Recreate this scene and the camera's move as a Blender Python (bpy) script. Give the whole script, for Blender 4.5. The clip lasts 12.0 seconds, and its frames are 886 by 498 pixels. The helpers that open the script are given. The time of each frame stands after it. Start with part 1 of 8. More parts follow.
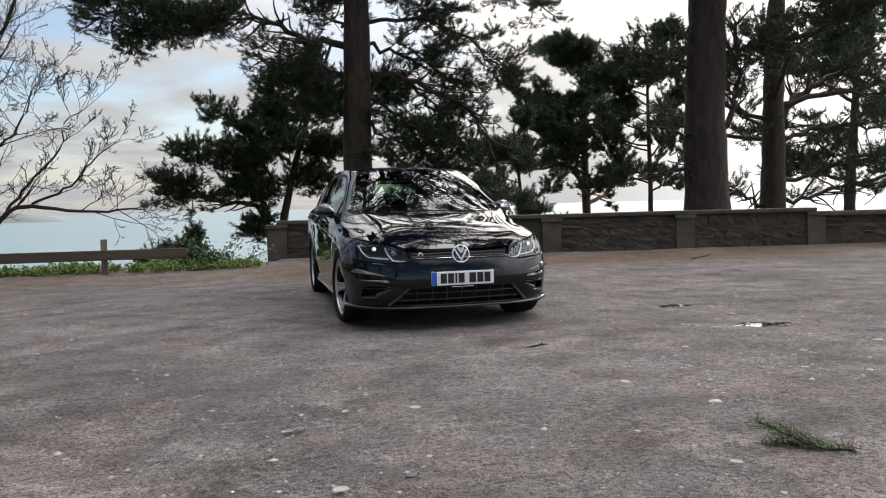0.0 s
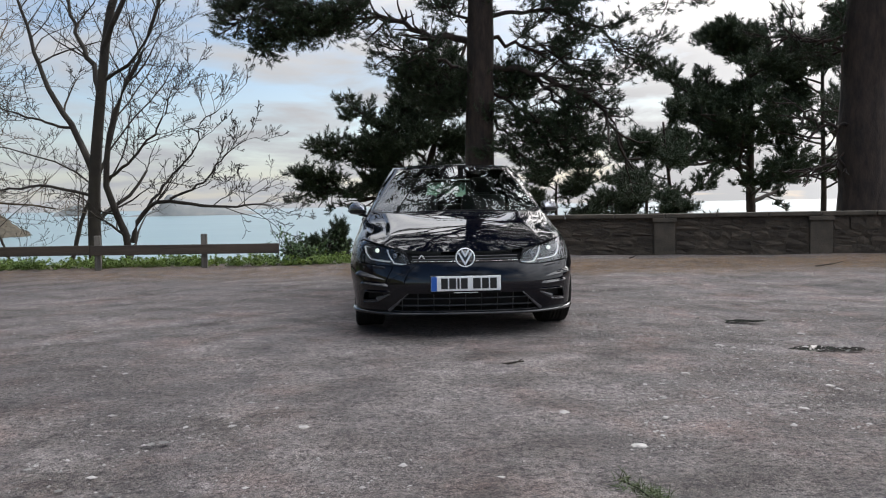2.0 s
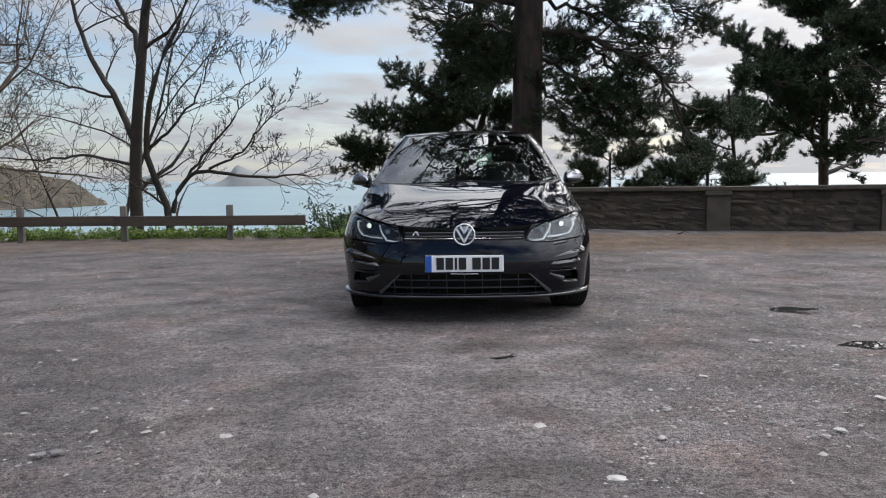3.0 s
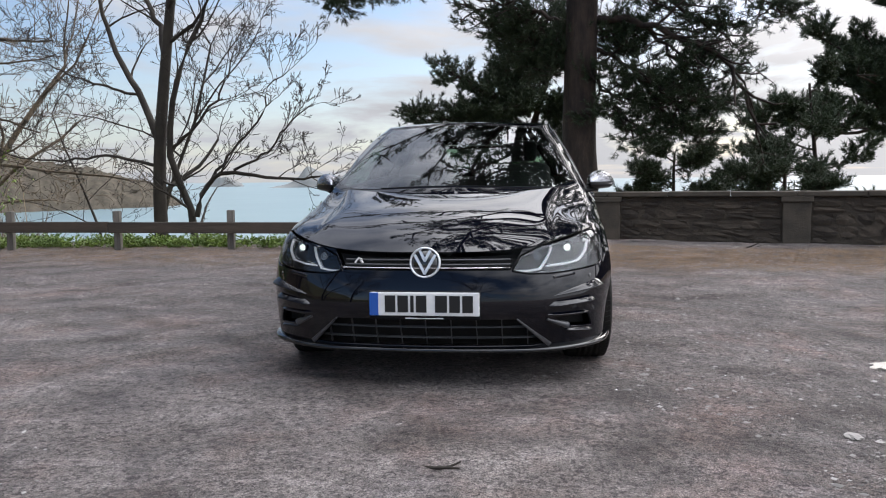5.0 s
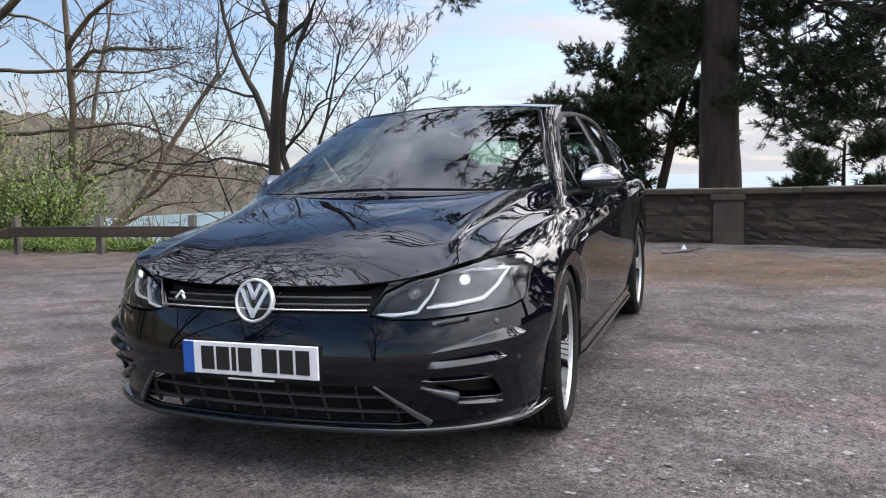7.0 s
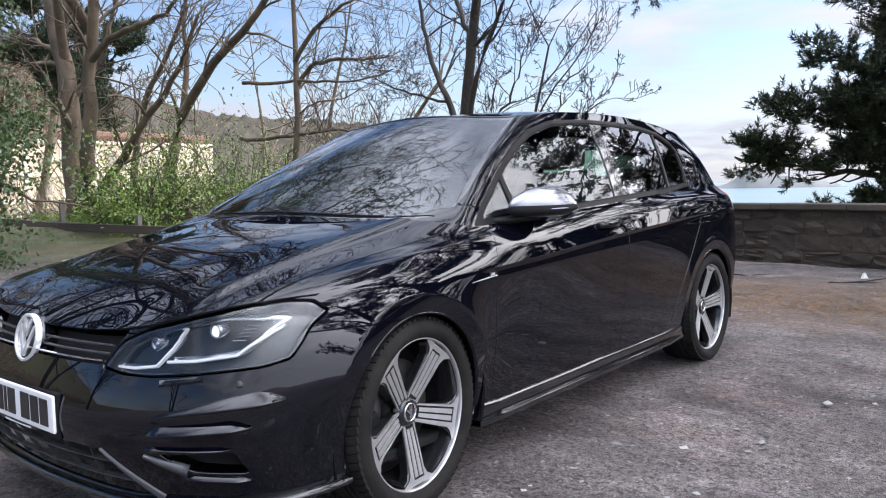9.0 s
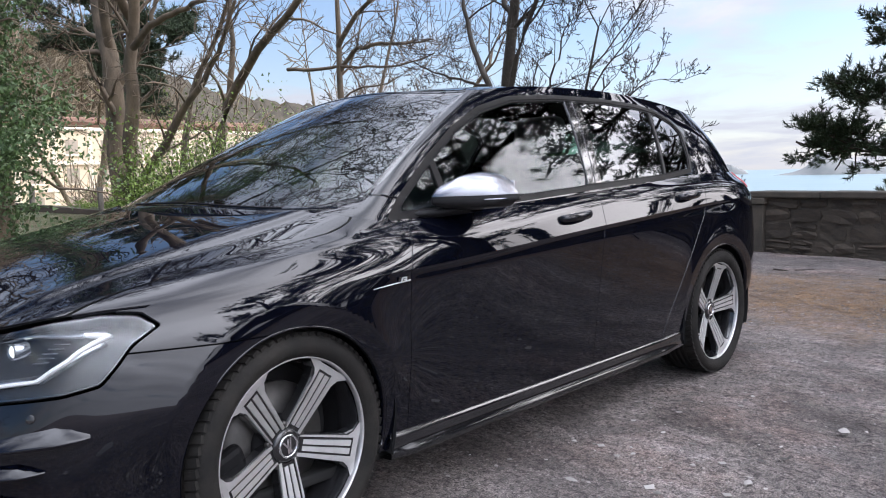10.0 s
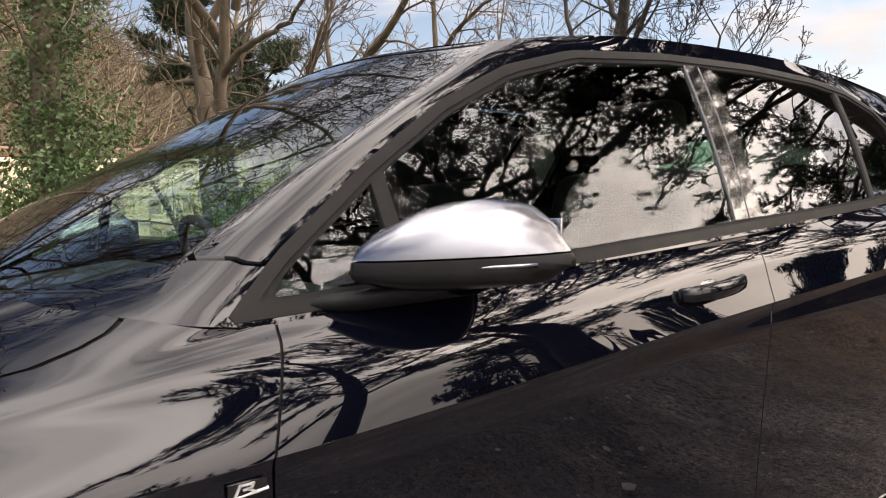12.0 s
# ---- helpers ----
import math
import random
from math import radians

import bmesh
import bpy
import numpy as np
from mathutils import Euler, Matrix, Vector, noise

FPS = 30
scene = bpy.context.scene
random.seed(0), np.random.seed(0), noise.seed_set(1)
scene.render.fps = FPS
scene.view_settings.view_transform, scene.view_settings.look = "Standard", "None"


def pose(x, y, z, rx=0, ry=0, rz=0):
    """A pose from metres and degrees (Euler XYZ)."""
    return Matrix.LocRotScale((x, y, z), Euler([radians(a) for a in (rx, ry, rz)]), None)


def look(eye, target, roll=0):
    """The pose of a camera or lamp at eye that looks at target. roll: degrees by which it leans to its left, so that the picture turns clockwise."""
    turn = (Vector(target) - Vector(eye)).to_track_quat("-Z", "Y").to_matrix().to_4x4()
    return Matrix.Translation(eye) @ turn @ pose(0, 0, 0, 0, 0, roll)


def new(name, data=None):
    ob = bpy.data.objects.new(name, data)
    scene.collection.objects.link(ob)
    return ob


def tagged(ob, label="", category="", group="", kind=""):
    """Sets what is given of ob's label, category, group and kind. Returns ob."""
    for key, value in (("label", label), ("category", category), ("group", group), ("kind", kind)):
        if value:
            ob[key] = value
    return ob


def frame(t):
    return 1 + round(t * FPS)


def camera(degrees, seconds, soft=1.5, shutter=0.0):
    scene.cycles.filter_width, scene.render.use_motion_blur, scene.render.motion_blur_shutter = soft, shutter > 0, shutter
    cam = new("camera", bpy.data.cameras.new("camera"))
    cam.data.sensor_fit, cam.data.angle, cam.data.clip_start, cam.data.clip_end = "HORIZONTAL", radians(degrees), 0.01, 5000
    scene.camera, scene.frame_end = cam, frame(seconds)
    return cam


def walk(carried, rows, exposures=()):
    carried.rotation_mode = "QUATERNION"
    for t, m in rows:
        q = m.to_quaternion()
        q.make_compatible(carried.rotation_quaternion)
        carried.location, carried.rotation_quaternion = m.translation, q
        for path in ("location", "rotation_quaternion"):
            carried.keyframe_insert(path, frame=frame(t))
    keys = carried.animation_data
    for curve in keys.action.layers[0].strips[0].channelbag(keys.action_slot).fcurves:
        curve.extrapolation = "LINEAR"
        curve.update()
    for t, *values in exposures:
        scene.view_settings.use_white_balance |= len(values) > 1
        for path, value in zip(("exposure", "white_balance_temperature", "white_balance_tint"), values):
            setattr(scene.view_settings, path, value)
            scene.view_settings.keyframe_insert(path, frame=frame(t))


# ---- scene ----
cam = camera(59.7, 12.0, soft=1.1)
EXPOSURES = ((0, -0.06, 6450, 12), (3, -0.06, 6150, 12), (5, 0.15, 6200, 14), (7, 0.40, 6150, 16), (9, 0.56, 5900, 17), (10.5, 0.52, 6050, 17), (12, 0.62, 7350, 19))
PATH = [
    (0, (-1.717, -5.939, 1.024), (-1.209, -4.008, 0.906), -1.4),
    (0.5, (-1.348, -6.193, 1.053), (-0.976, -4.231, 0.938), -0.8),
    (1, (-1.003, -6.021, 1.011), (-0.757, -4.038, 0.91), -0.3),
    (1.5, (-0.678, -5.894, 1.031), (-0.543, -3.901, 0.936), -0.6),
    (2, (-0.364, -5.727, 1.026), (-0.295, -3.732, 0.907), -1.0),
    (2.5, (-0.086, -5.427, 0.999), (-0.12, -3.433, 0.844), -0.9),
    (3, (0.1, -5.095, 1.01), (0.006, -3.107, 0.82), -0.8),
    (3.2, (0.151, -4.977, 1.018), (0.044, -2.991, 0.803), -0.5),
    (4.8, (0.522, -3.692, 0.997), (0.266, -1.716, 0.821), -1.3),
    (5, (0.567, -3.537, 1.012), (0.301, -1.563, 0.828), -0.7),
    (5.5, (0.731, -3.152, 0.998), (0.431, -1.183, 0.814), -1.0),
    (6, (0.971, -2.817, 0.99), (0.56, -0.868, 0.816), -1.0),
    (6.5, (1.225, -2.46, 0.995), (0.628, -0.558, 0.829), -1.0),
    (7, (1.486, -2.135, 1.003), (0.788, -0.269, 0.82), -1.7),
    (7.2, (1.594, -2.022, 0.996), (0.852, -0.175, 0.806), -1.8),
    (9, (2.488, -0.987, 1.058), (1.231, 0.56, 0.894), -1.1),
    (9.5, (2.588, -0.655, 1.04), (1.252, 0.822, 0.856), -0.4),
    (10, (2.55, -0.311, 1.046), (1.175, 1.129, 0.852), -1.2),
    (10.5, (2.424, 0.036, 1.063), (0.963, 1.388, 0.873), -1.0),
    (11, (2.190, 0.334, 1.064), (0.647, 1.595, 0.899), -1.1),
    (11.5, (1.918, 0.615, 1.045), (0.359, 1.860, 0.911), -1.7),
    (12, (1.692, 0.916, 1.044), (0.119, 2.147, 0.927), -1.8),
]
walk(cam, [(t, look(eye, target, roll)) for t, eye, target, roll in PATH], EXPOSURES)

# ---- sky and sun ----
SUN_AZ, SUN_EL = radians(32), radians(27)      # clockwise from +y, and up
SUN_DIR = Vector((math.sin(SUN_AZ) * math.cos(SUN_EL), math.cos(SUN_AZ) * math.cos(SUN_EL), math.sin(SUN_EL)))


def make_world():
    w = bpy.data.worlds.new("sky")
    scene.world = w
    w.use_nodes = True
    nt = w.node_tree
    nt.nodes.clear()
    N, L = nt.nodes.new, nt.links.new
    out, bg = N("ShaderNodeOutputWorld"), N("ShaderNodeBackground")
    sky = N("ShaderNodeTexSky")
    sky.sky_type, sky.sun_disc = "NISHITA", False
    sky.sun_elevation, sky.sun_rotation = SUN_EL, SUN_AZ
    sky.air_density, sky.dust_density, sky.ozone_density = 1.0, 0.5, 1.5
    co = N("ShaderNodeTexCoord")
    sep = N("ShaderNodeSeparateXYZ")
    L(co.outputs["Generated"], sep.inputs[0])

    def mth(op, a, b=None, c=None):
        m = N("ShaderNodeMath")
        m.operation = op
        for i, v in enumerate((a, b, c)):
            if v is None:
                continue
            if isinstance(v, (int, float)):
                m.inputs[i].default_value = v
            else:
                L(v, m.inputs[i])
        return m.outputs[0]

    up = mth("ADD", mth("MAXIMUM", sep.outputs[2], 0.0), 0.13)
    comb = N("ShaderNodeCombineXYZ")
    L(mth("DIVIDE", sep.outputs[0], up), comb.inputs[0])
    L(mth("DIVIDE", sep.outputs[1], up), comb.inputs[1])
    cloud = N("ShaderNodeTexNoise")
    cloud.inputs["Scale"].default_value, cloud.inputs["Detail"].default_value = 1.25, 9
    cloud.inputs["Roughness"].default_value, cloud.inputs["Distortion"].default_value = 0.55, 0.3
    L(comb.outputs[0], cloud.inputs["Vector"])
    # more cloud towards the sun and towards the horizon
    dot = N("ShaderNodeVectorMath")
    dot.operation = "DOT_PRODUCT"
    L(co.outputs["Generated"], dot.inputs[0])
    dot.inputs[1].default_value = SUN_DIR
    near = mth("MAXIMUM", dot.outputs["Value"], 0.0)
    low = mth("POWER", mth("SUBTRACT", 1.0, mth("MAXIMUM", sep.outputs[2], 0.0)), 9.0)
    amount = mth("ADD", mth("ADD", cloud.outputs["Fac"], mth("MULTIPLY", mth("POWER", near, 3.0), 0.16)), mth("ADD", mth("MULTIPLY", low, 0.10), mth("SUBTRACT", mth("MULTIPLY", mth("MAXIMUM", mth("SUBTRACT", sep.outputs[0], 0.2), 0.0), 0.28), mth("MULTIPLY", mth("MAXIMUM", mth("MULTIPLY", sep.outputs[0], -1.0), 0.0), 0.07))))
    amount = mth("ADD", amount, mth("MULTIPLY", mth("POWER", mth("MAXIMUM", sep.outputs[2], 0.0), 2.0), 0.17))
    ramp = N("ShaderNodeValToRGB")
    ramp.color_ramp.elements[0].position, ramp.color_ramp.elements[1].position = 0.49, 0.68
    L(amount, ramp.inputs[0])
    shade = N("ShaderNodeTexNoise")
    shade.inputs["Scale"].default_value, shade.inputs["Detail"].default_value = 1.6, 6
    L(comb.outputs[0], shade.inputs["Vector"])
    glow = mth("ADD", mth("MULTIPLY", mth("POWER", near, 14.0), 3.5), mth("ADD", 4.0, mth("MULTIPLY", mth("POWER", near, 3.0), 1.0)))
    # the sun glows through the cloud round it
    above = N("ShaderNodeMapRange")
    above.interpolation_type = "SMOOTHSTEP"
    L(sep.outputs[2], above.inputs[0])
    above.inputs[1].default_value, above.inputs[2].default_value, above.inputs[3].default_value, above.inputs[4].default_value = 0.14, 0.40, 0.0, 6.0
    glow = mth("ADD", glow, mth("MULTIPLY", mth("POWER", near, 6.0), above.outputs[0]))
    high = mth("ADD", 1.0, mth("MULTIPLY", mth("POWER", mth("MAXIMUM", sep.outputs[2], 0.0), 2.0), 5.8))    # an overcast sky is brightest overhead
    seaward = mth("ADD", 1.0, mth("MULTIPLY", mth("MAXIMUM", mth("SUBTRACT", sep.outputs[0], 0.42), 0.0), 3.0))    # bright broken cloud out over the sea
    lum = mth("MULTIPLY", mth("MULTIPLY", mth("MULTIPLY", glow, seaward), high), mth("MAXIMUM", 0.4, mth("ADD", 1.0, mth("MULTIPLY", mth("SUBTRACT", shade.outputs["Fac"], 0.5), mth("ADD", 0.7, mth("MULTIPLY", above.outputs[0], 0.19))))))
    tint = N("ShaderNodeMixRGB")
    tint.inputs[1].default_value, tint.inputs[2].default_value = (0.95, 0.98, 1.0, 1), (1.0, 0.965, 0.91, 1)
    L(mth("POWER", near, 3.0), tint.inputs[0])
    white = N("ShaderNodeVectorMath")
    white.operation = "SCALE"
    L(tint.outputs[0], white.inputs[0])
    L(lum, white.inputs["Scale"])
    mix = N("ShaderNodeMixRGB")
    L(ramp.outputs[0], mix.inputs[0])
    L(sky.outputs[0], mix.inputs[1])
    L(white.outputs[0], mix.inputs[2])
    # sea haze along the horizon
    pale = N("ShaderNodeVectorMath")
    pale.operation = "SCALE"
    L(tint.outputs[0], pale.inputs[0])
    L(mth("MULTIPLY", glow, seaward), pale.inputs["Scale"])
    haze = N("ShaderNodeMixRGB")
    L(mth("MULTIPLY", low, 0.85), haze.inputs[0])
    L(mix.outputs[0], haze.inputs[1])
    L(pale.outputs[0], haze.inputs[2])
    L(haze.outputs[0], bg.inputs["Color"])
    bg.inputs["Strength"].default_value = 0.13
    L(bg.outputs[0], out.inputs[0])


make_world()
sun = new("sun", bpy.data.lights.new("sun", "SUN"))
sun.data.energy, sun.data.angle, sun.data.color = 0.6, radians(40), (1.0, 0.93, 0.82)
sun.matrix_world = look(SUN_DIR * 50, (0, 0, 0))

# ---- materials ----
def mat(name, base, rough=0.6, metal=0.0, vary=0.0, scale=8.0, second=None, bump=0.0, bump_scale=60.0, coat=0.0, spec=0.5,
        rough_vary=0.0, island=0.0, stretch=(1, 1, 1), fine=0.0, fine_scale=120.0, sheen=0.0):
    """A principled material: base colour that wanders to a second colour in patches, fine grain, and relief."""
    m = bpy.data.materials.new(name)
    m.use_nodes = True
    nt = m.node_tree
    N, L = nt.nodes.new, nt.links.new
    p = nt.nodes["Principled BSDF"]
    p.inputs["Roughness"].default_value, p.inputs["Metallic"].default_value = rough, metal
    p.inputs["Specular IOR Level"].default_value = spec
    p.inputs["Coat Weight"].default_value, p.inputs["Coat Roughness"].default_value = coat, 0.02
    base = tuple(base) + (1,)
    p.inputs["Base Color"].default_value = base
    col = None
    if vary or second or island or fine or bump:
        co, mp = N("ShaderNodeTexCoord"), N("ShaderNodeMapping")
        mp.inputs["Scale"].default_value = stretch
        L(co.outputs["Object"], mp.inputs[0])
        if island:
            geo, off = N("ShaderNodeObjectInfo"), N("ShaderNodeVectorMath")
            off.operation = "MULTIPLY_ADD"
            L(geo.outputs["Random"], off.inputs[0])
            off.inputs[1].default_value = (37, 17, 53)
            L(mp.outputs[0], off.inputs[2])
            vec = off.outputs[0]
        else:
            vec = mp.outputs[0]

        def tex(s, detail=6, r=0.6):
            n = N("ShaderNodeTexNoise")
            n.inputs["Scale"].default_value, n.inputs["Detail"].default_value, n.inputs["Roughness"].default_value = s, detail, r
            L(vec, n.inputs["Vector"])
            return n.outputs["Fac"]

        big = tex(scale)
        ramp = N("ShaderNodeValToRGB")
        ramp.color_ramp.elements[0].position, ramp.color_ramp.elements[1].position = 0.35, 0.65
        L(big, ramp.inputs[0])
        mix = N("ShaderNodeMixRGB")
        second = tuple(second) + (1,) if second else tuple(c * (1 - vary) for c in base[:3]) + (1,)
        mix.inputs[1].default_value, mix.inputs[2].default_value = base, second
        L(ramp.outputs[0], mix.inputs[0])
        col = mix.outputs[0]
        if fine or island:
            hsv = N("ShaderNodeHueSaturation")
            L(col, hsv.inputs["Color"])
            ma = N("ShaderNodeMath")
            ma.operation = "MULTIPLY_ADD"
            L(tex(fine_scale, 4, 0.7), ma.inputs[0])
            ma.inputs[1].default_value, ma.inputs[2].default_value = 2 * fine, 1 - fine
            val = ma.outputs[0]
            if island:
                mb = N("ShaderNodeMath")
                mb.operation = "MULTIPLY_ADD"
                L(geo.outputs["Random"], mb.inputs[0])
                mb.inputs[1].default_value, mb.inputs[2].default_value = 2 * island, -island
                mc = N("ShaderNodeMath")
                L(val, mc.inputs[0])
                L(mb.outputs[0], mc.inputs[1])
                val = mc.outputs[0]
            L(val, hsv.inputs["Value"])
            col = hsv.outputs[0]
        L(col, p.inputs["Base Color"])
        if rough_vary:
            mr = N("ShaderNodeMapRange")
            L(big, mr.inputs[0])
            mr.inputs[3].default_value, mr.inputs[4].default_value = rough - rough_vary, rough + rough_vary
            L(mr.outputs[0], p.inputs["Roughness"])
        if bump:
            b = N("ShaderNodeBump")
            b.inputs["Strength"].default_value, b.inputs["Distance"].default_value = bump, 0.02
            L(tex(bump_scale, 8, 0.65), b.inputs["Height"])
            L(b.outputs[0], p.inputs["Normal"])
    return m


def glowing(name, colour, strength):
    m = bpy.data.materials.new(name)
    m.use_nodes = True
    p = m.node_tree.nodes["Principled BSDF"]
    p.inputs["Base Color"].default_value = (0.8, 0.8, 0.8, 1)
    p.inputs["Emission Color"].default_value, p.inputs["Emission Strength"].default_value = tuple(colour) + (1,), strength
    return m


def glass(name, tint, rough=0.0, mirror=1.7):
    """A thin pane: tinted see-through with a mirror coat that grows towards grazing angles."""
    m = bpy.data.materials.new(name)
    m.use_nodes = True
    nt = m.node_tree
    nt.nodes.clear()
    N, L = nt.nodes.new, nt.links.new
    out, mix, tr, gl, fr = N("ShaderNodeOutputMaterial"), N("ShaderNodeMixShader"), N("ShaderNodeBsdfTransparent"), N("ShaderNodeBsdfGlossy"), N("ShaderNodeFresnel")
    tr.inputs[0].default_value = tuple(tint) + (1,)
    gl.inputs[0].default_value = (0.95, 0.97, 1, 1)
    gl.inputs["Roughness"].default_value = rough
    fr.inputs[0].default_value = 1.55
    ad = N("ShaderNodeMath")
    ad.operation, ad.use_clamp = "MULTIPLY", True
    ad.inputs[1].default_value = mirror
    L(fr.outputs[0], ad.inputs[0])
    L(ad.outputs[0], mix.inputs[0])
    L(tr.outputs[0], mix.inputs[1])
    L(gl.outputs[0], mix.inputs[2])
    L(mix.outputs[0], out.inputs[0])
    return m


M_BARK = mat("pine_bark", (0.062, 0.042, 0.032), 0.9, second=(0.024, 0.018, 0.015), scale=7, stretch=(1, 1, 0.3), bump=1.0, bump_scale=14, fine=0.4, fine_scale=40)
M_TWIG = mat("bare_bark", (0.024, 0.019, 0.015), 0.85, second=(0.045, 0.036, 0.026), scale=2.5, fine=0.3, bump=0.6, bump_scale=25)
M_PALE = mat("pale_bark", (0.165, 0.122, 0.080), 0.85, second=(0.06, 0.047, 0.032), scale=2.5, stretch=(1, 1, 0.4), fine=0.35, bump=0.7, bump_scale=18)
M_NEEDLE = mat("pine_needles", (0.022, 0.040, 0.014), 0.65, second=(0.034, 0.050, 0.02), scale=1.5)
M_LEAF = mat("fresh_leaves", (0.17, 0.24, 0.03), 0.55, second=(0.09, 0.15, 0.025), scale=2.5)
M_IVY = mat("ivy_leaves", (0.038, 0.078, 0.02), 0.45, second=(0.07, 0.115, 0.03), scale=3)
M_GRASS = mat("verge_grass", (0.08, 0.13, 0.025), 0.7, second=(0.14, 0.15, 0.05), scale=3)
M_STONE = mat("wall_stone", (0.070, 0.053, 0.038), 0.9, second=(0.044, 0.035, 0.026), scale=5, bump=0.6, bump_scale=22, fine=0.35, fine_scale=60, island=0.35)
M_MORTAR = mat("wall_mortar", (0.080, 0.063, 0.046), 0.95, second=(0.048, 0.039, 0.030), scale=6, bump=0.8, bump_scale=50, fine=0.3)
M_PIER = mat("pier_render", (0.092, 0.075, 0.056), 0.92, second=(0.052, 0.044, 0.034), scale=3, bump=0.5, bump_scale=40, fine=0.25, fine_scale=70)
M_WOOD = mat("weathered_timber", (0.085, 0.062, 0.045), 0.85, second=(0.045, 0.036, 0.029), scale=4, stretch=(0.12, 1, 1), bump=0.5, bump_scale=30, fine=0.3, fine_scale=60)
M_POST = mat("post_timber", (0.20, 0.18, 0.155), 0.9, second=(0.10, 0.09, 0.08), scale=6, stretch=(1, 1, 0.15), bump=0.5, bump_scale=30, fine=0.3)
M_PEBBLE = mat("pale_pebble", (0.42, 0.39, 0.36), 0.8, second=(0.28, 0.26, 0.24), scale=30, island=0.3, fine=0.2)
M_ROCK = mat("island_rock", (0.13, 0.14, 0.14), 1.0, second=(0.19, 0.19, 0.18), scale=0.02)

# ---- mesh helpers ----
def mesh_of(name, verts, faces, material=None, smooth=False):
    """A mesh from vertices and faces that all have the same number of corners (or a plain list of faces)."""
    me = bpy.data.meshes.new(name)
    v = np.asarray(verts, dtype=np.float32)
    f = np.asarray(faces, dtype=np.int32) if not isinstance(faces, list) else None
    if f is None:
        me.from_pydata(v.tolist(), [], faces)
    else:
        k = f.shape[1]
        me.vertices.add(len(v))
        me.vertices.foreach_set("co", v.ravel())
        me.loops.add(f.size)
        me.loops.foreach_set("vertex_index", f.ravel())
        me.polygons.add(len(f))
        me.polygons.foreach_set("loop_start", np.arange(0, f.size, k, dtype=np.int32))
        me.update(calc_edges=True)
    if smooth:
        me.polygons.foreach_set("use_smooth", np.ones(len(me.polygons), dtype=bool))
    if material:
        me.materials.append(material)
    me.update()
    return me


def thing(name, label, category, group="", at=(0, 0, 0)):
    ob = new(name)
    ob.location = at
    return tagged(ob, label, category, group)


def part(name, data, material, parent, label=""):
    """Links a bmesh or mesh as one object under a thing or under a part."""
    if isinstance(data, bmesh.types.BMesh):
        me = bpy.data.meshes.new(name)
        data.to_mesh(me)
        data.free()
    else:
        me = data
    if material and not me.materials:
        me.materials.append(material)
    ob = new(name, me)
    ob.parent = parent
    if label:
        tagged(ob, label)
    return ob


def box_bm(x0, x1, y0, y1, z0, z1, bevel=0.0, segments=2):
    bm = bmesh.new()
    bmesh.ops.create_cube(bm, size=1, matrix=Matrix.Translation(((x0 + x1) / 2, (y0 + y1) / 2, (z0 + z1) / 2)) @ Matrix.Diagonal((x1 - x0, y1 - y0, z1 - z0, 1)))
    if bevel:
        bmesh.ops.bevel(bm, geom=bm.edges[:], offset=bevel, segments=segments, affect="EDGES", profile=0.5)
    return bm


def smoothed(ob):
    ob.data.polygons.foreach_set("use_smooth", np.ones(len(ob.data.polygons), dtype=bool))
    return ob


# ---- land and sea ----
def wall_y(x):
    """The line of the boundary wall."""
    return 8.43 - 0.207 * x


def step(a, b, v):
    t = np.clip((np.asarray(v, dtype=float) - a) / (b - a), 0, 1)
    return t * t * (3 - 2 * t)


def land_z(x, y):
    x, y = np.asarray(x, dtype=float), np.asarray(y, dtype=float)
    edge = np.where(x < -1.0, 7.6, wall_y(x) + 0.8)
    rise = 0.07 * step(4.5, 7.0, y) - 0.10 * step(1.3, 3.4, x) * (1 - step(2.5, 5.0, y)) * step(-8, -1, y)
    fall = -9.0 * step(0, 26, y - edge) - 16 * step(10, 70, y - edge)
    hill = 25 * step(-50, -88, x) * (1 - step(30, 72, y)) + 0.4 * step(-10, -14, x) * (1 - step(6, 12, y))
    back = 3.0 * step(-14, -40, y)
    return rise + fall + hill + back


def grid_axis(lo, hi, near_lo, near_hi, fine, growth=1.25):
    a = list(np.arange(near_lo, near_hi + fine / 2, fine))
    s = fine
    while a[-1] < hi:
        s *= growth
        a.append(a[-1] + s)
    s = fine
    while a[0] > lo:
        s *= growth
        a.insert(0, a[0] - s)
    return np.array(a)


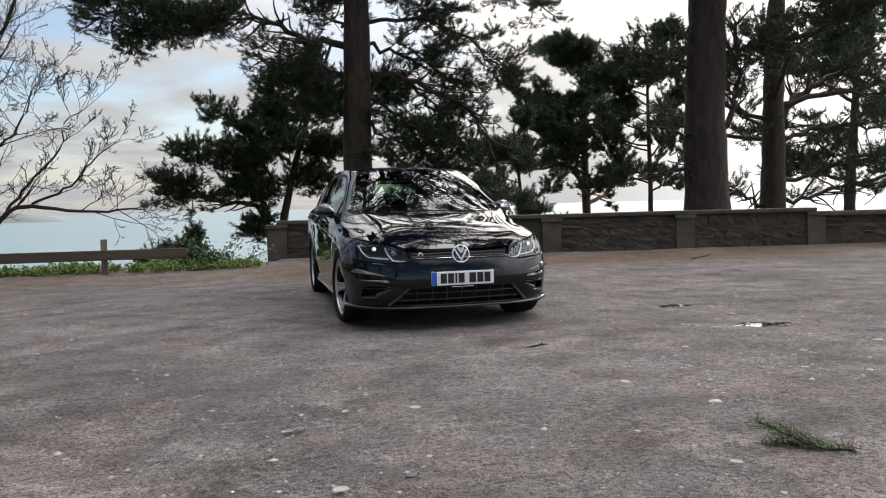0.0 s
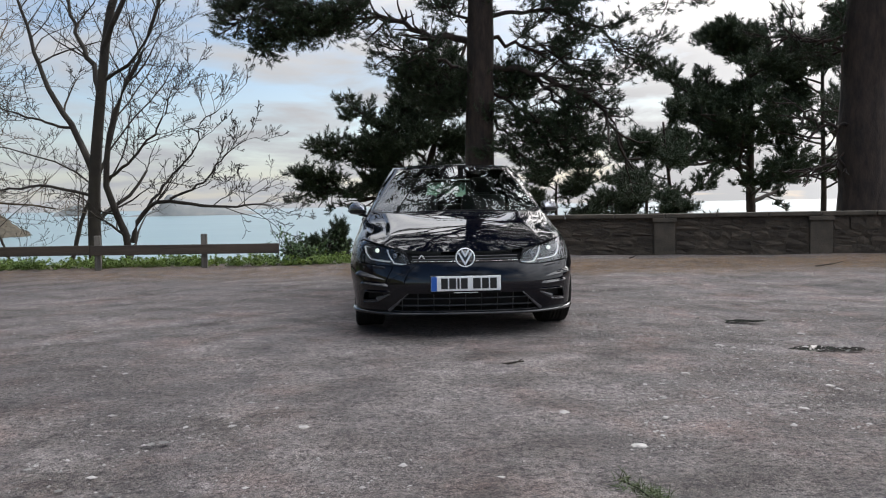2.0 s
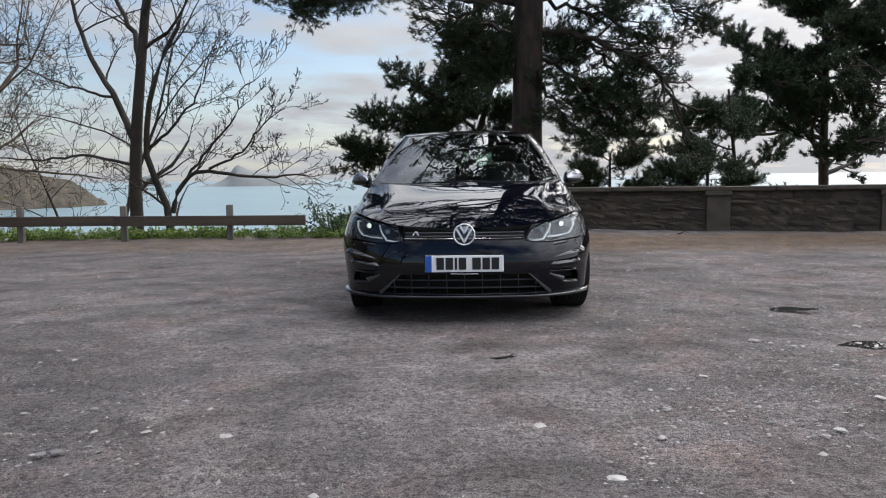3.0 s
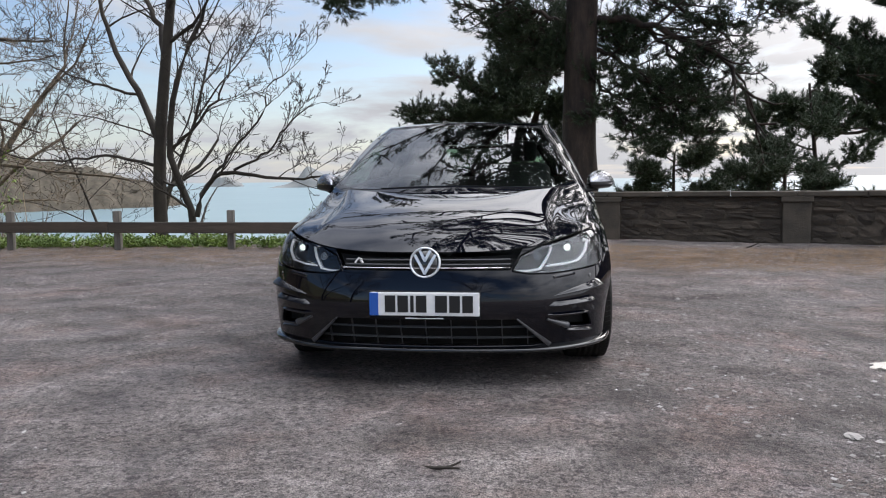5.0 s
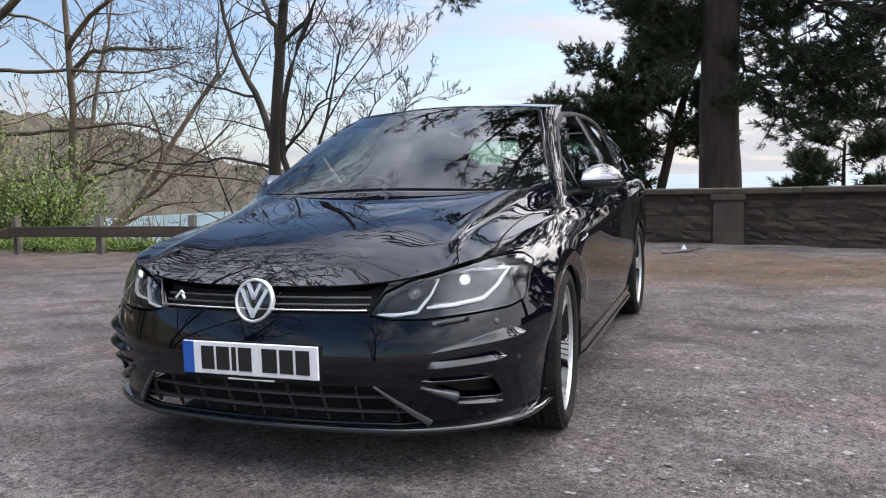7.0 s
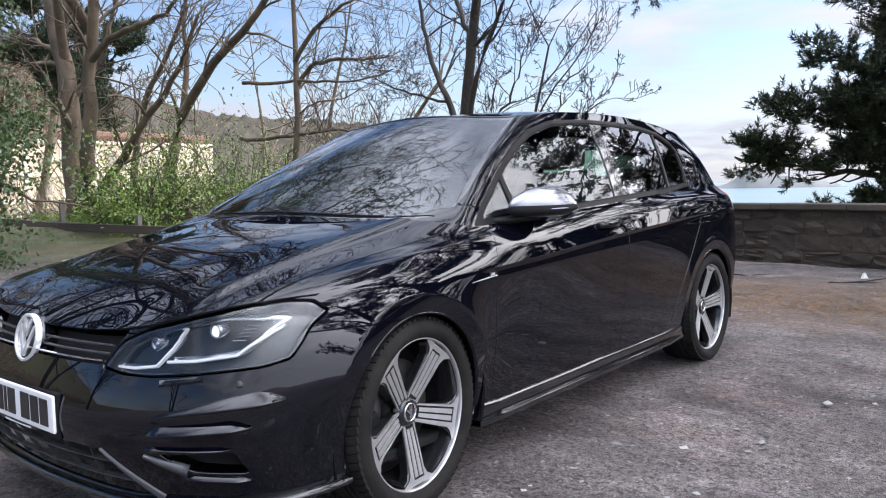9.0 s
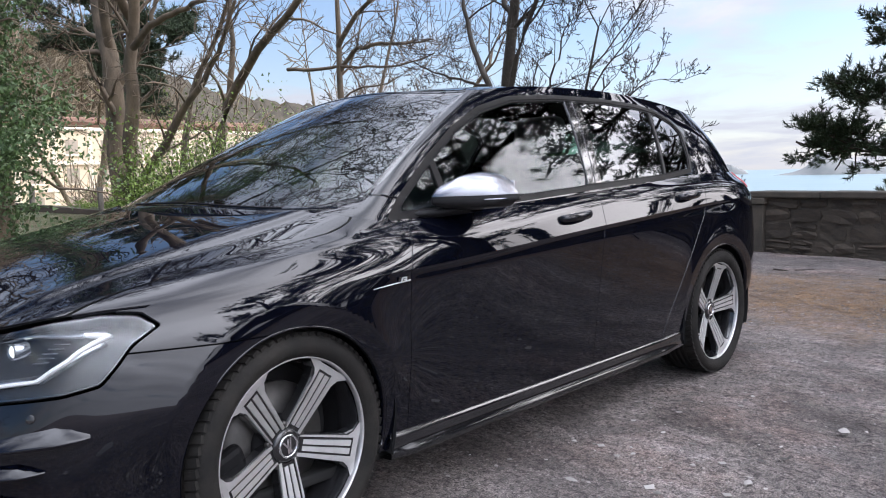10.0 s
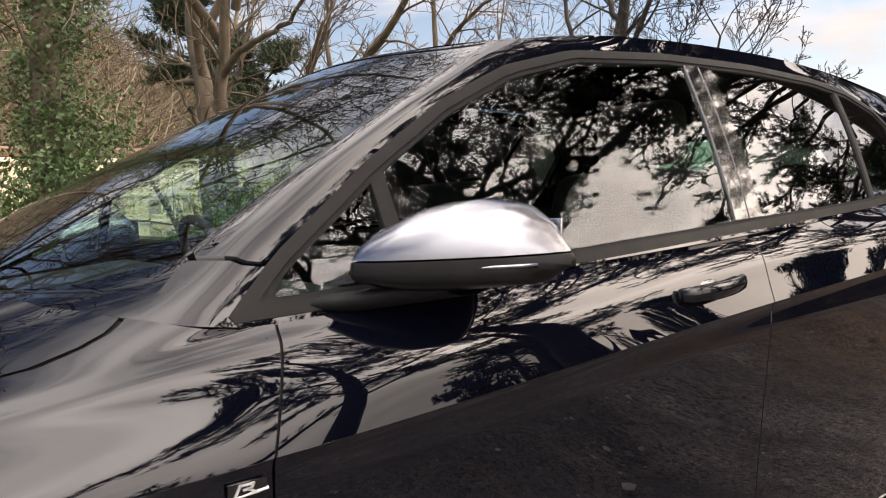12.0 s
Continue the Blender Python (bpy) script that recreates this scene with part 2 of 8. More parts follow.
def build_land():
    gx, gy = grid_axis(-110, 110, -6, 7, 0.065), grid_axis(-80, 90, -5.5, 8.5, 0.065)
    X, Y = np.meshgrid(gx, gy)
    Z = land_z(X, Y)
    bumps = np.zeros_like(Z)
    rng = np.random.default_rng(3)
    for k, amp in ((0.35, 0.020), (0.8, 0.010), (2.0, 0.005), (5.0, 0.003)):
        for i in range(5):
            a, ph = rng.uniform(0, math.tau), rng.uniform(0, math.tau)
            bumps += amp / 2 * np.sin(k * math.tau / 2 * (X * math.cos(a) + Y * math.sin(a)) + ph)
    bumps += rng.normal(0, 0.0022, Z.shape) * (np.abs(X) < 8) * (np.abs(Y) < 9)
    calm = 1 - 0.75 * np.exp(-((X / 1.3) ** 2 + ((Y - 2.1) / 2.6) ** 2) ** 2)
    Z = Z + bumps * calm * 0.6
    for px, py, rx, ry, d in PUDDLES:
        Z -= d * np.exp(-(((X - px) / rx) ** 2 + ((Y - py) / ry) ** 2) ** 2)
    n, m = X.shape
    idx = np.arange(n * m).reshape(n, m)
    f = np.stack([idx[:-1, :-1], idx[:-1, 1:], idx[1:, 1:], idx[1:, :-1]], -1).reshape(-1, 4)
    me = mesh_of("ground", np.stack([X, Y, Z], -1).reshape(-1, 3), f, ground_material(), True)
    ob = new("ground", me)
    tagged(ob, "worn grey gravel and tarmac of the clifftop car park", "ground", kind="structure")


PUDDLES = [(2.58, -0.25, 0.29, 0.12, 0.030), (2.55, 1.05, 0.18, 0.09, 0.024)]


def ground_material():
    m = bpy.data.materials.new("gravel_tarmac")
    m.use_nodes = True
    nt = m.node_tree
    N, L = nt.nodes.new, nt.links.new
    p = nt.nodes["Principled BSDF"]
    co = N("ShaderNodeTexCoord")

    def tex(s, detail=5, r=0.6, dist=0.0):
        n = N("ShaderNodeTexNoise")
        n.inputs["Scale"].default_value, n.inputs["Detail"].default_value = s, detail
        n.inputs["Roughness"].default_value, n.inputs["Distortion"].default_value = r, dist
        L(co.outputs["Object"], n.inputs["Vector"])
        return n.outputs["Fac"]

    def ramp(v, a, b, ca=(0, 0, 0), cb=(1, 1, 1)):
        n = N("ShaderNodeValToRGB")
        n.color_ramp.elements[0].position, n.color_ramp.elements[1].position = a, b
        n.color_ramp.elements[0].color, n.color_ramp.elements[1].color = (*ca, 1), (*cb, 1)
        L(v, n.inputs[0])
        return n.outputs[0]

    def mix(f, a, b, kind="MIX"):
        n = N("ShaderNodeMixRGB")
        n.blend_type = kind
        for i, v in enumerate((f, a, b)):
            if isinstance(v, tuple):
                n.inputs[i].default_value = (*v, 1)
            elif isinstance(v, float):
                n.inputs[i].default_value = v
            else:
                L(v, n.inputs[i])
        return n.outputs[0]

    base = ramp(tex(0.55, 6, 0.62, 0.4), 0.34, 0.66, (0.172, 0.152, 0.144), (0.290, 0.262, 0.250))
    patches = ramp(tex(1.7, 5, 0.65, 0.8), 0.42, 0.62)
    c = mix(patches, base, mix(1.0, base, (0.62, 0.61, 0.62), "MULTIPLY"))
    grain = ramp(tex(150, 3, 0.85), 0.36, 0.66, (0.22, 0.22, 0.23), (2.1, 2.06, 2.02))
    c = mix(1.0, c, grain, "MULTIPLY")
    grit = ramp(tex(20, 5, 0.8), 0.38, 0.66, (0.68, 0.68, 0.69), (1.28, 1.27, 1.25))
    c = mix(1.0, c, grit, "MULTIPLY")
    vor = N("ShaderNodeTexVoronoi")
    vor.inputs["Scale"].default_value = 60
    L(co.outputs["Object"], vor.inputs["Vector"])
    chips = N("ShaderNodeMath")
    chips.operation = "MULTIPLY"
    L(ramp(vor.outputs["Distance"], 0.16, 0.26, (1, 1, 1), (0, 0, 0)), chips.inputs[0])
    L(ramp(tex(7, 3), 0.52, 0.66), chips.inputs[1])
    c = mix(chips.outputs[0], c, (0.52, 0.49, 0.46))
    # dark pits and loose dark chippings between the worn stones
    c = mix(1.0, c, ramp(tex(46, 2, 0.5), 0.36, 0.50, (0.50, 0.49, 0.50), (1.08, 1.08, 1.08)), "MULTIPLY")
    # dark damp hollows, pale worn scuffs and a reddish cast in places
    c = mix(ramp(tex(4.0, 5, 0.7, 0.4), 0.48, 0.74), c, mix(1.0, c, (0.66, 0.65, 0.66), "MULTIPLY"))
    scuff = N("ShaderNodeMapping")
    scuff.inputs["Rotation"].default_value, scuff.inputs["Scale"].default_value = (0, 0, 0.5), (1.2, 5.0, 1)
    L(co.outputs["Object"], scuff.inputs[0])
    sn = N("ShaderNodeTexNoise")
    sn.inputs["Scale"].default_value, sn.inputs["Detail"].default_value, sn.inputs["Roughness"].default_value = 1.6, 7, 0.7
    L(scuff.outputs[0], sn.inputs["Vector"])
    c = mix(ramp(sn.outputs["Fac"], 0.52, 0.70), c, mix(1.0, c, (1.5, 1.5, 1.54), "MULTIPLY"))
    c = mix(ramp(tex(1.1, 5, 0.7), 0.50, 0.70), c, mix(1.0, c, (1.12, 0.95, 0.90), "MULTIPLY"))
    # the sweep of turning tyres: long curved streaks, broken by patches
    for centre, scale, away in (((-9.0, -7.5, 0), 0.62, 0.60), ((8.0, -9.0, 0), 0.45, 0.55), ((1.0, -16.0, 0), 0.5, 0.56)):
        mv, wave = N("ShaderNodeMapping"), N("ShaderNodeTexWave")
        mv.inputs["Location"].default_value = tuple(-q for q in centre)
        L(co.outputs["Object"], mv.inputs[0])
        wave.wave_type, wave.rings_direction = "RINGS", "Z"
        wave.inputs["Scale"].default_value, wave.inputs["Distortion"].default_value = scale, 5.0
        wave.inputs["Detail"].default_value, wave.inputs["Detail Scale"].default_value, wave.inputs["Detail Roughness"].default_value = 5, 0.9, 0.68
        L(mv.outputs[0], wave.inputs["Vector"])
        streak = N("ShaderNodeMath")
        streak.operation = "MULTIPLY"
        L(ramp(wave.outputs["Fac"], 0.45, 0.95), streak.inputs[0])
        L(ramp(tex(0.75 * scale / 0.5, 5, 0.7), 0.42, away), streak.inputs[1])
        c = mix(streak.outputs[0], c, mix(1.0, c, (0.76, 0.75, 0.74), "MULTIPLY"))
    # brown earth and pine litter along the wall and the fence
    sep = N("ShaderNodeSeparateXYZ")
    L(co.outputs["Object"], sep.inputs[0])
    along = N("ShaderNodeMath")
    along.operation = "MULTIPLY_ADD"
    L(sep.outputs[0], along.inputs[0])
    along.inputs[1].default_value = 0.04
    L(sep.outputs[1], along.inputs[2])
    wob = N("ShaderNodeMath")
    wob.operation = "MULTIPLY_ADD"
    L(tex(0.9, 4), wob.inputs[0])
    wob.inputs[1].default_value = 2.6
    L(along.outputs[0], wob.inputs[2])

    def band(lo, hi):
        n = N("ShaderNodeMapRange")
        n.interpolation_type = "SMOOTHSTEP"
        L(wob.outputs[0], n.inputs[0])
        n.inputs[1].default_value, n.inputs[2].default_value = lo, hi
        return n.outputs[0]

    litter = ramp(tex(24, 6, 0.8), 0.38, 0.62, (0.10, 0.062, 0.038), (0.33, 0.20, 0.095))
    litter = mix(ramp(tex(2.2, 4), 0.45, 0.6), litter, mix(1.0, litter, (0.6, 0.6, 0.62), "MULTIPLY"))
    strip_on = N("ShaderNodeMath")
    strip_on.operation = "MULTIPLY"
    L(band(5.6, 7.0), strip_on.inputs[0])
    fade = N("ShaderNodeMapRange")
    L(wob.outputs[0], fade.inputs[0])
    fade.inputs[1].default_value, fade.inputs[2].default_value, fade.inputs[3].default_value, fade.inputs[4].default_value = 8.0, 8.5, 1.0, 0.0
    L(fade.outputs[0], strip_on.inputs[1])
    amount = N("ShaderNodeMath")
    amount.operation = "MULTIPLY"
    L(strip_on.outputs[0], amount.inputs[0])
    L(ramp(tex(7.0, 6, 0.8), 0.38, 0.62), amount.inputs[1])
    beside = N("ShaderNodeMapRange")
    L(sep.outputs[0], beside.inputs[0])
    beside.inputs[1].default_value, beside.inputs[2].default_value, beside.inputs[3].default_value, beside.inputs[4].default_value = -2.5, 0.5, 0.8, 1.0
    thin = N("ShaderNodeMath")
    thin.operation = "MULTIPLY"
    L(amount.outputs[0], thin.inputs[0])
    L(beside.outputs[0], thin.inputs[1])
    c = mix(thin.outputs[0], c, litter)
    # far ground beyond the car park is scrub
    far = N("ShaderNodeMapRange")
    L(sep.outputs[1], far.inputs[0])
    far.inputs[1].default_value, far.inputs[2].default_value = 9.0, 11.5
    farx = N("ShaderNodeMapRange")
    L(sep.outputs[0], farx.inputs[0])
    farx.inputs[1].default_value, farx.inputs[2].default_value = -8.5, -10.5
    fm = N("ShaderNodeMath")
    fm.operation = "MAXIMUM"
    L(far.outputs[0], fm.inputs[0])
    L(farx.outputs[0], fm.inputs[1])
    scrub = ramp(tex(0.8, 7, 0.75), 0.35, 0.65, (0.05, 0.07, 0.02), (0.13, 0.105, 0.06))
    c = mix(fm.outputs[0], c, scrub)
    L(c, p.inputs["Base Color"])
    rr = N("ShaderNodeMapRange")
    L(patches, rr.inputs[0])
    rr.inputs[3].default_value, rr.inputs[4].default_value = 0.9, 0.62
    L(rr.outputs[0], p.inputs["Roughness"])
    p.inputs["Specular IOR Level"].default_value = 0.35
    hsum = N("ShaderNodeMath")
    hsum.operation = "MULTIPLY_ADD"
    L(tex(22, 8, 0.75), hsum.inputs[0])
    hsum.inputs[1].default_value = 1.3
    L(tex(110, 3, 0.7), hsum.inputs[2])
    b = N("ShaderNodeBump")
    b.inputs["Strength"].default_value, b.inputs["Distance"].default_value = 1.0, 0.02
    L(hsum.outputs[0], b.inputs["Height"])
    L(b.outputs[0], p.inputs["Normal"])
    return m


build_land()


def sea_material():
    m = mat("sea_water", (0.115, 0.175, 0.19), 0.28, second=(0.15, 0.215, 0.225), scale=0.012, bump=0.35, bump_scale=0.6, spec=0.4)
    return m


SEA_Z = -14.0
sea = new("water", mesh_of("water", [(-3600, -300, SEA_Z), (3600, -300, SEA_Z), (3600, 4300, SEA_Z), (-3600, 4300, SEA_Z)], [(0, 1, 2, 3)], sea_material()))
tagged(sea, "pale grey-green sea below the cliff", "sea", kind="structure")


def island(name, cx, cy, length, height, peaks, seed, label):
    """A rocky islet: a ridge with a steep peak and a long low tail."""
    rng = np.random.default_rng(seed)
    n, m = 120, 24
    d = Vector((cx, cy, 0)).normalized()
    side = Vector((d.y, -d.x, 0))
    V = []
    for i in range(n):
        u = i / (n - 1)
        h = sum(a * math.exp(-((u - c) / w) ** 2) for c, w, a in peaks) * min(1, u * 12) * min(1, (1 - u) * 12)
        h = h * (1 + 0.03 * math.sin(u * 23) + 0.02 * math.sin(u * 61 + 1)) + 0.01
        for j in range(m):
            v = j / (m - 1)
            w = (v - 0.5) * length * 0.4
            hh = h * max(0.0, 1 - (2 * abs(v - 0.5)) ** 1.6) * height
            p = Vector((cx, cy, 0)) + side * ((u - 0.5) * length) + d * w
            V.append((p.x, p.y, SEA_Z - 1 + hh + rng.normal(0, height * 0.003)))
    idx = np.arange(n * m).reshape(n, m)
    f = np.stack([idx[:-1, :-1], idx[:-1, 1:], idx[1:, 1:], idx[1:, :-1]], -1).reshape(-1, 4)
    ob = new(name, mesh_of(name, V, f, M_ROCK))
    tagged(ob, label, "island", kind="structure")


island("backdrop_island", -413, 1443, 250, 48, ((0.34, 0.07, 0.36), (0.42, 0.22, 0.50), (0.75, 0.24, 0.24)), 4, "hazy rocky islet with a pointed hump out at sea")
island("backdrop_islet", -755, 1740, 100, 24, ((0.5, 0.4, 1.0),), 5, "hazy low flat-topped islet far out at sea")

# ---- boundary wall ----
WALL_DIR = Vector((1, -0.207, 0)).normalized()
WALL_ANG = math.degrees(math.atan2(WALL_DIR.y, WALL_DIR.x))
PIER_X = (-1.05, 1.46, 3.97, 6.48, 8.99, 11.5, 14.0)


def build_wall():
    rng = random.Random(11)
    base, top = 0.03, 0.70
    wall = new("wall_boundary", None)
    wall.matrix_world = pose(0, wall_y(0), 0, 0, 0, WALL_ANG)
    tagged(wall, "low rubble stone boundary wall with rendered piers and flat coping", "wall", kind="structure")
    k = 1 / WALL_DIR.x
    s = [x * k for x in PIER_X]
    part("mortar_core", box_bm(s[0], s[-1], 0.014, 0.30, base - 0.5, top - 0.002), M_MORTAR, wall)
    for i, c in enumerate(s):
        h = top - 0.075 if c < 9.4 else top - 0.16
        part("pier", box_bm(c - 0.18, c + 0.18, -0.035, 0.335, base - 0.5, h, 0.012), M_PIER, wall, "smooth rendered pier of the wall")
        part("pier_cap", box_bm(c - 0.205, c + 0.205, -0.06, 0.36, h, h + 0.073, 0.01), M_PIER, wall)
    for a, b in zip(s[:-1], s[1:]):
        n = 3
        lo, hi = a + 0.0, b + 0.0
        drop = 0.0 if a < 8.9 else 0.09
        for j in range(n):
            w = (hi - lo) / n
            dz = rng.uniform(-0.004, 0.004) - drop
            part("coping_stone", box_bm(lo + j * w + 0.004, lo + (j + 1) * w - 0.004, -0.055 + rng.uniform(-0.008, 0.008), 0.35, top + dz, top + 0.072 + dz, 0.014), M_PIER, wall)
    # rubble stones: a handful of meshes, shared
    shapes = []
    for q in range(14):
        bm = bmesh.new()
        bmesh.ops.create_cube(bm, size=1)
        bmesh.ops.subdivide_edges(bm, edges=bm.edges[:], cuts=1, use_grid_fill=True)
        for v in bm.verts:
            r = Vector((abs(v.co.x), abs(v.co.y), abs(v.co.z))) * 2
            pull = 0.86 if r.x + r.z > 1.9 else 1.0
            v.co.x *= pull * rng.uniform(0.94, 1.03)
            v.co.z *= pull * rng.uniform(0.92, 1.03)
            if v.co.y < 0:
                v.co.y += rng.uniform(-0.28, 0.2) * (1.3 if r.x + r.z < 1 else 0.6)
        me = bpy.data.meshes.new("stone")
        bm.to_mesh(me)
        bm.free()
        me.materials.append(M_STONE)
        shapes.append(me)
    count = 0
    for a, b in zip(s[:-1], s[1:]):
        lo, hi = a + 0.19, b - 0.19
        top_z = top - (0.0 if a < 8.9 else 0.09)
        z = base - 0.02
        while z < top_z - 0.04:
            h = min(rng.choice((0.10, 0.13, 0.16, 0.19)), top_z - z)
            if top_z - z - h < 0.06:
                h = top_z - z
            x = lo
            while x < hi - 0.02:
                w = min(rng.uniform(0.16, 0.44), hi - x)
                if hi - x - w < 0.1:
                    w = hi - x
                split = rng.random() < 0.18 and h > 0.12
                for zz, hh in (((z, h * 0.55), (z + h * 0.55, h * 0.45)) if split else ((z, h),)):
                    if count < 300:
                        ob = new("stone", shapes[rng.randrange(14)])
                        ob.parent = wall
                        ob.location = (x + w / 2, 0.055 + rng.uniform(-0.012, 0.012), zz + hh / 2)
                        ob.scale = (w - 0.014, 0.10, hh - 0.014)
                        ob.rotation_euler = (0, rng.uniform(-0.13, 0.13), 0)
                        count += 1
                x += w
            z += h


build_wall()


# ---- timber fence ----
def build_fence():
    rng = random.Random(5)
    fence = thing("timber_fence", "low weathered timber rail fence on grey posts along the verge", "fence")
    for x, y in ((-3.68, 6.45), (-5.31, 6.43), (-6.95, 6.46), (-8.6, 6.52), (-10.6, 6.4), (-12.9, 6.1), (-15.2, 5.6)):
        z = float(land_z(x, y))
        bm = box_bm(-0.045, 0.045, -0.045, 0.045, -0.35, 0.55, 0.008)
        p = part("post", bm, M_POST, fence)
        p.location, p.rotation_euler = (x, y, z), (rng.uniform(-0.02, 0.02), rng.uniform(-0.02, 0.02), rng.uniform(-0.2, 0.2))
    rails = (((-2.50, 6.36, 0.37), (-5.4, 6.36, 0.385)), ((-5.41, 6.36, 0.39), (-8.65, 6.43, 0.39)), ((-8.66, 6.43, 0.36), (-12.9, 6.02, 0.40)), ((-12.91, 6.02, 0.4), (-17.0, 5.1, 0.6)))
    for a, b in rails:
        a, b = Vector(a), Vector(b)
        d = b - a
        bm = box_bm(0, d.length, -0.03, 0.03, -0.075, 0.075, 0.008)
        p = part("rail", bm, M_WOOD, fence)
        p.location, p.rotation_euler = a, (0, -math.atan2(d.z, d.xy.length), math.atan2(d.y, d.x))


build_fence()

# ---- trees ----
class Wood:
    """Collects tapered tubes and small leaves into arrays."""

    def __init__(self, seed):
        self.rng = np.random.default_rng(seed)
        self.v, self.f, self.n = [], [], 0
        self.lv, self.ln = [], 0

    def tube(self, pts, radii, sides=6):
        pts, radii = np.asarray(pts, dtype=float), np.asarray(radii, dtype=float)
        t = np.gradient(pts, axis=0)
        t /= np.linalg.norm(t, axis=1, keepdims=True) + 1e-9
        ref = np.where(np.abs(t[:, 2:3]) > 0.9, np.array([[1.0, 0, 0]]), np.array([[0, 0, 1.0]]))
        a = np.cross(t, ref)
        a /= np.linalg.norm(a, axis=1, keepdims=True) + 1e-9
        b = np.cross(t, a)
        ang = np.arange(sides) * math.tau / sides
        ring = pts[:, None] + radii[:, None, None] * (np.cos(ang)[None, :, None] * a[:, None] + np.sin(ang)[None, :, None] * b[:, None])
        k = len(pts)
        idx = self.n + np.arange(k * sides).reshape(k, sides)
        nx = np.roll(idx, -1, axis=1)
        self.f.append(np.stack([idx[:-1], nx[:-1], nx[1:], idx[1:]], -1).reshape(-1, 4))
        self.v.append(ring.reshape(-1, 3))
        self.n += k * sides

    def limb(self, start, direction, length, r0, r1, wander=0.12, lift=0.0, steps=7, sides=5):
        """A wandering limb; returns its points."""
        p, d = np.array(start, dtype=float), np.array(direction, dtype=float)
        d /= np.linalg.norm(d)
        pts = [p.copy()]
        for i in range(steps):
            d = d + self.rng.normal(0, wander, 3) + np.array([0, 0, lift])
            d /= np.linalg.norm(d)
            p = p + d * length / steps
            pts.append(p.copy())
        pts = np.array(pts)
        self.tube(pts, np.linspace(r0, r1, len(pts)), sides)
        return pts

    def tufts(self, centres, n, length, width, upward=0.35):
        """Needle tufts: thin triangles that spray out from each centre."""
        c = np.repeat(np.asarray(centres), n, axis=0)
        d = self.rng.normal(0, 1, c.shape)
        d[:, 2] = d[:, 2] * 0.7 + upward
        d /= np.linalg.norm(d, axis=1, keepdims=True)
        s = np.cross(d, self.rng.normal(0, 1, c.shape))
        s /= np.linalg.norm(s, axis=1, keepdims=True) + 1e-9
        ln = length * self.rng.uniform(0.6, 1.15, (len(c), 1))
        c = c + self.rng.normal(0, length * 0.25, c.shape)
        tri = np.stack([c - s * width / 2, c + s * width / 2, c + d * ln], 1)
        self.lv.append(tri.reshape(-1, 3))

    def leaves(self, centres, size, spread, each):
        """Small diamond leaves strewn round each centre."""
        c = np.repeat(np.asarray(centres), each, axis=0)
        c = c + self.rng.normal(0, spread, c.shape)
        d = self.rng.normal(0, 1, c.shape)
        d /= np.linalg.norm(d, axis=1, keepdims=True)
        s = np.cross(d, self.rng.normal(0, 1, c.shape))
        s /= np.linalg.norm(s, axis=1, keepdims=True) + 1e-9
        ln = size * self.rng.uniform(0.6, 1.3, (len(c), 1))
        tri = np.stack([c - s * ln * 0.35, c + s * ln * 0.35, c + d * ln], 1)
        self.lv.append(tri.reshape(-1, 3))

    def finish(self, name, label, category, at, wood, leaf=None, group=""):
        tree = thing(name, label, category, group, at)
        part("trunk", mesh_of("trunk", np.concatenate(self.v), np.concatenate(self.f), wood, True), wood, tree)
        if self.lv:
            v = np.concatenate(self.lv)
            part("crown", mesh_of("crown", v, np.arange(len(v)).reshape(-1, 3), leaf), leaf, tree)
        return tree


def sweep(points, n=14):
    """A smooth run of n points through a few given ones."""
    p = np.asarray(points, float)
    for _ in range(3):
        q = np.empty((2 * len(p) - 2, 3))
        q[0::2], q[1::2] = p[:-1] * 0.75 + p[1:] * 0.25, p[:-1] * 0.25 + p[1:] * 0.75
        p = np.concatenate([p[:1], q, p[-1:]])
    s = np.concatenate([[0], np.cumsum(np.linalg.norm(np.diff(p, axis=0), axis=1))])
    t = np.linspace(0, s[-1], n)
    return np.stack([np.interp(t, s, p[:, k]) for k in range(3)], -1)


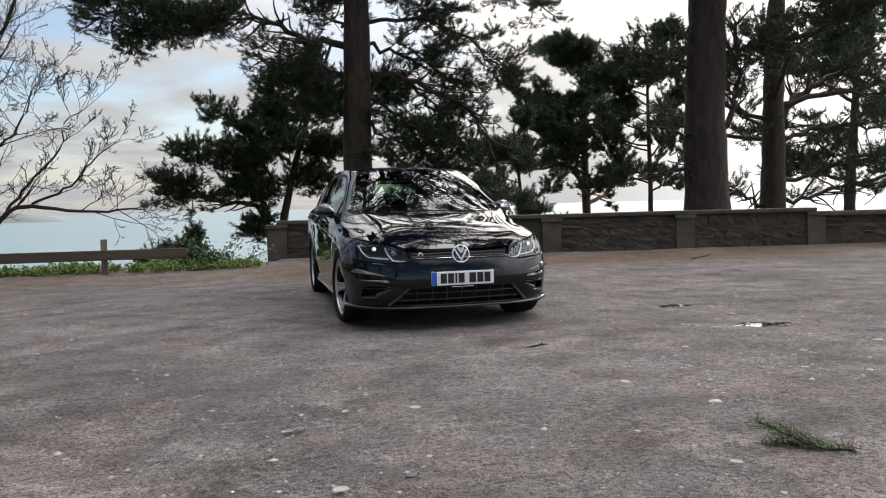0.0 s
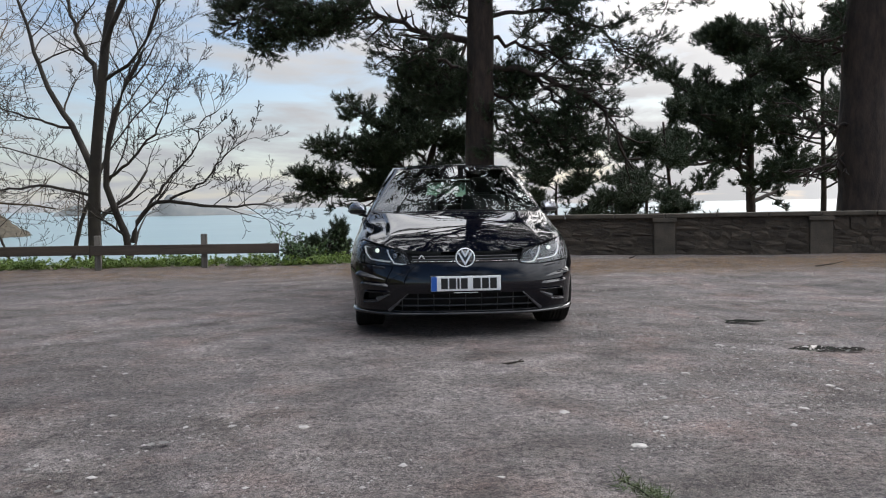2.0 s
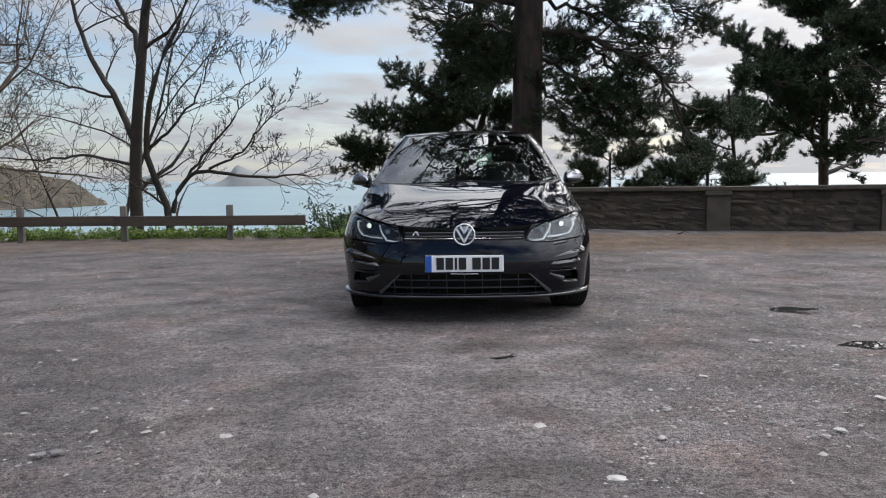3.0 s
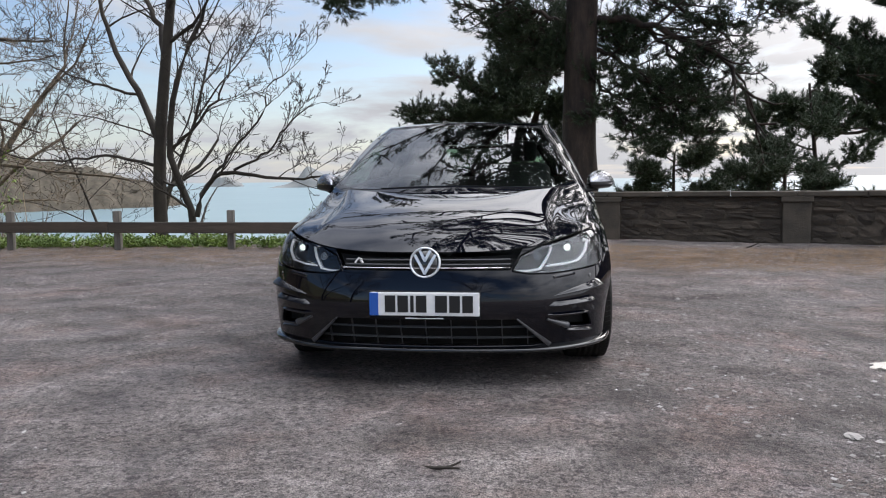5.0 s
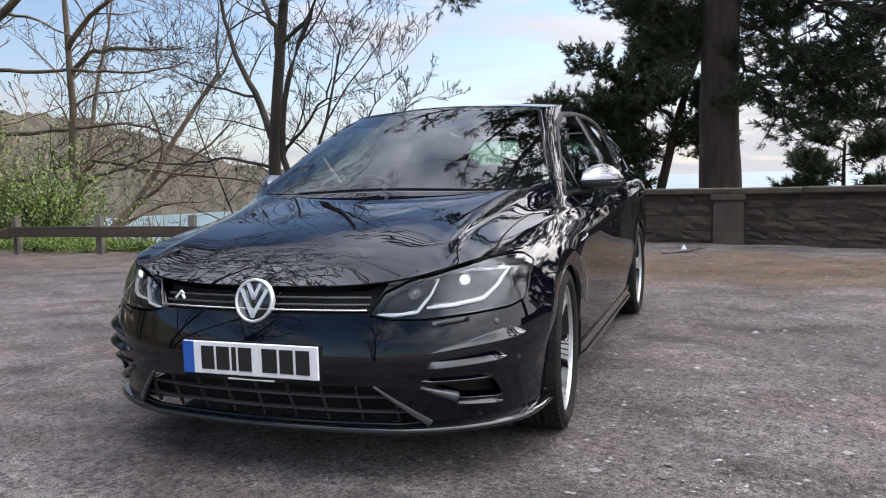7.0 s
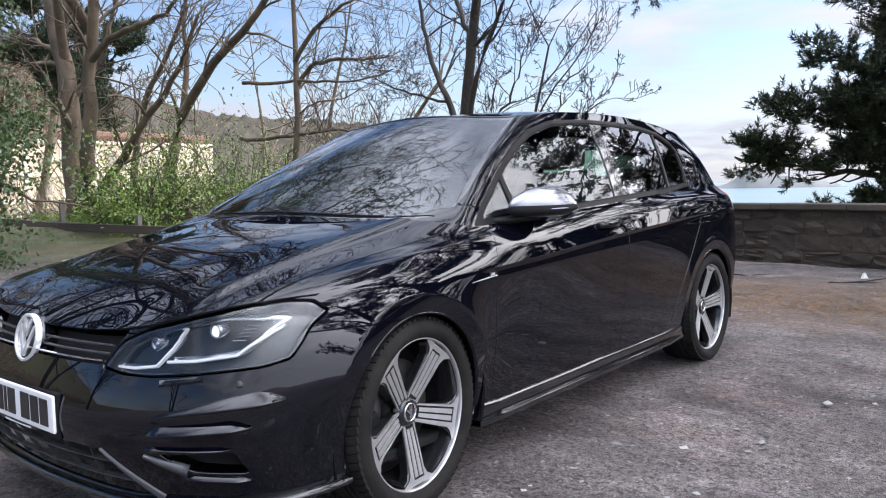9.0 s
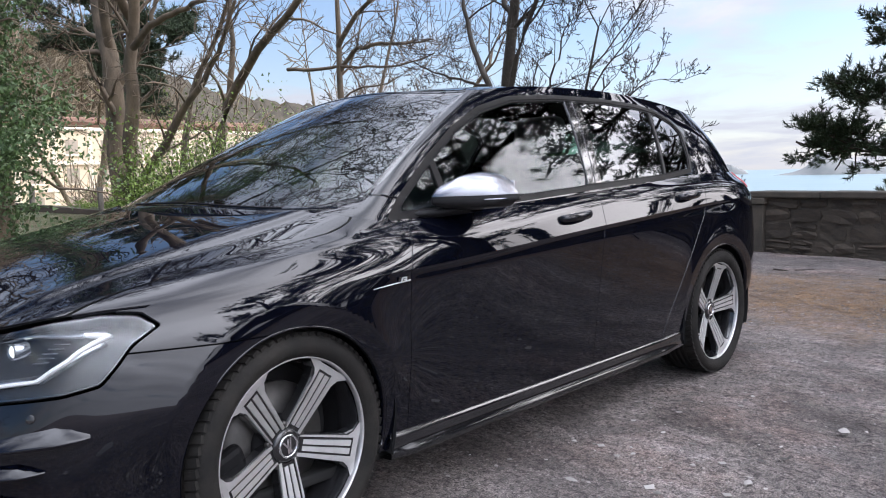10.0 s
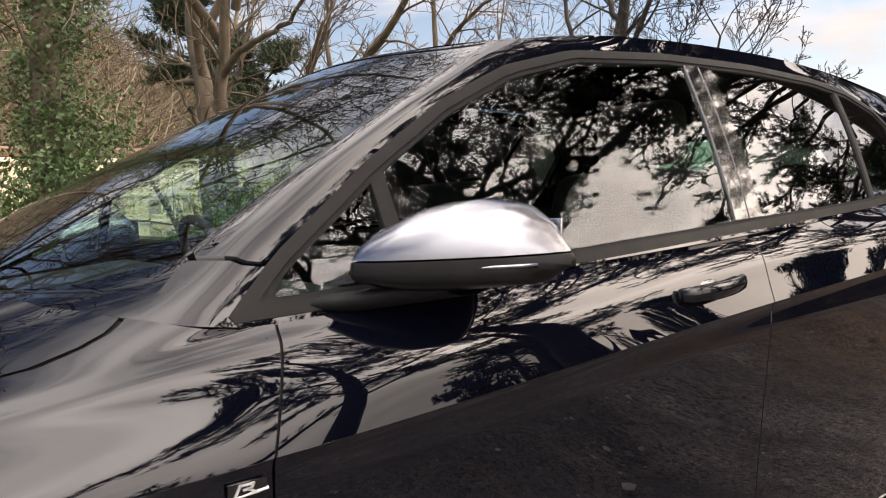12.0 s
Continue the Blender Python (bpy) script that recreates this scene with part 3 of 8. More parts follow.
def pine(name, at, height, radius, limbs, seed, label, lean=(0, 0), pad=0.8, dense=1.0, needle=0.13, width=0.016, boughs=(), arms=(), bare_part=0.3):
    """A coast pine. limbs: (height, compass degrees clockwise from +y, length, rise) for the main limbs; boughs: (height, x, y, z of the tip,
    hang) for limbs that reach to a given spot; arms: (radius, foliage from 0 to 1, spots) for limbs that run past given spots."""
    w = Wood(seed)
    rng = w.rng
    zs = np.linspace(-2.5, height, 14)
    cx = lean[0] * (np.clip(zs, 0, None) / height) ** 1.4 + np.cumsum(rng.normal(0, 0.02, 14)) * height / 12
    cy = lean[1] * (np.clip(zs, 0, None) / height) ** 1.4 + np.cumsum(rng.normal(0, 0.02, 14)) * height / 12
    rr = radius * (1 - 0.72 * np.clip(zs / height, 0, 1)) * (1 + 0.35 * np.exp(-np.clip(zs, 0, None) / 0.5))
    zf = np.linspace(-2.5, height, 60)
    knobs = 1 + rng.normal(0, 0.03, 60)
    w.tube(np.stack([np.interp(zf, zs, cx), np.interp(zf, zs, cy), zf], -1), np.interp(zf, zs, rr) * knobs, 14)
    root, way = [], []

    def spray(tip, d, size):
        """A cushion of foliage: shoots that fan out and turn up from the end of a branchlet, each a brush of needles."""
        k = max(5, int(20 * dense * size * size))
        dirs = rng.normal(0, 1, (k, 3)) * (1, 1, 0.4) + d * 0.8 + np.array([0, 0, 0.42])
        dirs /= np.linalg.norm(dirs, axis=1, keepdims=True)
        ln = size * rng.uniform(0.22, 0.72, (k, 1))
        foot = tip - d * size * rng.uniform(0, 0.35, (k, 1))
        end = foot + dirs * ln
        turned = dirs + np.array([0, 0, 0.5])
        turned /= np.linalg.norm(turned, axis=1, keepdims=True)
        root.append(end)
        way.append(turned)
        for f, e in zip(foot[: k // 2 + 1], end):
            w.tube(np.stack([f, e]), [0.013, 0.006], 3)

    def dress(pts, r, length, hang, full=1.0):
        """Branchlets with cushions of foliage along the outer part of a limb."""
        first = max(2, int(len(pts) * bare_part))
        for q in range(first, len(pts)):
            nb = 3 if q < len(pts) - 1 else 4
            for _ in range(nb):
                if rng.random() < 0.36:
                    continue
                dd = pts[q] - pts[q - 1]
                dd = dd / np.linalg.norm(dd) + rng.normal(0, 0.8, 3) * np.array([1, 1, 0.5]) + np.array([0, 0, hang])
                dd /= np.linalg.norm(dd)
                ll = min(1.6, length * rng.uniform(0.12, 0.30) * (1.2 - 0.5 * q / len(pts)))
                sub = w.limb(pts[q], dd, ll, r * 0.38, 0.014, 0.18, 0.04, 4, 4)
                if rng.random() > full:
                    continue
                spray(sub[-1], dd, pad * rng.uniform(0.5, 1.05))
                if ll > 0.7 and rng.random() < 0.6:
                    spray(sub[2] + rng.normal(0, 0.12, 3), dd, pad * rng.uniform(0.35, 0.7))

    for h, az, length, rise, *more in limbs:
        hang = more[0] if more else 0.15
        p = np.array([np.interp(h, zs, cx), np.interp(h, zs, cy), h])
        a = radians(az)
        d = np.array([math.sin(a), math.cos(a), rise])
        r = max(0.035, 0.020 * length + 0.01) * (1.0 if radius > 0.2 else 0.7)
        pts = w.limb(p, d, length, r, r * 0.3, 0.15, 0.02, 9, 6)
        dress(pts, r, length, hang)
    for h, tx, ty, tz, hang in boughs:
        p = np.array([np.interp(h, zs, cx), np.interp(h, zs, cy), h])
        q = np.array([tx, ty, tz], float) - np.array(at, float)
        t = np.linspace(0, 1, 10)[:, None]
        length = np.linalg.norm(q - p)
        arch = np.sin(t * math.pi) * np.array([[0, 0, 0.10 * length]])
        pts = p * (1 - t) + q * t + arch + np.cumsum(rng.normal(0, 0.028 * length, (10, 3)), 0) * t
        r = max(0.028, 0.016 * length + 0.01)
        w.tube(pts, np.linspace(r, r * 0.3, 10), 6)
        dress(pts, r, length, hang)
    for r, full, spots in arms:
        pts = sweep([np.array(q, float) - np.array(at, float) for q in spots], 16)
        pts[1:-1] += rng.normal(0, 0.05, (14, 3))
        length = float(np.linalg.norm(np.diff(pts, axis=0), axis=1).sum())
        w.tube(pts, np.linspace(r, max(0.012, r * 0.3), 16), 7)
        dress(pts, r, min(length, 4.5), -0.25, full)
    if root:
        # needles stand out all round the last hand's breadth of each shoot
        e, d = np.concatenate(root), np.concatenate(way)
        n = 30
        c, f = np.repeat(e, n, axis=0), np.repeat(d, n, axis=0)
        back = rng.uniform(0, 1, (len(c), 1))
        c = c - f * back * needle * 1.5
        g = rng.normal(0, 1, c.shape)
        g -= f * (g * f).sum(1, keepdims=True)
        g /= np.linalg.norm(g, axis=1, keepdims=True) + 1e-9
        out = f * rng.uniform(0.35, 1.0, (len(c), 1)) + g * (0.45 + 0.6 * back)
        out /= np.linalg.norm(out, axis=1, keepdims=True)
        s = np.cross(out, rng.normal(0, 1, c.shape))
        s /= np.linalg.norm(s, axis=1, keepdims=True) + 1e-9
        ln = needle * rng.uniform(0.7, 1.15, (len(c), 1))
        w.lv.append(np.stack([c - s * width / 2, c + s * width / 2, c + out * ln], 1).reshape(-1, 3))
    return w.finish(name, label, "pine tree", at, M_BARK, M_NEEDLE)


def bare(name, at, stems, seed, label, wood=None, levels=5, twig=0.006, spread=0.7, side=0.85, ratio=0.62, arms=()):
    """A leafless broadleaf tree. stems: (direction x, y, z, length, radius); arms: (radius, side growth, spots) for limbs that run past given
    spots. The limbs fork at uneven angles down to fine twigs."""
    w, c = Wood(seed), Wood(seed + 500)
    rng = w.rng

    def grow(p, d, length, r, level):
        top = level == levels
        steps = 8 if top else (5 if level > 2 else 3)
        into = w if top else c
        into.rng = rng
        pts = into.limb(p, d, length, r, max(twig, r * (0.30 if top else 0.45)), 0.09 if top else 0.16, 0.015, steps, 9 if top else (5 if level > 3 else 3))
        if level <= 1:
            return
        for q in range(3 if top else 1, len(pts)):
            end = q == len(pts) - 1
            for _ in range(2 if end else 1):
                if not end and rng.random() > side:
                    continue
                f = pts[q] - pts[q - 1]
                f /= np.linalg.norm(f)
                o = rng.normal(0, 1, 3)
                o -= f * o.dot(f)
                o /= np.linalg.norm(o)
                ang = rng.uniform(0.35, 0.75) if end else rng.uniform(0.6, 1.15) * spread / 0.7
                dd = f * math.cos(ang) + o * math.sin(ang) + np.array([0, 0, 0.20])
                here = 1 - 0.55 * q / (len(pts) - 1)
                grow(pts[q], dd, length * ratio * rng.uniform(0.65, 1.1) * (0.55 + 0.45 * here), max(twig, r * here * rng.uniform(0.38, 0.6)), level - 1)

    for dx, dy, dz, length, r in stems:
        grow(np.array([dx * 0.1, dy * 0.1, -0.6]), np.array([dx, dy, dz], float), length, r, levels)
    for r, reach, spots in arms:
        pts = sweep([np.array(q, float) - np.array(at, float) for q in spots], 16)
        pts[1:-1] += rng.normal(0, 0.025, (14, 3))
        w.tube(pts, np.linspace(r, max(twig, r * 0.28), 16), 9)
        for q in range(4, 16):
            for _ in range(2 if q > 12 else 1):
                if rng.random() > side and q < 15:
                    continue
                f = pts[q] - pts[q - 1]
                f /= np.linalg.norm(f)
                o = rng.normal(0, 1, 3)
                o -= f * o.dot(f)
                o /= np.linalg.norm(o)
                ang = rng.uniform(0.5, 1.1)
                grow(pts[q], f * math.cos(ang) + o * math.sin(ang) + np.array([0, 0, 0.2]), reach * rng.uniform(0.6, 1.15), max(twig, r * (1 - 0.7 * q / 15) * rng.uniform(0.35, 0.5)), levels - 1)
    tree = w.finish(name, label, "tree", at, wood or M_TWIG)
    part("crown", mesh_of("crown", np.concatenate(c.v), np.concatenate(c.f), wood or M_TWIG, True), wood or M_TWIG, tree)
    return tree


def shrub(name, at, size, seed, label, leaf, n=60, each=30, leaf_size=0.06, wood=None, category="shrub"):
    """A leafy shrub on thin stems with an uneven outline."""
    w = Wood(seed)
    rng = w.rng
    tips = []
    for i in range(n):
        d = rng.normal(0, 1, 3) * np.array([size[0], size[1], 0.35 * size[2]]) + np.array([0, 0, size[2]])
        ln = np.linalg.norm(d) * rng.uniform(0.45, 1.0)
        pts = w.limb((rng.normal(0, size[0] * 0.15), rng.normal(0, size[1] * 0.15), -0.1), d, ln, 0.015, 0.004, 0.2, 0.02, 5, 3)
        tips += [pts[3], pts[4], pts[5]]
    w.leaves(tips, leaf_size, 0.11 * max(0.5, size[2]), each)
    return w.finish(name, label, category, at, wood or M_TWIG, leaf)


def zg(x, y):
    return float(land_z(x, y))


def spokes(rng, lo, hi, n, length, rise=0.15, az0=0, az1=360):
    return [(lo + (hi - lo) * (i + rng.random()) / n, rng.uniform(az0, az1), length * rng.uniform(0.65, 1.15) * (1.15 - 0.6 * i / n), rise + rng.uniform(-0.1, 0.2)) for i in range(n)]


def scrub(name, label, spots, seed, wood, size, twigs, leaf=None, leaf_each=0, leaf_size=0.1, up=1.3):
    """Many twiggy bushes as one mesh: thickets too many to count."""
    rng = np.random.default_rng(seed)
    spots = np.asarray(spots, float)
    k = len(spots)
    sc = size * rng.uniform(0.6, 1.3, (k, 1, 1))
    d = rng.normal(0, 1, (k, twigs, 3))
    d[..., 2] = np.abs(d[..., 2]) * up + 0.3 * up
    d /= np.linalg.norm(d, axis=2, keepdims=True)
    base = spots[:, None] + rng.normal(0, 0.25, (k, twigs, 3)) * sc * (1, 1, 0.3) + d * sc * rng.uniform(0, 0.5, (k, twigs, 1))
    tip = base + d * sc * rng.uniform(0.4, 1.0, (k, twigs, 1)) + rng.normal(0, 0.15, (k, twigs, 3)) * sc
    s = np.cross(d, rng.normal(0, 1, d.shape))
    s /= np.linalg.norm(s, axis=2, keepdims=True)
    w = 0.012 * sc
    V = np.stack([base - s * w, base + s * w, tip], 2).reshape(-1, 3)
    ob = new(name, mesh_of(name, V, np.arange(len(V)).reshape(-1, 3), wood))
    tagged(ob, label, "scrub", kind="stuff")
    if leaf:
        c = np.repeat(tip.reshape(-1, 3), leaf_each, 0)
        c = c + rng.normal(0, 0.12, c.shape) * size
        d = rng.normal(0, 1, c.shape)
        d /= np.linalg.norm(d, axis=1, keepdims=True)
        s = np.cross(d, rng.normal(0, 1, c.shape))
        s /= np.linalg.norm(s, axis=1, keepdims=True)
        ln = leaf_size * rng.uniform(0.6, 1.3, (len(c), 1))
        V = np.stack([c - s * ln * 0.4, c + s * ln * 0.4, c + d * ln], 1).reshape(-1, 3)
        ob = new(name + "_leaves", mesh_of(name + "_leaves", V, np.arange(len(V)).reshape(-1, 3), leaf))
        tagged(ob, label, "scrub", kind="stuff")


def build_trees():
    rng = random.Random(21)
    big = "tall dark pine with a thick furrowed trunk behind the wall"
    # the pine behind the car: thick trunk, hanging boughs on its seaward side, one long bough reaching out high up
    Y = 13.8
    pine("pine_tree", (1.25, Y, zg(1.25, Y)), 21, 0.41, spokes(rng, 8.5, 20.5, 20, 5.2, 0.25) + spokes(rng, 9.0, 20, 18, 6.2, 0.12, 120, 240), 1, big, (0.15, -0.6), 1.0, 1.2, arms=(
        (0.10, 0.0, ((1.2, Y, 5.0), (0.05, Y - 0.1, 5.12), (-0.76, Y - 0.2, 5.5), (-1.43, Y - 0.2, 5.65), (-2.0, Y - 0.3, 6.0))),
        (0.06, 1.0, ((-2.0, Y - 0.3, 6.0), (-2.6, Y - 0.3, 6.3), (-3.3, Y - 0.2, 6.2), (-4.0, Y - 0.2, 5.9), (-4.6, Y - 0.2, 5.5))),
        (0.04, 1.0, ((-1.8, Y - 0.3, 5.85), (-2.1, Y - 0.4, 5.6), (-2.4, Y - 0.5, 5.4))),
        (0.04, 1.0, ((-2.7, Y - 0.3, 6.3), (-3.0, Y - 0.4, 5.7), (-3.2, Y - 0.5, 5.2))),
        (0.04, 1.0, ((-3.5, Y - 0.2, 6.1), (-3.9, Y - 0.2, 5.4), (-4.0, Y - 0.2, 5.0))),
        (0.04, 1.0, ((-3.6, Y - 0.2, 6.1), (-4.4, Y - 0.1, 6.2), (-5.1, Y, 6.0))),
        (0.06, 1.0, ((1.2, Y, 4.3), (0.6, Y, 4.5), (0.0, Y, 4.85), (-0.8, Y, 4.7))),
        (0.06, 1.0, ((1.2, Y, 3.7), (0.5, Y + 0.2, 4.0), (-0.3, Y + 0.2, 4.2))),
        (0.05, 1.0, ((1.2, Y, 3.3), (0.7, Y + 0.3, 3.5), (0.2, Y + 0.4, 3.6))),
        (0.05, 1.0, ((1.2, Y, 5.4), (0.6, Y + 0.3, 5.9), (0.2, Y + 0.4, 6.3))),
        (0.09, 0.25, ((1.3, Y, 4.4), (2.1, Y - 0.1, 4.35), (2.9, Y - 0.2, 4.15), (4.1, Y - 0.3, 3.6), (4.65, Y - 0.3, 2.8), (4.85, Y - 0.3, 2.15), (5.3, Y - 0.3, 2.05))),
        (0.06, 1.0, ((1.4, Y, 3.8), (2.2, Y, 3.5), (2.9, Y - 0.2, 2.9), (3.3, Y - 0.3, 2.4))),
        (0.05, 1.0, ((2.6, Y, 4.2), (3.3, Y, 3.6), (3.8, Y, 2.9), (4.3, Y, 2.45))),
        (0.05, 1.0, ((1.4, Y, 3.3), (1.8, Y - 0.2, 2.9), (2.2, Y - 0.3, 2.3), (2.5, Y - 0.3, 1.9))),
        (0.05, 1.0, ((2.4, Y, 3.4), (2.9, Y + 0.2, 2.6), (3.5, Y + 0.2, 2.1), (3.8, Y + 0.2, 1.8))),
        (0.06, 1.0, ((1.4, Y, 5.0), (2.3, Y + 0.2, 5.1), (3.4, Y + 0.3, 4.6), (4.4, Y + 0.3, 4.0))),
        (0.06, 1.0, ((1.4, Y, 5.6), (2.6, Y - 0.2, 5.8), (3.8, Y - 0.3, 5.5), (5.2, Y - 0.3, 4.6))),
        (0.05, 0.9, ((1.4, Y, 4.5), (1.9, Y + 0.4, 4.3), (2.5, Y + 0.6, 3.8))),
        (0.05, 0.9, ((1.4, Y, 6.4), (2.6, Y + 0.2, 6.6), (4.0, Y + 0.3, 6.2))),
        (0.07, 0.9, ((1.4, Y, 7.0), (3.0, Y - 0.2, 7.4), (4.8, Y - 0.4, 7.0), (6.0, Y - 0.5, 6.2)))),
        boughs=((7.6, 3.2, 11.8, 8.0, -0.1), (8.0, 4.6, 12.4, 7.6, -0.2), (8.4, 2.2, 10.8, 9.4, 0.0), (9.4, 3.6, 10.6, 10.6, 0.0), (10.2, 5.0, 11.0, 9.8, 0.0), (11.0, 2.6, 10.2, 12.0, 0.0), (7.2, 5.6, 13.0, 7.4, -0.2), (12.0, 4.4, 11.2, 13.4, 0.0), (9.0, 4.2, 12.0, 9.6, -0.1), (8.5, 6.2, 13.0, 8.8, -0.1), (9.5, 7.4, 12.6, 10.4, 0.0), (10.5, 5.6, 12.2, 12.4, 0.0)))
    # two thick trunks further along the wall
    pine("pine_tree", (9.35, 10.6, zg(9.35, 10.6)), 21, 0.54,
         [(6.0, 80, 5.0, 0.15, -0.2), (6.5, 200, 4.5, 0.1, -0.2)] + spokes(rng, 6.5, 17, 13, 5.2, 0.2) + spokes(rng, 8, 16, 7, 6.0, 0.2, 190, 300) + spokes(rng, 10, 20.5, 9, 6.4, 0.15), 2, big, (0.1, 0.2), 1.0, 1.0,
         boughs=((9.0, 6.4, 10.0, 8.8, -0.1), (10.0, 5.4, 9.6, 10.2, 0.0), (8.0, 7.0, 9.2, 7.8, -0.2), (11.0, 7.6, 8.6, 11.4, 0.0)), arms=(
        (0.05, 0.0, ((9.2, 10.6, 1.5), (8.7, 10.5, 1.75), (8.2, 10.5, 1.6), (7.6, 10.5, 1.6))),
        (0.05, 0.1, ((9.2, 10.6, 2.2), (8.7, 10.5, 2.6), (8.2, 10.5, 2.5), (7.7, 10.5, 3.0))),
        (0.09, 0.2, ((9.5, 10.6, 2.4), (10.0, 10.6, 2.9), (10.2, 10.7, 3.6), (10.2, 10.7, 5.2))),
        (0.06, 0.6, ((9.2, 10.6, 4.0), (8.4, 10.7, 4.4), (7.6, 10.8, 4.4))),
        (0.06, 0.6, ((9.5, 10.6, 4.4), (10.4, 10.4, 4.7), (11.4, 10.4, 4.5)))))
    Y = 14.8
    pine("pine_tree", (14.4, Y, zg(14.4, Y)), 15, 0.44,
         [(5.0, 330, 4.0, 0.1), (5.6, 260, 3.6, 0.1), (6.0, 120, 5, 0.2)] + spokes(rng, 6, 14, 8, 4.8, 0.25), 3, big, (0.5, 0), 1.0, 1.0, arms=(
        (0.14, 0.7, ((14.4, Y, 3.2), (15.5, Y, 4.3), (17.2, Y, 4.9), (18.5, Y, 5.3))),
        (0.09, 1.0, ((14.4, Y, 2.7), (16.1, Y + 0.2, 3.1), (17.6, Y + 0.2, 3.3), (19.0, Y, 3.0))),
        (0.08, 1.0, ((14.4, Y, 1.4), (15.7, Y, 1.6), (17.2, Y, 2.2), (18.6, Y, 2.0))),
        (0.08, 0.6, ((14.4, Y, 0.9), (15.6, Y, 0.8), (17.0, Y, 1.4), (18.4, Y, 1.2))),
        (0.07, 0.4, ((14.4, Y, 3.0), (13.7, Y, 3.3), (13.2, Y, 3.7), (12.8, Y, 4.6))),
        (0.08, 0.3, ((14.3, Y, 0.6), (13.6, Y, 0.9), (13.0, Y, 1.3))),
        (0.07, 0.8, ((14.4, Y, 5.0), (13.4, Y, 5.3), (12.4, Y, 5.2)))))
    # more of the row of pines, past the end of the view but mirrored in the paintwork
    pine("pine_tree", (14.5, 7.6, zg(14.5, 7.6)), 17, 0.42, spokes(rng, 4.5, 16.5, 26, 5.0, 0.15), 16, big, (-0.4, 0), 1.1, 0.8, 0.16, 0.024)
    # further pines down the slope
    Y = 20.0
    pine("pine_tree", (-0.75, Y, -2.2), 8.6, 0.17, [], 4, "spreading pine leaning out over the slope", (2.2, 0), 1.0, 1.15, 0.16, 0.026, arms=(
        (0.09, 0.5, ((-0.7, Y, 0.7), (-1.0, Y, 1.1), (-2.1, Y, 1.2), (-3.1, Y, 1.45), (-3.8, Y, 1.5))),
        (0.06, 1.0, ((-2.4, Y, 1.3), (-3.2, Y, 1.7), (-3.9, Y, 1.95))),
        (0.07, 1.0, ((-0.5, Y, 1.4), (-1.3, Y + 0.2, 2.3), (-2.4, Y, 2.8), (-3.2, Y, 3.0))),
        (0.06, 1.0, ((-0.4, Y, 1.7), (-1.0, Y, 2.6), (-1.8, Y, 2.9))),
        (0.06, 1.0, ((0.0, Y, 2.4), (-0.8, Y, 3.3), (-1.5, Y, 3.7), (-2.2, Y, 4.1))),
        (0.05, 1.0, ((0.2, Y, 3.0), (-0.3, Y, 3.8), (-0.6, Y, 4.2))),
        (0.05, 1.0, ((-0.4, Y, 1.6), (-1.0, Y, 1.6), (-1.6, Y, 1.8))),
        (0.05, 1.0, ((0.1, Y, 2.8), (-0.1, Y - 0.4, 3.2), (-0.9, Y - 0.6, 3.1))),
        (0.05, 1.0, ((0.4, Y, 3.6), (0.0, Y + 0.3, 4.5), (-0.5, Y + 0.3, 5.1))),
        (0.05, 1.0, ((0.6, Y, 4.2), (0.9, Y, 5.0), (0.7, Y, 5.8))),
        (0.05, 1.0, ((0.2, Y, 3.0), (0.9, Y, 3.2), (1.5, Y, 3.0))),
        (0.05, 0.9, ((-0.4, Y, 1.8), (0.3, Y, 2.0), (1.0, Y, 1.9))),
        (0.04, 0.9, ((-0.6, Y, 0.6), (-0.9, Y, 0.5), (-1.3, Y, 0.45)))))
    pine("pine_tree", (16.3, 32.0, -5), 14.5, 0.30, spokes(rng, 5.6, 14.3, 32, 4.6, 0.28), 5, "bushy dark pine lower down the slope", (-0.3, 0), 1.15, 0.6, 0.24, 0.042)
    pine("pine_tree", (9.8, 24.0, -4), 8.0, 0.14, spokes(rng, 4.6, 7.8, 13, 2.6, 0.2), 6, "small forked pine on the slope behind the wall", (-0.6, 0), 0.8, 0.75, 0.18, 0.03)
    pine("pine_tree", (17.8, 28.0, -4.5), 13, 0.17, spokes(rng, 5.8, 13, 20, 3.4, 0.25), 7, "slender pine on the slope behind the wall", (-0.3, 0), 1.05, 0.6, 0.22, 0.04)
    pine("pine_tree", (24.0, 22.0, -3), 12, 0.3, spokes(rng, 4.0, 12, 20, 4.4, 0.15), 8, "dark pine on the slope beyond the wall", (0.5, 0), 1.15, 0.6, 0.22, 0.04)
    # low pine bushes just behind the wall
    pine("pine_bush", (3.9, 17.5, -2.4), 4.0, 0.10, spokes(rng, 1.6, 3.9, 12, 1.5, 0.3), 9, "low pine bush behind the wall", (0, 0), 0.7, 1.2, 0.15, 0.02)
    pine("pine_bush", (7.4, 20.0, -2.6), 4.2, 0.12, spokes(rng, 1.4, 4.0, 13, 2.1, 0.25), 10, "low pine bush behind the wall", (0, 0), 0.8, 1.0, 0.16, 0.024)
    pine("pine_bush", (-4.3, 25.0, -4.4), 4.1, 0.12, spokes(rng, 1.5, 3.9, 14, 1.7, 0.2), 11, "low pine bush on the slope below the fence", (0.5, 0), 0.8, 1.1, 0.17, 0.028)
    # bare trees beyond the fence
    Y = 12.3
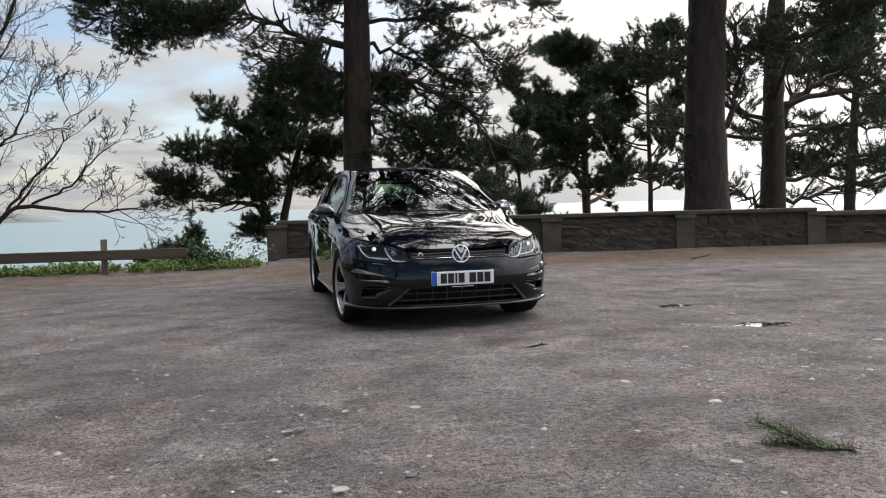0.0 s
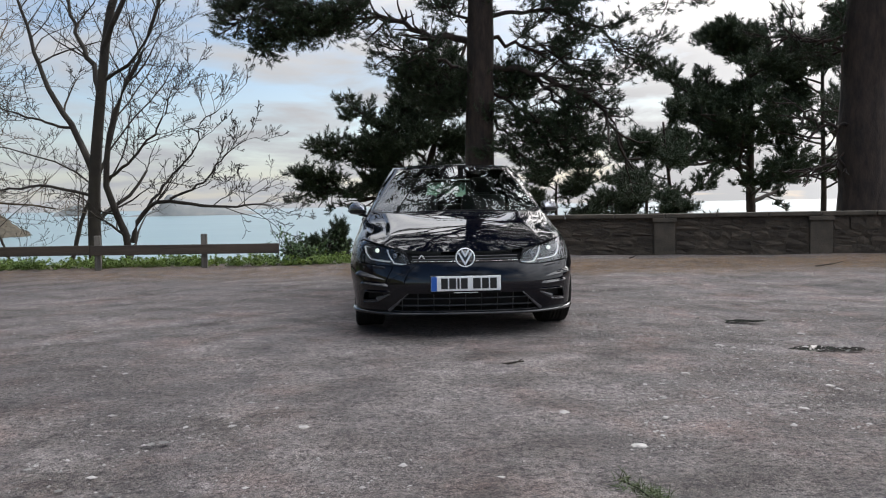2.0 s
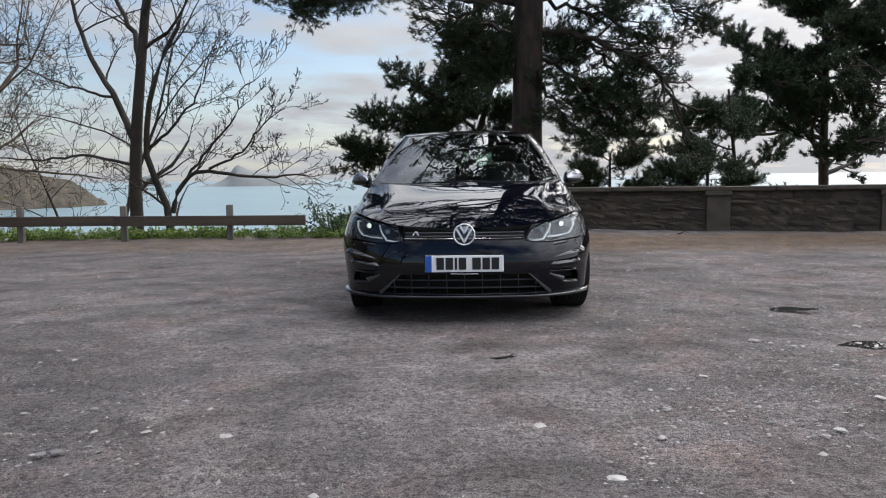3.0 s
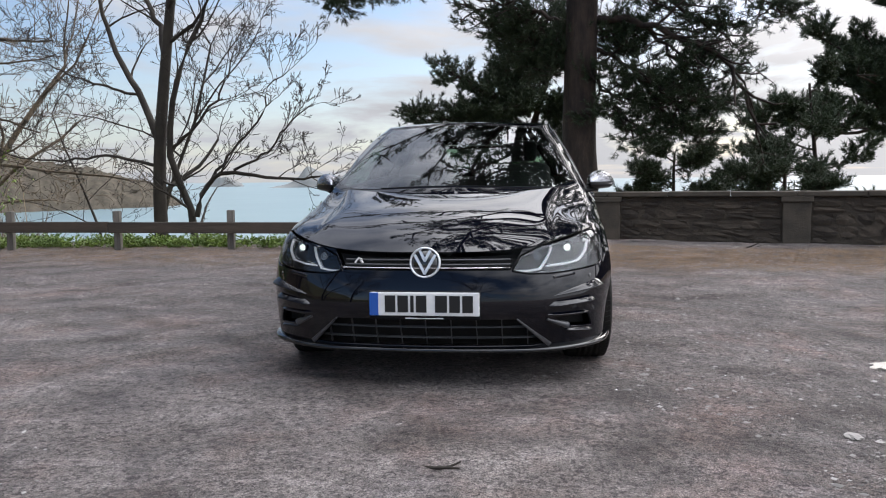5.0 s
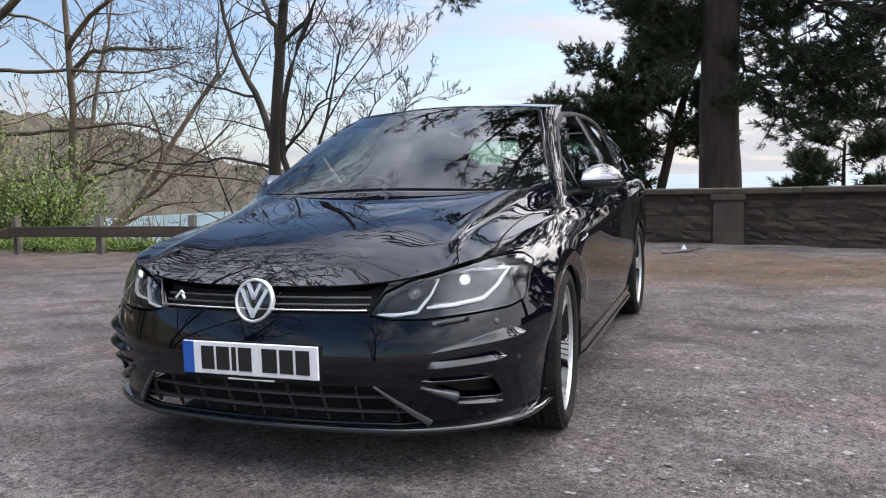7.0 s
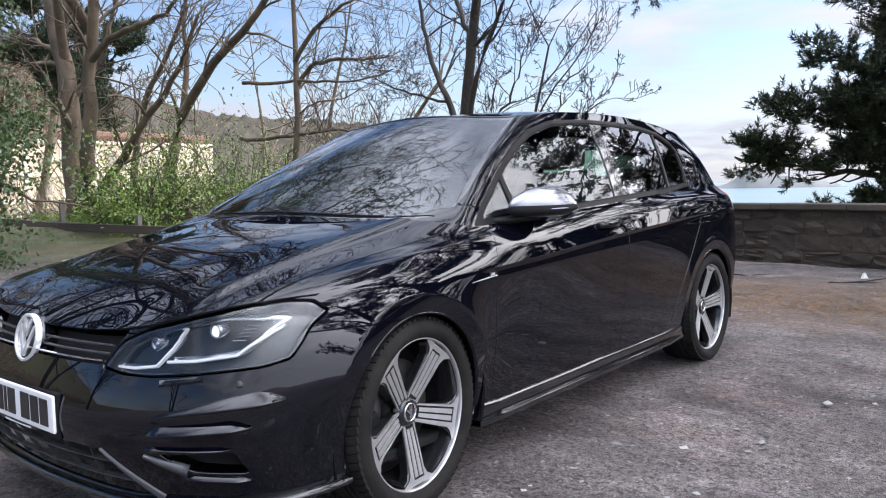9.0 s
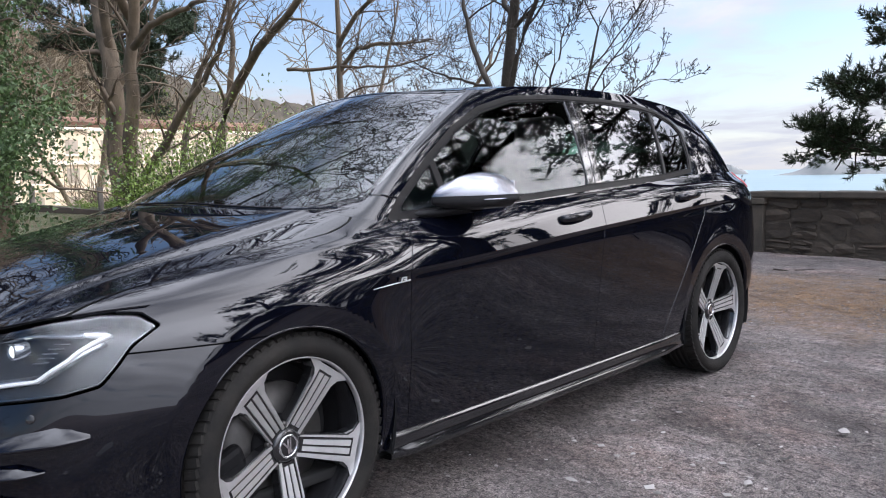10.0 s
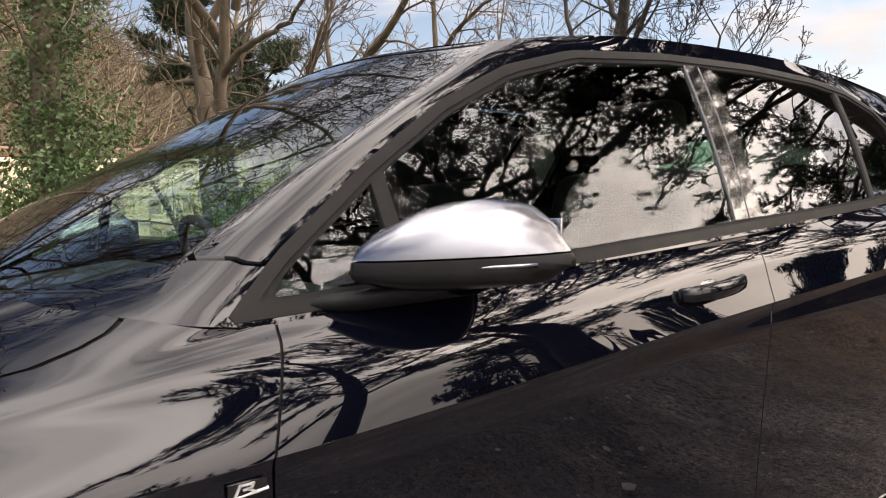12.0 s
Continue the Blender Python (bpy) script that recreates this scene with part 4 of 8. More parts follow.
    bare("bare_tree", (-7.6, Y, zg(-7.6, Y)), (), 58, "leafless tree with dark twisting limbs beyond the fence", None, 5, 0.0056, 0.7, 0.62, 0.58, arms=(
        (0.175, 1.9, ((-7.8, Y, -2.6), (-7.78, Y, 0.12), (-7.66, Y, 1.93), (-7.47, Y, 3.85), (-7.3, Y, 5.1), (-7.0, Y + 0.2, 6.2), (-6.9, Y + 0.3, 7.8), (-7.1, Y + 0.3, 9.6))),
        (0.105, 1.7, ((-6.9, Y - 0.1, -2.6), (-6.83, Y - 0.2, 0.23), (-7.25, Y - 0.2, 1.02), (-7.39, Y - 0.3, 1.67), (-7.08, Y - 0.4, 2.95), (-6.69, Y - 0.5, 3.84), (-6.2, Y - 0.6, 4.6), (-5.7, Y - 0.8, 5.9))),
        (0.085, 1.7, ((-7.7, Y, 1.8), (-8.26, Y + 0.2, 3.0), (-8.95, Y + 0.4, 4.1), (-9.25, Y + 0.5, 5.0), (-9.6, Y + 0.6, 6.3))),
        (0.075, 1.5, ((-7.5, Y, 3.6), (-7.7, Y + 0.3, 4.3), (-8.2, Y + 0.5, 5.0), (-8.5, Y + 0.6, 6.6))),
        (0.07, 1.5, ((-7.35, Y, 4.7), (-6.9, Y - 0.2, 5.5), (-6.3, Y - 0.4, 6.6), (-6.0, Y - 0.5, 8.0))),
        (0.06, 1.0, ((-6.83, Y - 0.2, 0.25), (-6.61, Y - 0.3, 0.94), (-6.02, Y - 0.4, 1.23), (-5.0, Y - 0.4, 0.98), (-4.22, Y - 0.3, 1.1), (-3.75, Y - 0.3, 1.05))),
        (0.034, 0.8, ((-6.41, Y - 0.3, 1.05), (-5.87, Y - 0.1, 1.78), (-5.4, Y, 2.35), (-5.31, Y + 0.1, 3.0), (-4.85, Y + 0.2, 3.3))),
        (0.032, 0.8, ((-5.89, Y - 0.4, 1.22), (-5.11, Y - 0.5, 1.5), (-4.7, Y - 0.6, 2.1), (-4.1, Y - 0.6, 2.5))),
        (0.04, 0.9, ((-7.35, Y - 0.3, 1.67), (-6.63, Y - 0.5, 2.11), (-5.96, Y - 0.6, 2.81), (-5.67, Y - 0.7, 3.6))),
        (0.035, 1.0, ((-8.2, Y + 0.2, 2.9), (-9.1, Y, 3.1), (-10.2, Y - 0.2, 3.6))),
        (0.04, 1.0, ((-7.7, Y, 1.3), (-8.7, Y - 0.3, 1.6), (-10.0, Y - 0.5, 1.4), (-11.0, Y - 0.6, 1.7)))))
    bare("bare_tree", (-11.5, 18.0, zg(-11.5, 18)), ((0, 0, 1, 9.0, 0.09), (-0.2, 0, 1, 7.0, 0.06)), 32, "slender leafless tree on the slope", None, 5, 0.006, 0.8, 0.85, 0.45)
    Y = 13.6
    bare("bare_tree", (-14.4, Y, zg(-14.4, Y)), (), 33, "leafless tree with long low level limbs", M_PALE, 4, 0.0065, 0.8, 0.9, 0.55, arms=(
        (0.14, 1.8, ((-14.6, Y, zg(-14.4, Y) - 0.4), (-14.6, Y, 0.0), (-14.45, Y, 0.9), (-14.75, Y, 1.7), (-14.5, Y, 3.0), (-14.6, Y, 4.4), (-14.65, Y, 6.2), (-14.4, Y, 8.5))),
        (0.07, 1.5, ((-14.55, Y, 3.9), (-14.1, Y, 4.45), (-13.1, Y, 4.5), (-12.0, Y, 4.35), (-10.8, Y - 0.2, 4.3))),
        (0.06, 1.4, ((-17.0, Y, 4.25), (-15.4, Y, 4.1), (-13.7, Y, 4.0), (-12.1, Y, 3.8), (-10.9, Y, 4.0))),
        (0.07, 1.4, ((-17.2, Y, 2.6), (-15.2, Y, 2.5), (-13.6, Y, 2.6), (-12.5, Y, 2.6), (-11.4, Y, 2.2))),
        (0.07, 1.2, ((-17.3, Y, 1.1), (-16.1, Y, 1.4), (-14.5, Y, 1.8), (-12.8, Y, 1.5), (-10.8, Y, 1.25), (-9.2, Y, 1.05))),
        (0.06, 1.2, ((-14.6, Y, 0.8), (-14.1, Y, 1.35), (-12.7, Y, 1.5), (-11.6, Y, 2.1))),
        (0.08, 1.5, ((-14.6, Y, 4.6), (-13.8, Y, 5.4), (-12.6, Y, 5.9), (-11.5, Y, 6.0)))))
    pale = "tall bare tree with pale upright stems"
    Y = 8.0
    bare("bare_tree", (-16.0, Y, zg(-16, Y)), (), 34, pale, M_PALE, 4, 0.007, 0.8, 0.8, 0.52, arms=(
        (0.29, 1.8, ((-15.9, Y, -0.6), (-16.1, Y, 0.6), (-16.4, Y, 1.6), (-16.25, Y, 2.7), (-16.3, Y, 4.0), (-16.8, Y, 4.8), (-17.0, Y, 6.0), (-16.8, Y, 8.5), (-17.2, Y, 11))),
        (0.20, 1.8, ((-16.0, Y, 0.5), (-15.6, Y - 0.1, 1.0), (-15.3, Y - 0.1, 2.0), (-14.8, Y - 0.2, 3.5), (-14.8, Y - 0.2, 4.4), (-14.3, Y - 0.2, 5.6), (-13.8, Y - 0.2, 8.5))),
        (0.13, 1.6, ((-16.0, Y, 0.6), (-15.0, Y + 0.3, 1.4), (-14.2, Y + 0.5, 2.4), (-13.0, Y + 0.7, 3.4), (-12.2, Y + 0.9, 4.8))),
        (0.10, 1.6, ((-16.3, Y, 3.2), (-15.8, Y + 0.6, 4.2), (-15.6, Y + 1.0, 6.0))),
        (0.09, 1.6, ((-14.8, Y - 0.2, 4.0), (-13.8, Y, 4.6), (-12.4, Y + 0.2, 4.7), (-11.2, Y + 0.3, 5.4))),
        (0.07, 1.5, ((-16.6, Y, 4.4), (-17.6, Y - 0.2, 4.9), (-19.0, Y - 0.3, 4.8))),
        (0.12, 3.0, ((-16.4, Y, 4.2), (-15.2, Y - 1, 8.0), (-12.5, Y - 2, 10.5), (-10.0, Y - 3, 12.0))),
        (0.12, 3.0, ((-16.6, Y, 5.0), (-15.0, Y + 1.5, 8.8), (-12.0, Y + 3, 11.0), (-9.8, Y + 4, 11.6))),
        (0.12, 3.0, ((-15.0, Y, 4.6), (-14.0, Y - 3, 8.0), (-12.0, Y - 6, 10.0), (-10.0, Y - 8, 11.5))),
        (0.11, 2.8, ((-14.4, Y, 5.4), (-12.8, Y, 7.6), (-10.8, Y - 0.5, 8.8), (-8.8, Y - 1, 9.2)))))
    Y = 12.5
    bare("bare_tree", (-19.8, Y, zg(-19.8, Y)), (), 35, pale, M_PALE, 4, 0.008, 0.8, 0.8, 0.5, arms=(
        (0.22, 1.8, ((-20.0, Y, zg(-19.8, Y) - 0.4), (-19.6, Y, 1.2), (-19.1, Y, 2.5), (-18.6, Y, 3.4), (-17.1, Y, 4.5), (-16.0, Y, 5.1), (-14.6, Y, 5.8), (-13.2, Y, 7.5))),
        (0.15, 1.8, ((-20.2, Y, zg(-19.8, Y) - 0.4), (-21.8, Y, 0.8), (-21.1, Y, 3.2), (-20.3, Y, 4.5), (-18.6, Y, 5.6), (-17.8, Y, 7.5))),
        (0.10, 1.7, ((-18.6, Y, 3.4), (-18.2, Y, 4.6), (-18.3, Y, 6.5), (-17.6, Y, 8.5)))))
    bare("bare_tree", (-21.5, 18.0, zg(-21.5, 18)), ((0.7, 0.4, 0.9, 11.0, 0.2), (0.2, 0.1, 1, 11.0, 0.15)), 36, pale, M_PALE, 5, 0.009, 0.8, 0.7, 0.5)
    bare("bare_tree", (-23.0, 4.0, zg(-23, 4)), ((0.1, 0.1, 1, 9.5, 0.2), (-0.3, 0.1, 1, 8.0, 0.15)), 37, pale, M_PALE, 5, 0.010, 0.8, 0.8, 0.5)
    pine("pine_tree", (-27.0, 13.0, zg(-27, 13)), 12, 0.3, spokes(rng, 4.5, 12, 14, 3.6, 0.15), 15, "pine among the bare trees on the hillside", (0, 0), 1.1, 0.7, 0.24, 0.04)
    for i, (x, y, h) in enumerate(((-31.0, 24.0, 13.0), (-33.5, 14.0, 14.0))):
        bare("bare_tree", (x, y, zg(x, y)), ((0.1, 0.1, 1, h, 0.2), (-0.2, 0.3, 1, h * 0.9, 0.16), (0.1, -0.35, 1, h * 0.85, 0.14)), 43 + i, "tall brown bare tree before the terrace", M_BRUSH, 4, 0.025, 0.9, 0.9, 0.5)
    # trees beside and behind the camera, seen mostly in the paintwork and the windscreen
    bare("bare_tree", (-12.0, -1.6, zg(-12, -1.6)), ((0.25, 0.1, 1, 10.0, 0.22), (0.6, 0.15, 1, 8.5, 0.15), (-0.2, 0.3, 1, 9.0, 0.15)), 40, "spreading leafless tree at the edge of the car park", None, 5, 0.011, 0.85, 0.85, 0.62, arms=(
        (0.12, 2.8, ((-11.9, -1.5, 3.6), (-10.8, 0.4, 5.6), (-9.2, 2.2, 6.8), (-7.6, 3.6, 7.6), (-6.2, 4.6, 8.0))),
        (0.11, 2.8, ((-11.9, -1.5, 4.2), (-10.6, 1.6, 6.4), (-9.8, 4.2, 7.6), (-8.9, 6.2, 8.4))),
        (0.10, 2.8, ((-11.8, -1.5, 4.0), (-9.8, -0.6, 6.2), (-7.8, 0.8, 7.4), (-6.0, 2.0, 8.2))),
        (0.09, 2.6, ((-11.8, -1.5, 5.0), (-9.4, 1.0, 7.8), (-7.4, 2.6, 9.2), (-5.6, 3.4, 10.2))),
        (0.09, 2.6, ((-11.9, -1.5, 4.6), (-10.4, 2.8, 5.9), (-9.6, 4.8, 6.3), (-8.9, 6.6, 6.6)))))
    bare("bare_tree", (-10.5, -6.5, zg(-10.5, -6.5)), ((0.35, 0.2, 1, 9.5, 0.2), (0.1, -0.2, 1, 8.5, 0.15)), 41, "spreading leafless tree at the edge of the car park", None, 5, 0.011, 0.85, 0.85, 0.62)
    bare("bare_tree", (-9.0, -12.0, zg(-9, -12)), ((0.1, 0.1, 1, 8.0, 0.2), (0.4, 0.3, 1, 7.0, 0.14)), 38, "leafless tree at the edge of the car park", None, 5, 0.010, 0.8, 0.8, 0.6)
    bare("bare_tree", (2.0, -17.0, zg(2, -17)), ((0.0, 0.1, 1, 9.0, 0.22), (-0.4, 0.3, 1, 7.0, 0.14)), 39, "leafless tree at the edge of the car park", None, 5, 0.012, 0.8, 0.8, 0.6)
    # ivy-clad trunk and green shrubs
    w = Wood(51)
    tr = w.limb((0, 0, -0.4), (0.04, 0, 1), 7.5, 0.22, 0.12, 0.04, 0.0, 9, 10)
    w.limb((-0.6, 0.3, -0.4), (-0.12, 0.05, 1), 7.0, 0.17, 0.08, 0.05, 0.0, 9, 8)
    for q in range(2, 9):
        for _ in range(3):
            w.limb(tr[q], w.rng.normal(0, 1, 3) + (0, 0, 0.4), w.rng.uniform(0.8, 2.2), 0.035, 0.006, 0.2, 0.02, 6, 4)
    cs = []
    for q in range(0, 9):
        k = 70 if q < 7 else 30
        t = w.rng.uniform(0, 1, (k, 1))
        cs.append(tr[q] * (1 - t) + tr[min(q + 1, 9)] * t + w.rng.normal(0, 1, (k, 3)) * (0.27, 0.27, 0.2))
    for c in ((0.5, -0.3, 1.1), (0.7, 0.2, 1.5), (0.35, 0.5, 2.0)):
        cs.append(np.array(c) + w.rng.normal(0, 1, (60, 3)) * (0.35, 0.3, 0.3))
    w.leaves(np.concatenate(cs), 0.065, 0.11, 24)
    w.finish("ivy_tree", "pale tree trunk thickly clad in dark green ivy", "tree", (-9.2, 3.1, zg(-9.2, 3.1)), M_PALE, M_IVY)
    fresh = "shrub in bright green spring leaf beyond the fence"
    for i, (x, y, sx, sz) in enumerate(((-11.3, 9.3, 1.3, 1.5), (-13.4, 8.2, 1.4, 1.6), (-15.0, 9.6, 1.6, 2.2), (-13.0, 11.0, 1.2, 2.0), (-17.0, 11.5, 1.6, 2.4), (-12.2, 6.9, 0.9, 0.8))):
        shrub("shrub", (x, y, zg(x, y)), (sx, sx, sz), 60 + i, fresh, M_LEAF, 90, 14, 0.07)
    shrub("shrub", (-2.2, 7.1, 0.05), (0.45, 0.25, 0.42), 70, "small dark leafy bush by the end of the rail", M_IVY, 40, 14, 0.05)
    # low green plants along the verge
    r = np.random.default_rng(8)
    x = r.uniform(-16, -1.4, 460)
    y = 6.68 + r.uniform(0, 0.8, 460) ** 1.5 + np.where(x < -9, r.uniform(-0.2, 1.5, 460), 0)
    scrub("verge_plants", "low green weeds and grass along the verge", np.stack([x, y, land_z(x, y)], -1), 9, M_GRASS, 0.115, 14, M_LEAF, 6, 0.035)
    # thickets on the hillside and the slope
    x, y = r.uniform(-100, -19, 1500), r.uniform(-25, 45, 1500)
    keep = ~((x > -50) & (x < -36) & (y > 3) & (y < 30))
    keep &= ~((x > -50) & (y > 0.14 * np.abs(x)) & (y < 0.52 * np.abs(x)))
    x, y = x[keep], y[keep]
    scrub("hillside_thicket", "brown leafless thicket on the hillside", np.stack([x, y, land_z(x, y)], -1), 10, M_BRUSH, 2.8, 60, up=0.8)
    x, y = r.uniform(-82, -51, 600), r.uniform(-12, 52, 600)
    scrub("hillside_wood", "tall brown leafless wood on the hillside", np.stack([x, y, land_z(x, y) + 0.6], -1), 12, M_BRUSH, 5.0, 100, up=0.6)
    x, y = r.uniform(-26, -12.0, 230), r.uniform(9.5, 26, 230)
    scrub("slope_thicket", "tangled bare brushwood on the slope below the fence", np.stack([x, y, land_z(x, y)], -1), 11, M_BRUSH, 1.45, 46)


M_BRUSH = mat("brushwood", (0.20, 0.15, 0.095), 0.9, second=(0.12, 0.10, 0.065), scale=0.15, fine=0.3, fine_scale=3)
build_trees()


# ---- far shore and terrace ----
def build_headland():
    """A wooded headland across the bay, highest at its landward end."""
    n, m = 280, 16
    rng = np.random.default_rng(14)
    V = []
    for i in range(n):
        az = radians(22 + 58 * i / (n - 1))
        dist = float(np.interp(math.degrees(az), (22, 45, 80), (560, 480, 300)))
        elev = float(np.interp(math.degrees(az), (22, 25, 26.5, 28, 31, 36, 41, 45, 50, 55, 60, 66, 72, 80), (-3.0, -2.5, -1.6, -0.4, 0.7, 1.5, 3.6, 4.8, 5.2, 5.5, 6.5, 8.6, 10.5, 12.0)))
        top = 1 + dist * math.tan(radians(elev)) + 2.0 * noise.noise(Vector((i * 0.11, 0, 0))) + 1.8 * noise.noise(Vector((i * 0.4, 3, 0))) 
        for j in range(m):
            v = j / (m - 1)
            d = dist - 90 * (1 - v) ** 1.0 + 20
            z = SEA_Z - 1 + (top - SEA_Z + 1) * math.sin(v * math.pi / 2) ** 1.4 + (2.6 * noise.noise(Vector((i * 0.3, j * 0.9, 5))) + 1.6 * noise.noise(Vector((i * 0.9, j * 1.9, 9))) if 0 < j else 0)
            V.append((-d * math.sin(az), d * math.cos(az), z))
    idx = np.arange(n * m).reshape(n, m)
    F = np.stack([idx[:-1, :-1], idx[:-1, 1:], idx[1:, 1:], idx[1:, :-1]], -1).reshape(-1, 4)
    ob = new("backdrop_headland", mesh_of("backdrop_headland", V, F, smooth=True, material=mat("headland_woods", (0.090, 0.078, 0.062), 1.0, second=(0.055, 0.050, 0.040), scale=0.12, fine=0.6, fine_scale=0.5, spec=0.0, bump=1.0, bump_scale=0.35)))
    tagged(ob, "brown wooded headland across the bay", "headland", kind="structure")


build_headland()


def build_terrace():
    """A long cream terrace with string courses and rows of windows, far behind the trees."""
    wallm = mat("cream_render", (0.72, 0.58, 0.40), 0.9, second=(0.62, 0.50, 0.36), scale=0.8, fine=0.15, fine_scale=12)
    trimm = mat("cream_trim", (0.78, 0.68, 0.52), 0.85, vary=0.12, scale=2)
    dark = mat("window_shade", (0.40, 0.33, 0.25), 0.5, vary=0.2, scale=3)
    roofm = mat("tiled_roof", (0.20, 0.11, 0.07), 0.9, second=(0.13, 0.08, 0.06), scale=2)
    t = thing("terrace_house", "long cream rendered terrace with string courses behind the trees", "house")
    t.matrix_world = pose(-44, 15.5, -0.9, 0, 0, 88)
    part("facade_wall", box_bm(-15, 15, 0, 5, -1, 5.0, 0.02), wallm, t)
    for z in (1.35, 2.9, 4.85):
        part("string_course", box_bm(-15.1, 15.1, -0.14, -0.003, z, z + 0.22, 0.02), trimm, t)
    part("roof", box_bm(-15.2, 15.2, 0.2, 5.1, 5.08, 5.7, 0.3), roofm, t)
    for x in range(-14, 15, 2):
        for z in (0.2, 1.85, 3.5):
            w = part("window", box_bm(x - 0.35, x + 0.35, -0.02, -0.004, z, z + 0.85), dark, t)
            part("sill", box_bm(x - 0.45, x + 0.45, -0.10, -0.022, z - 0.12, z, 0.01), trimm, w)
    for x in range(-15, 16, 2):
        part("pilaster", box_bm(x - 0.13, x + 0.13, -0.08, -0.003, -0.5, 4.84, 0.01), trimm, t)


build_terrace()

# ---- the car ----
def paint():
    m = bpy.data.materials.new("deep_black_paint")
    m.use_nodes = True
    nt = m.node_tree
    N, L = nt.nodes.new, nt.links.new
    p = nt.nodes["Principled BSDF"]
    p.inputs["Base Color"].default_value = (0.0013, 0.0017, 0.0042, 1)
    p.inputs["Roughness"].default_value, p.inputs["Specular IOR Level"].default_value = 0.5, 0.0
    p.inputs["Coat Weight"].default_value, p.inputs["Coat Roughness"].default_value, p.inputs["Coat IOR"].default_value = 1.0, 0.012, 1.5
    # a thin veil of dust and fine orange peel
    co, n = N("ShaderNodeTexCoord"), N("ShaderNodeTexNoise")
    L(co.outputs["Object"], n.inputs["Vector"])
    n.inputs["Scale"].default_value, n.inputs["Detail"].default_value = 5, 8
    mr = N("ShaderNodeMapRange")
    L(n.outputs["Fac"], mr.inputs[0])
    mr.inputs[1].default_value, mr.inputs[2].default_value, mr.inputs[3].default_value, mr.inputs[4].default_value = 0.35, 0.75, 0.0, 0.012
    L(mr.outputs[0], p.inputs["Coat Roughness"])
    w, b = N("ShaderNodeTexNoise"), N("ShaderNodeBump")
    L(co.outputs["Object"], w.inputs["Vector"])
    w.inputs["Scale"].default_value, w.inputs["Detail"].default_value = 7, 1
    b.inputs["Strength"].default_value, b.inputs["Distance"].default_value = 0.06, 0.004
    L(w.outputs["Fac"], b.inputs["Height"])
    L(b.outputs[0], p.inputs["Coat Normal"])
    return m


C_PAINT = paint()
C_GLOSS = mat("piano_black", (0.006, 0.006, 0.007), 0.08, coat=0.6)
C_TRIM = mat("satin_black_trim", (0.014, 0.014, 0.015), 0.3, spec=0.25, vary=0.3, scale=30)
C_SLAT = mat("grille_plastic", (0.045, 0.045, 0.047), 0.3, vary=0.3, scale=30)
C_DARK = mat("black_plastic", (0.009, 0.009, 0.010), 0.6, spec=0.15, vary=0.3, scale=40, fine=0.2, fine_scale=300)
# near-black that puts the shade of gaps and openings into the colour
C_VOID = mat("cavity_shade", (0.004, 0.004, 0.004), 0.9, vary=0.2)
C_SILVER = mat("satin_silver", (0.27, 0.275, 0.30), 0.24, 1.0, vary=0.06, scale=6, rough_vary=0.05)
C_CHROME = mat("chrome", (0.80, 0.80, 0.82), 0.06, 1.0, vary=0.04)
C_MACHINED = mat("machined_alloy", (0.62, 0.62, 0.62), 0.42, 0.85, vary=0.12, scale=12, fine=0.12, fine_scale=200)
C_WHEELBLACK = mat("wheel_gloss_black", (0.012, 0.012, 0.013), 0.15, coat=0.4)
C_TYRE = mat("tyre_rubber", (0.010, 0.0096, 0.009), 0.85, spec=0.2, second=(0.019, 0.017, 0.015), scale=9, bump=0.25, bump_scale=90, fine=0.2, fine_scale=140)
C_DISC = mat("brake_steel", (0.11, 0.105, 0.10), 0.5, 0.7, vary=0.3, scale=20)
C_PLATE = mat("plate_white", (0.78, 0.78, 0.77), 0.3, vary=0.08, scale=14)
C_BLUE = mat("plate_blue", (0.02, 0.10, 0.42), 0.3, vary=0.1)
C_INK = mat("plate_black", (0.012, 0.012, 0.012), 0.4, vary=0.1)
C_RED = mat("tail_lamp_red", (0.30, 0.006, 0.008), 0.08, coat=0.5, vary=0.2)
C_SEAT = mat("seat_cloth", (0.022, 0.022, 0.024), 0.85, vary=0.3, scale=25, bump=0.3, bump_scale=150)
C_DASH = mat("dashboard_plastic", (0.02, 0.02, 0.022), 0.6, vary=0.2, scale=30, bump=0.2, bump_scale=250)
C_GLASS = glass("car_glass", (0.60, 0.74, 0.67), mirror=1.15)
C_SIDE = glass("side_glass", (0.55, 0.72, 0.66), mirror=0.8)
C_TINT = glass("privacy_glass", (0.10, 0.115, 0.11), mirror=1.2)
C_LENS = glass("lamp_lens", (0.92, 0.94, 0.95), mirror=1.0)
C_WTRIM = mat("window_trim_grey", (0.006, 0.0055, 0.0055), 0.45, 0.0, spec=0.16, vary=0.25, scale=20, rough_vary=0.08)
C_LAMPIN = mat("lamp_inner", (0.012, 0.012, 0.013), 0.35, 0.0, vary=0.5, scale=35)
C_EMBLEM = mat("bright_emblem", (0.74, 0.74, 0.75), 0.32, 0.55, vary=0.05, scale=20)
C_SATIN = mat("dark_satin", (0.10, 0.10, 0.105), 0.3, 0.3, vary=0.2, scale=20)
C_BACKGLASS = glass("rear_glass", (0.42, 0.58, 0.50), mirror=1.0)
C_DRL = glowing("day_light", (1.0, 0.98, 0.92), 0.12)
C_LAMP = glowing("head_light", (0.93, 1.0, 0.82), 0.95)
C_REFL = mat("lamp_reflector", (0.55, 0.56, 0.58), 0.18, 1.0, vary=0.3, scale=30)

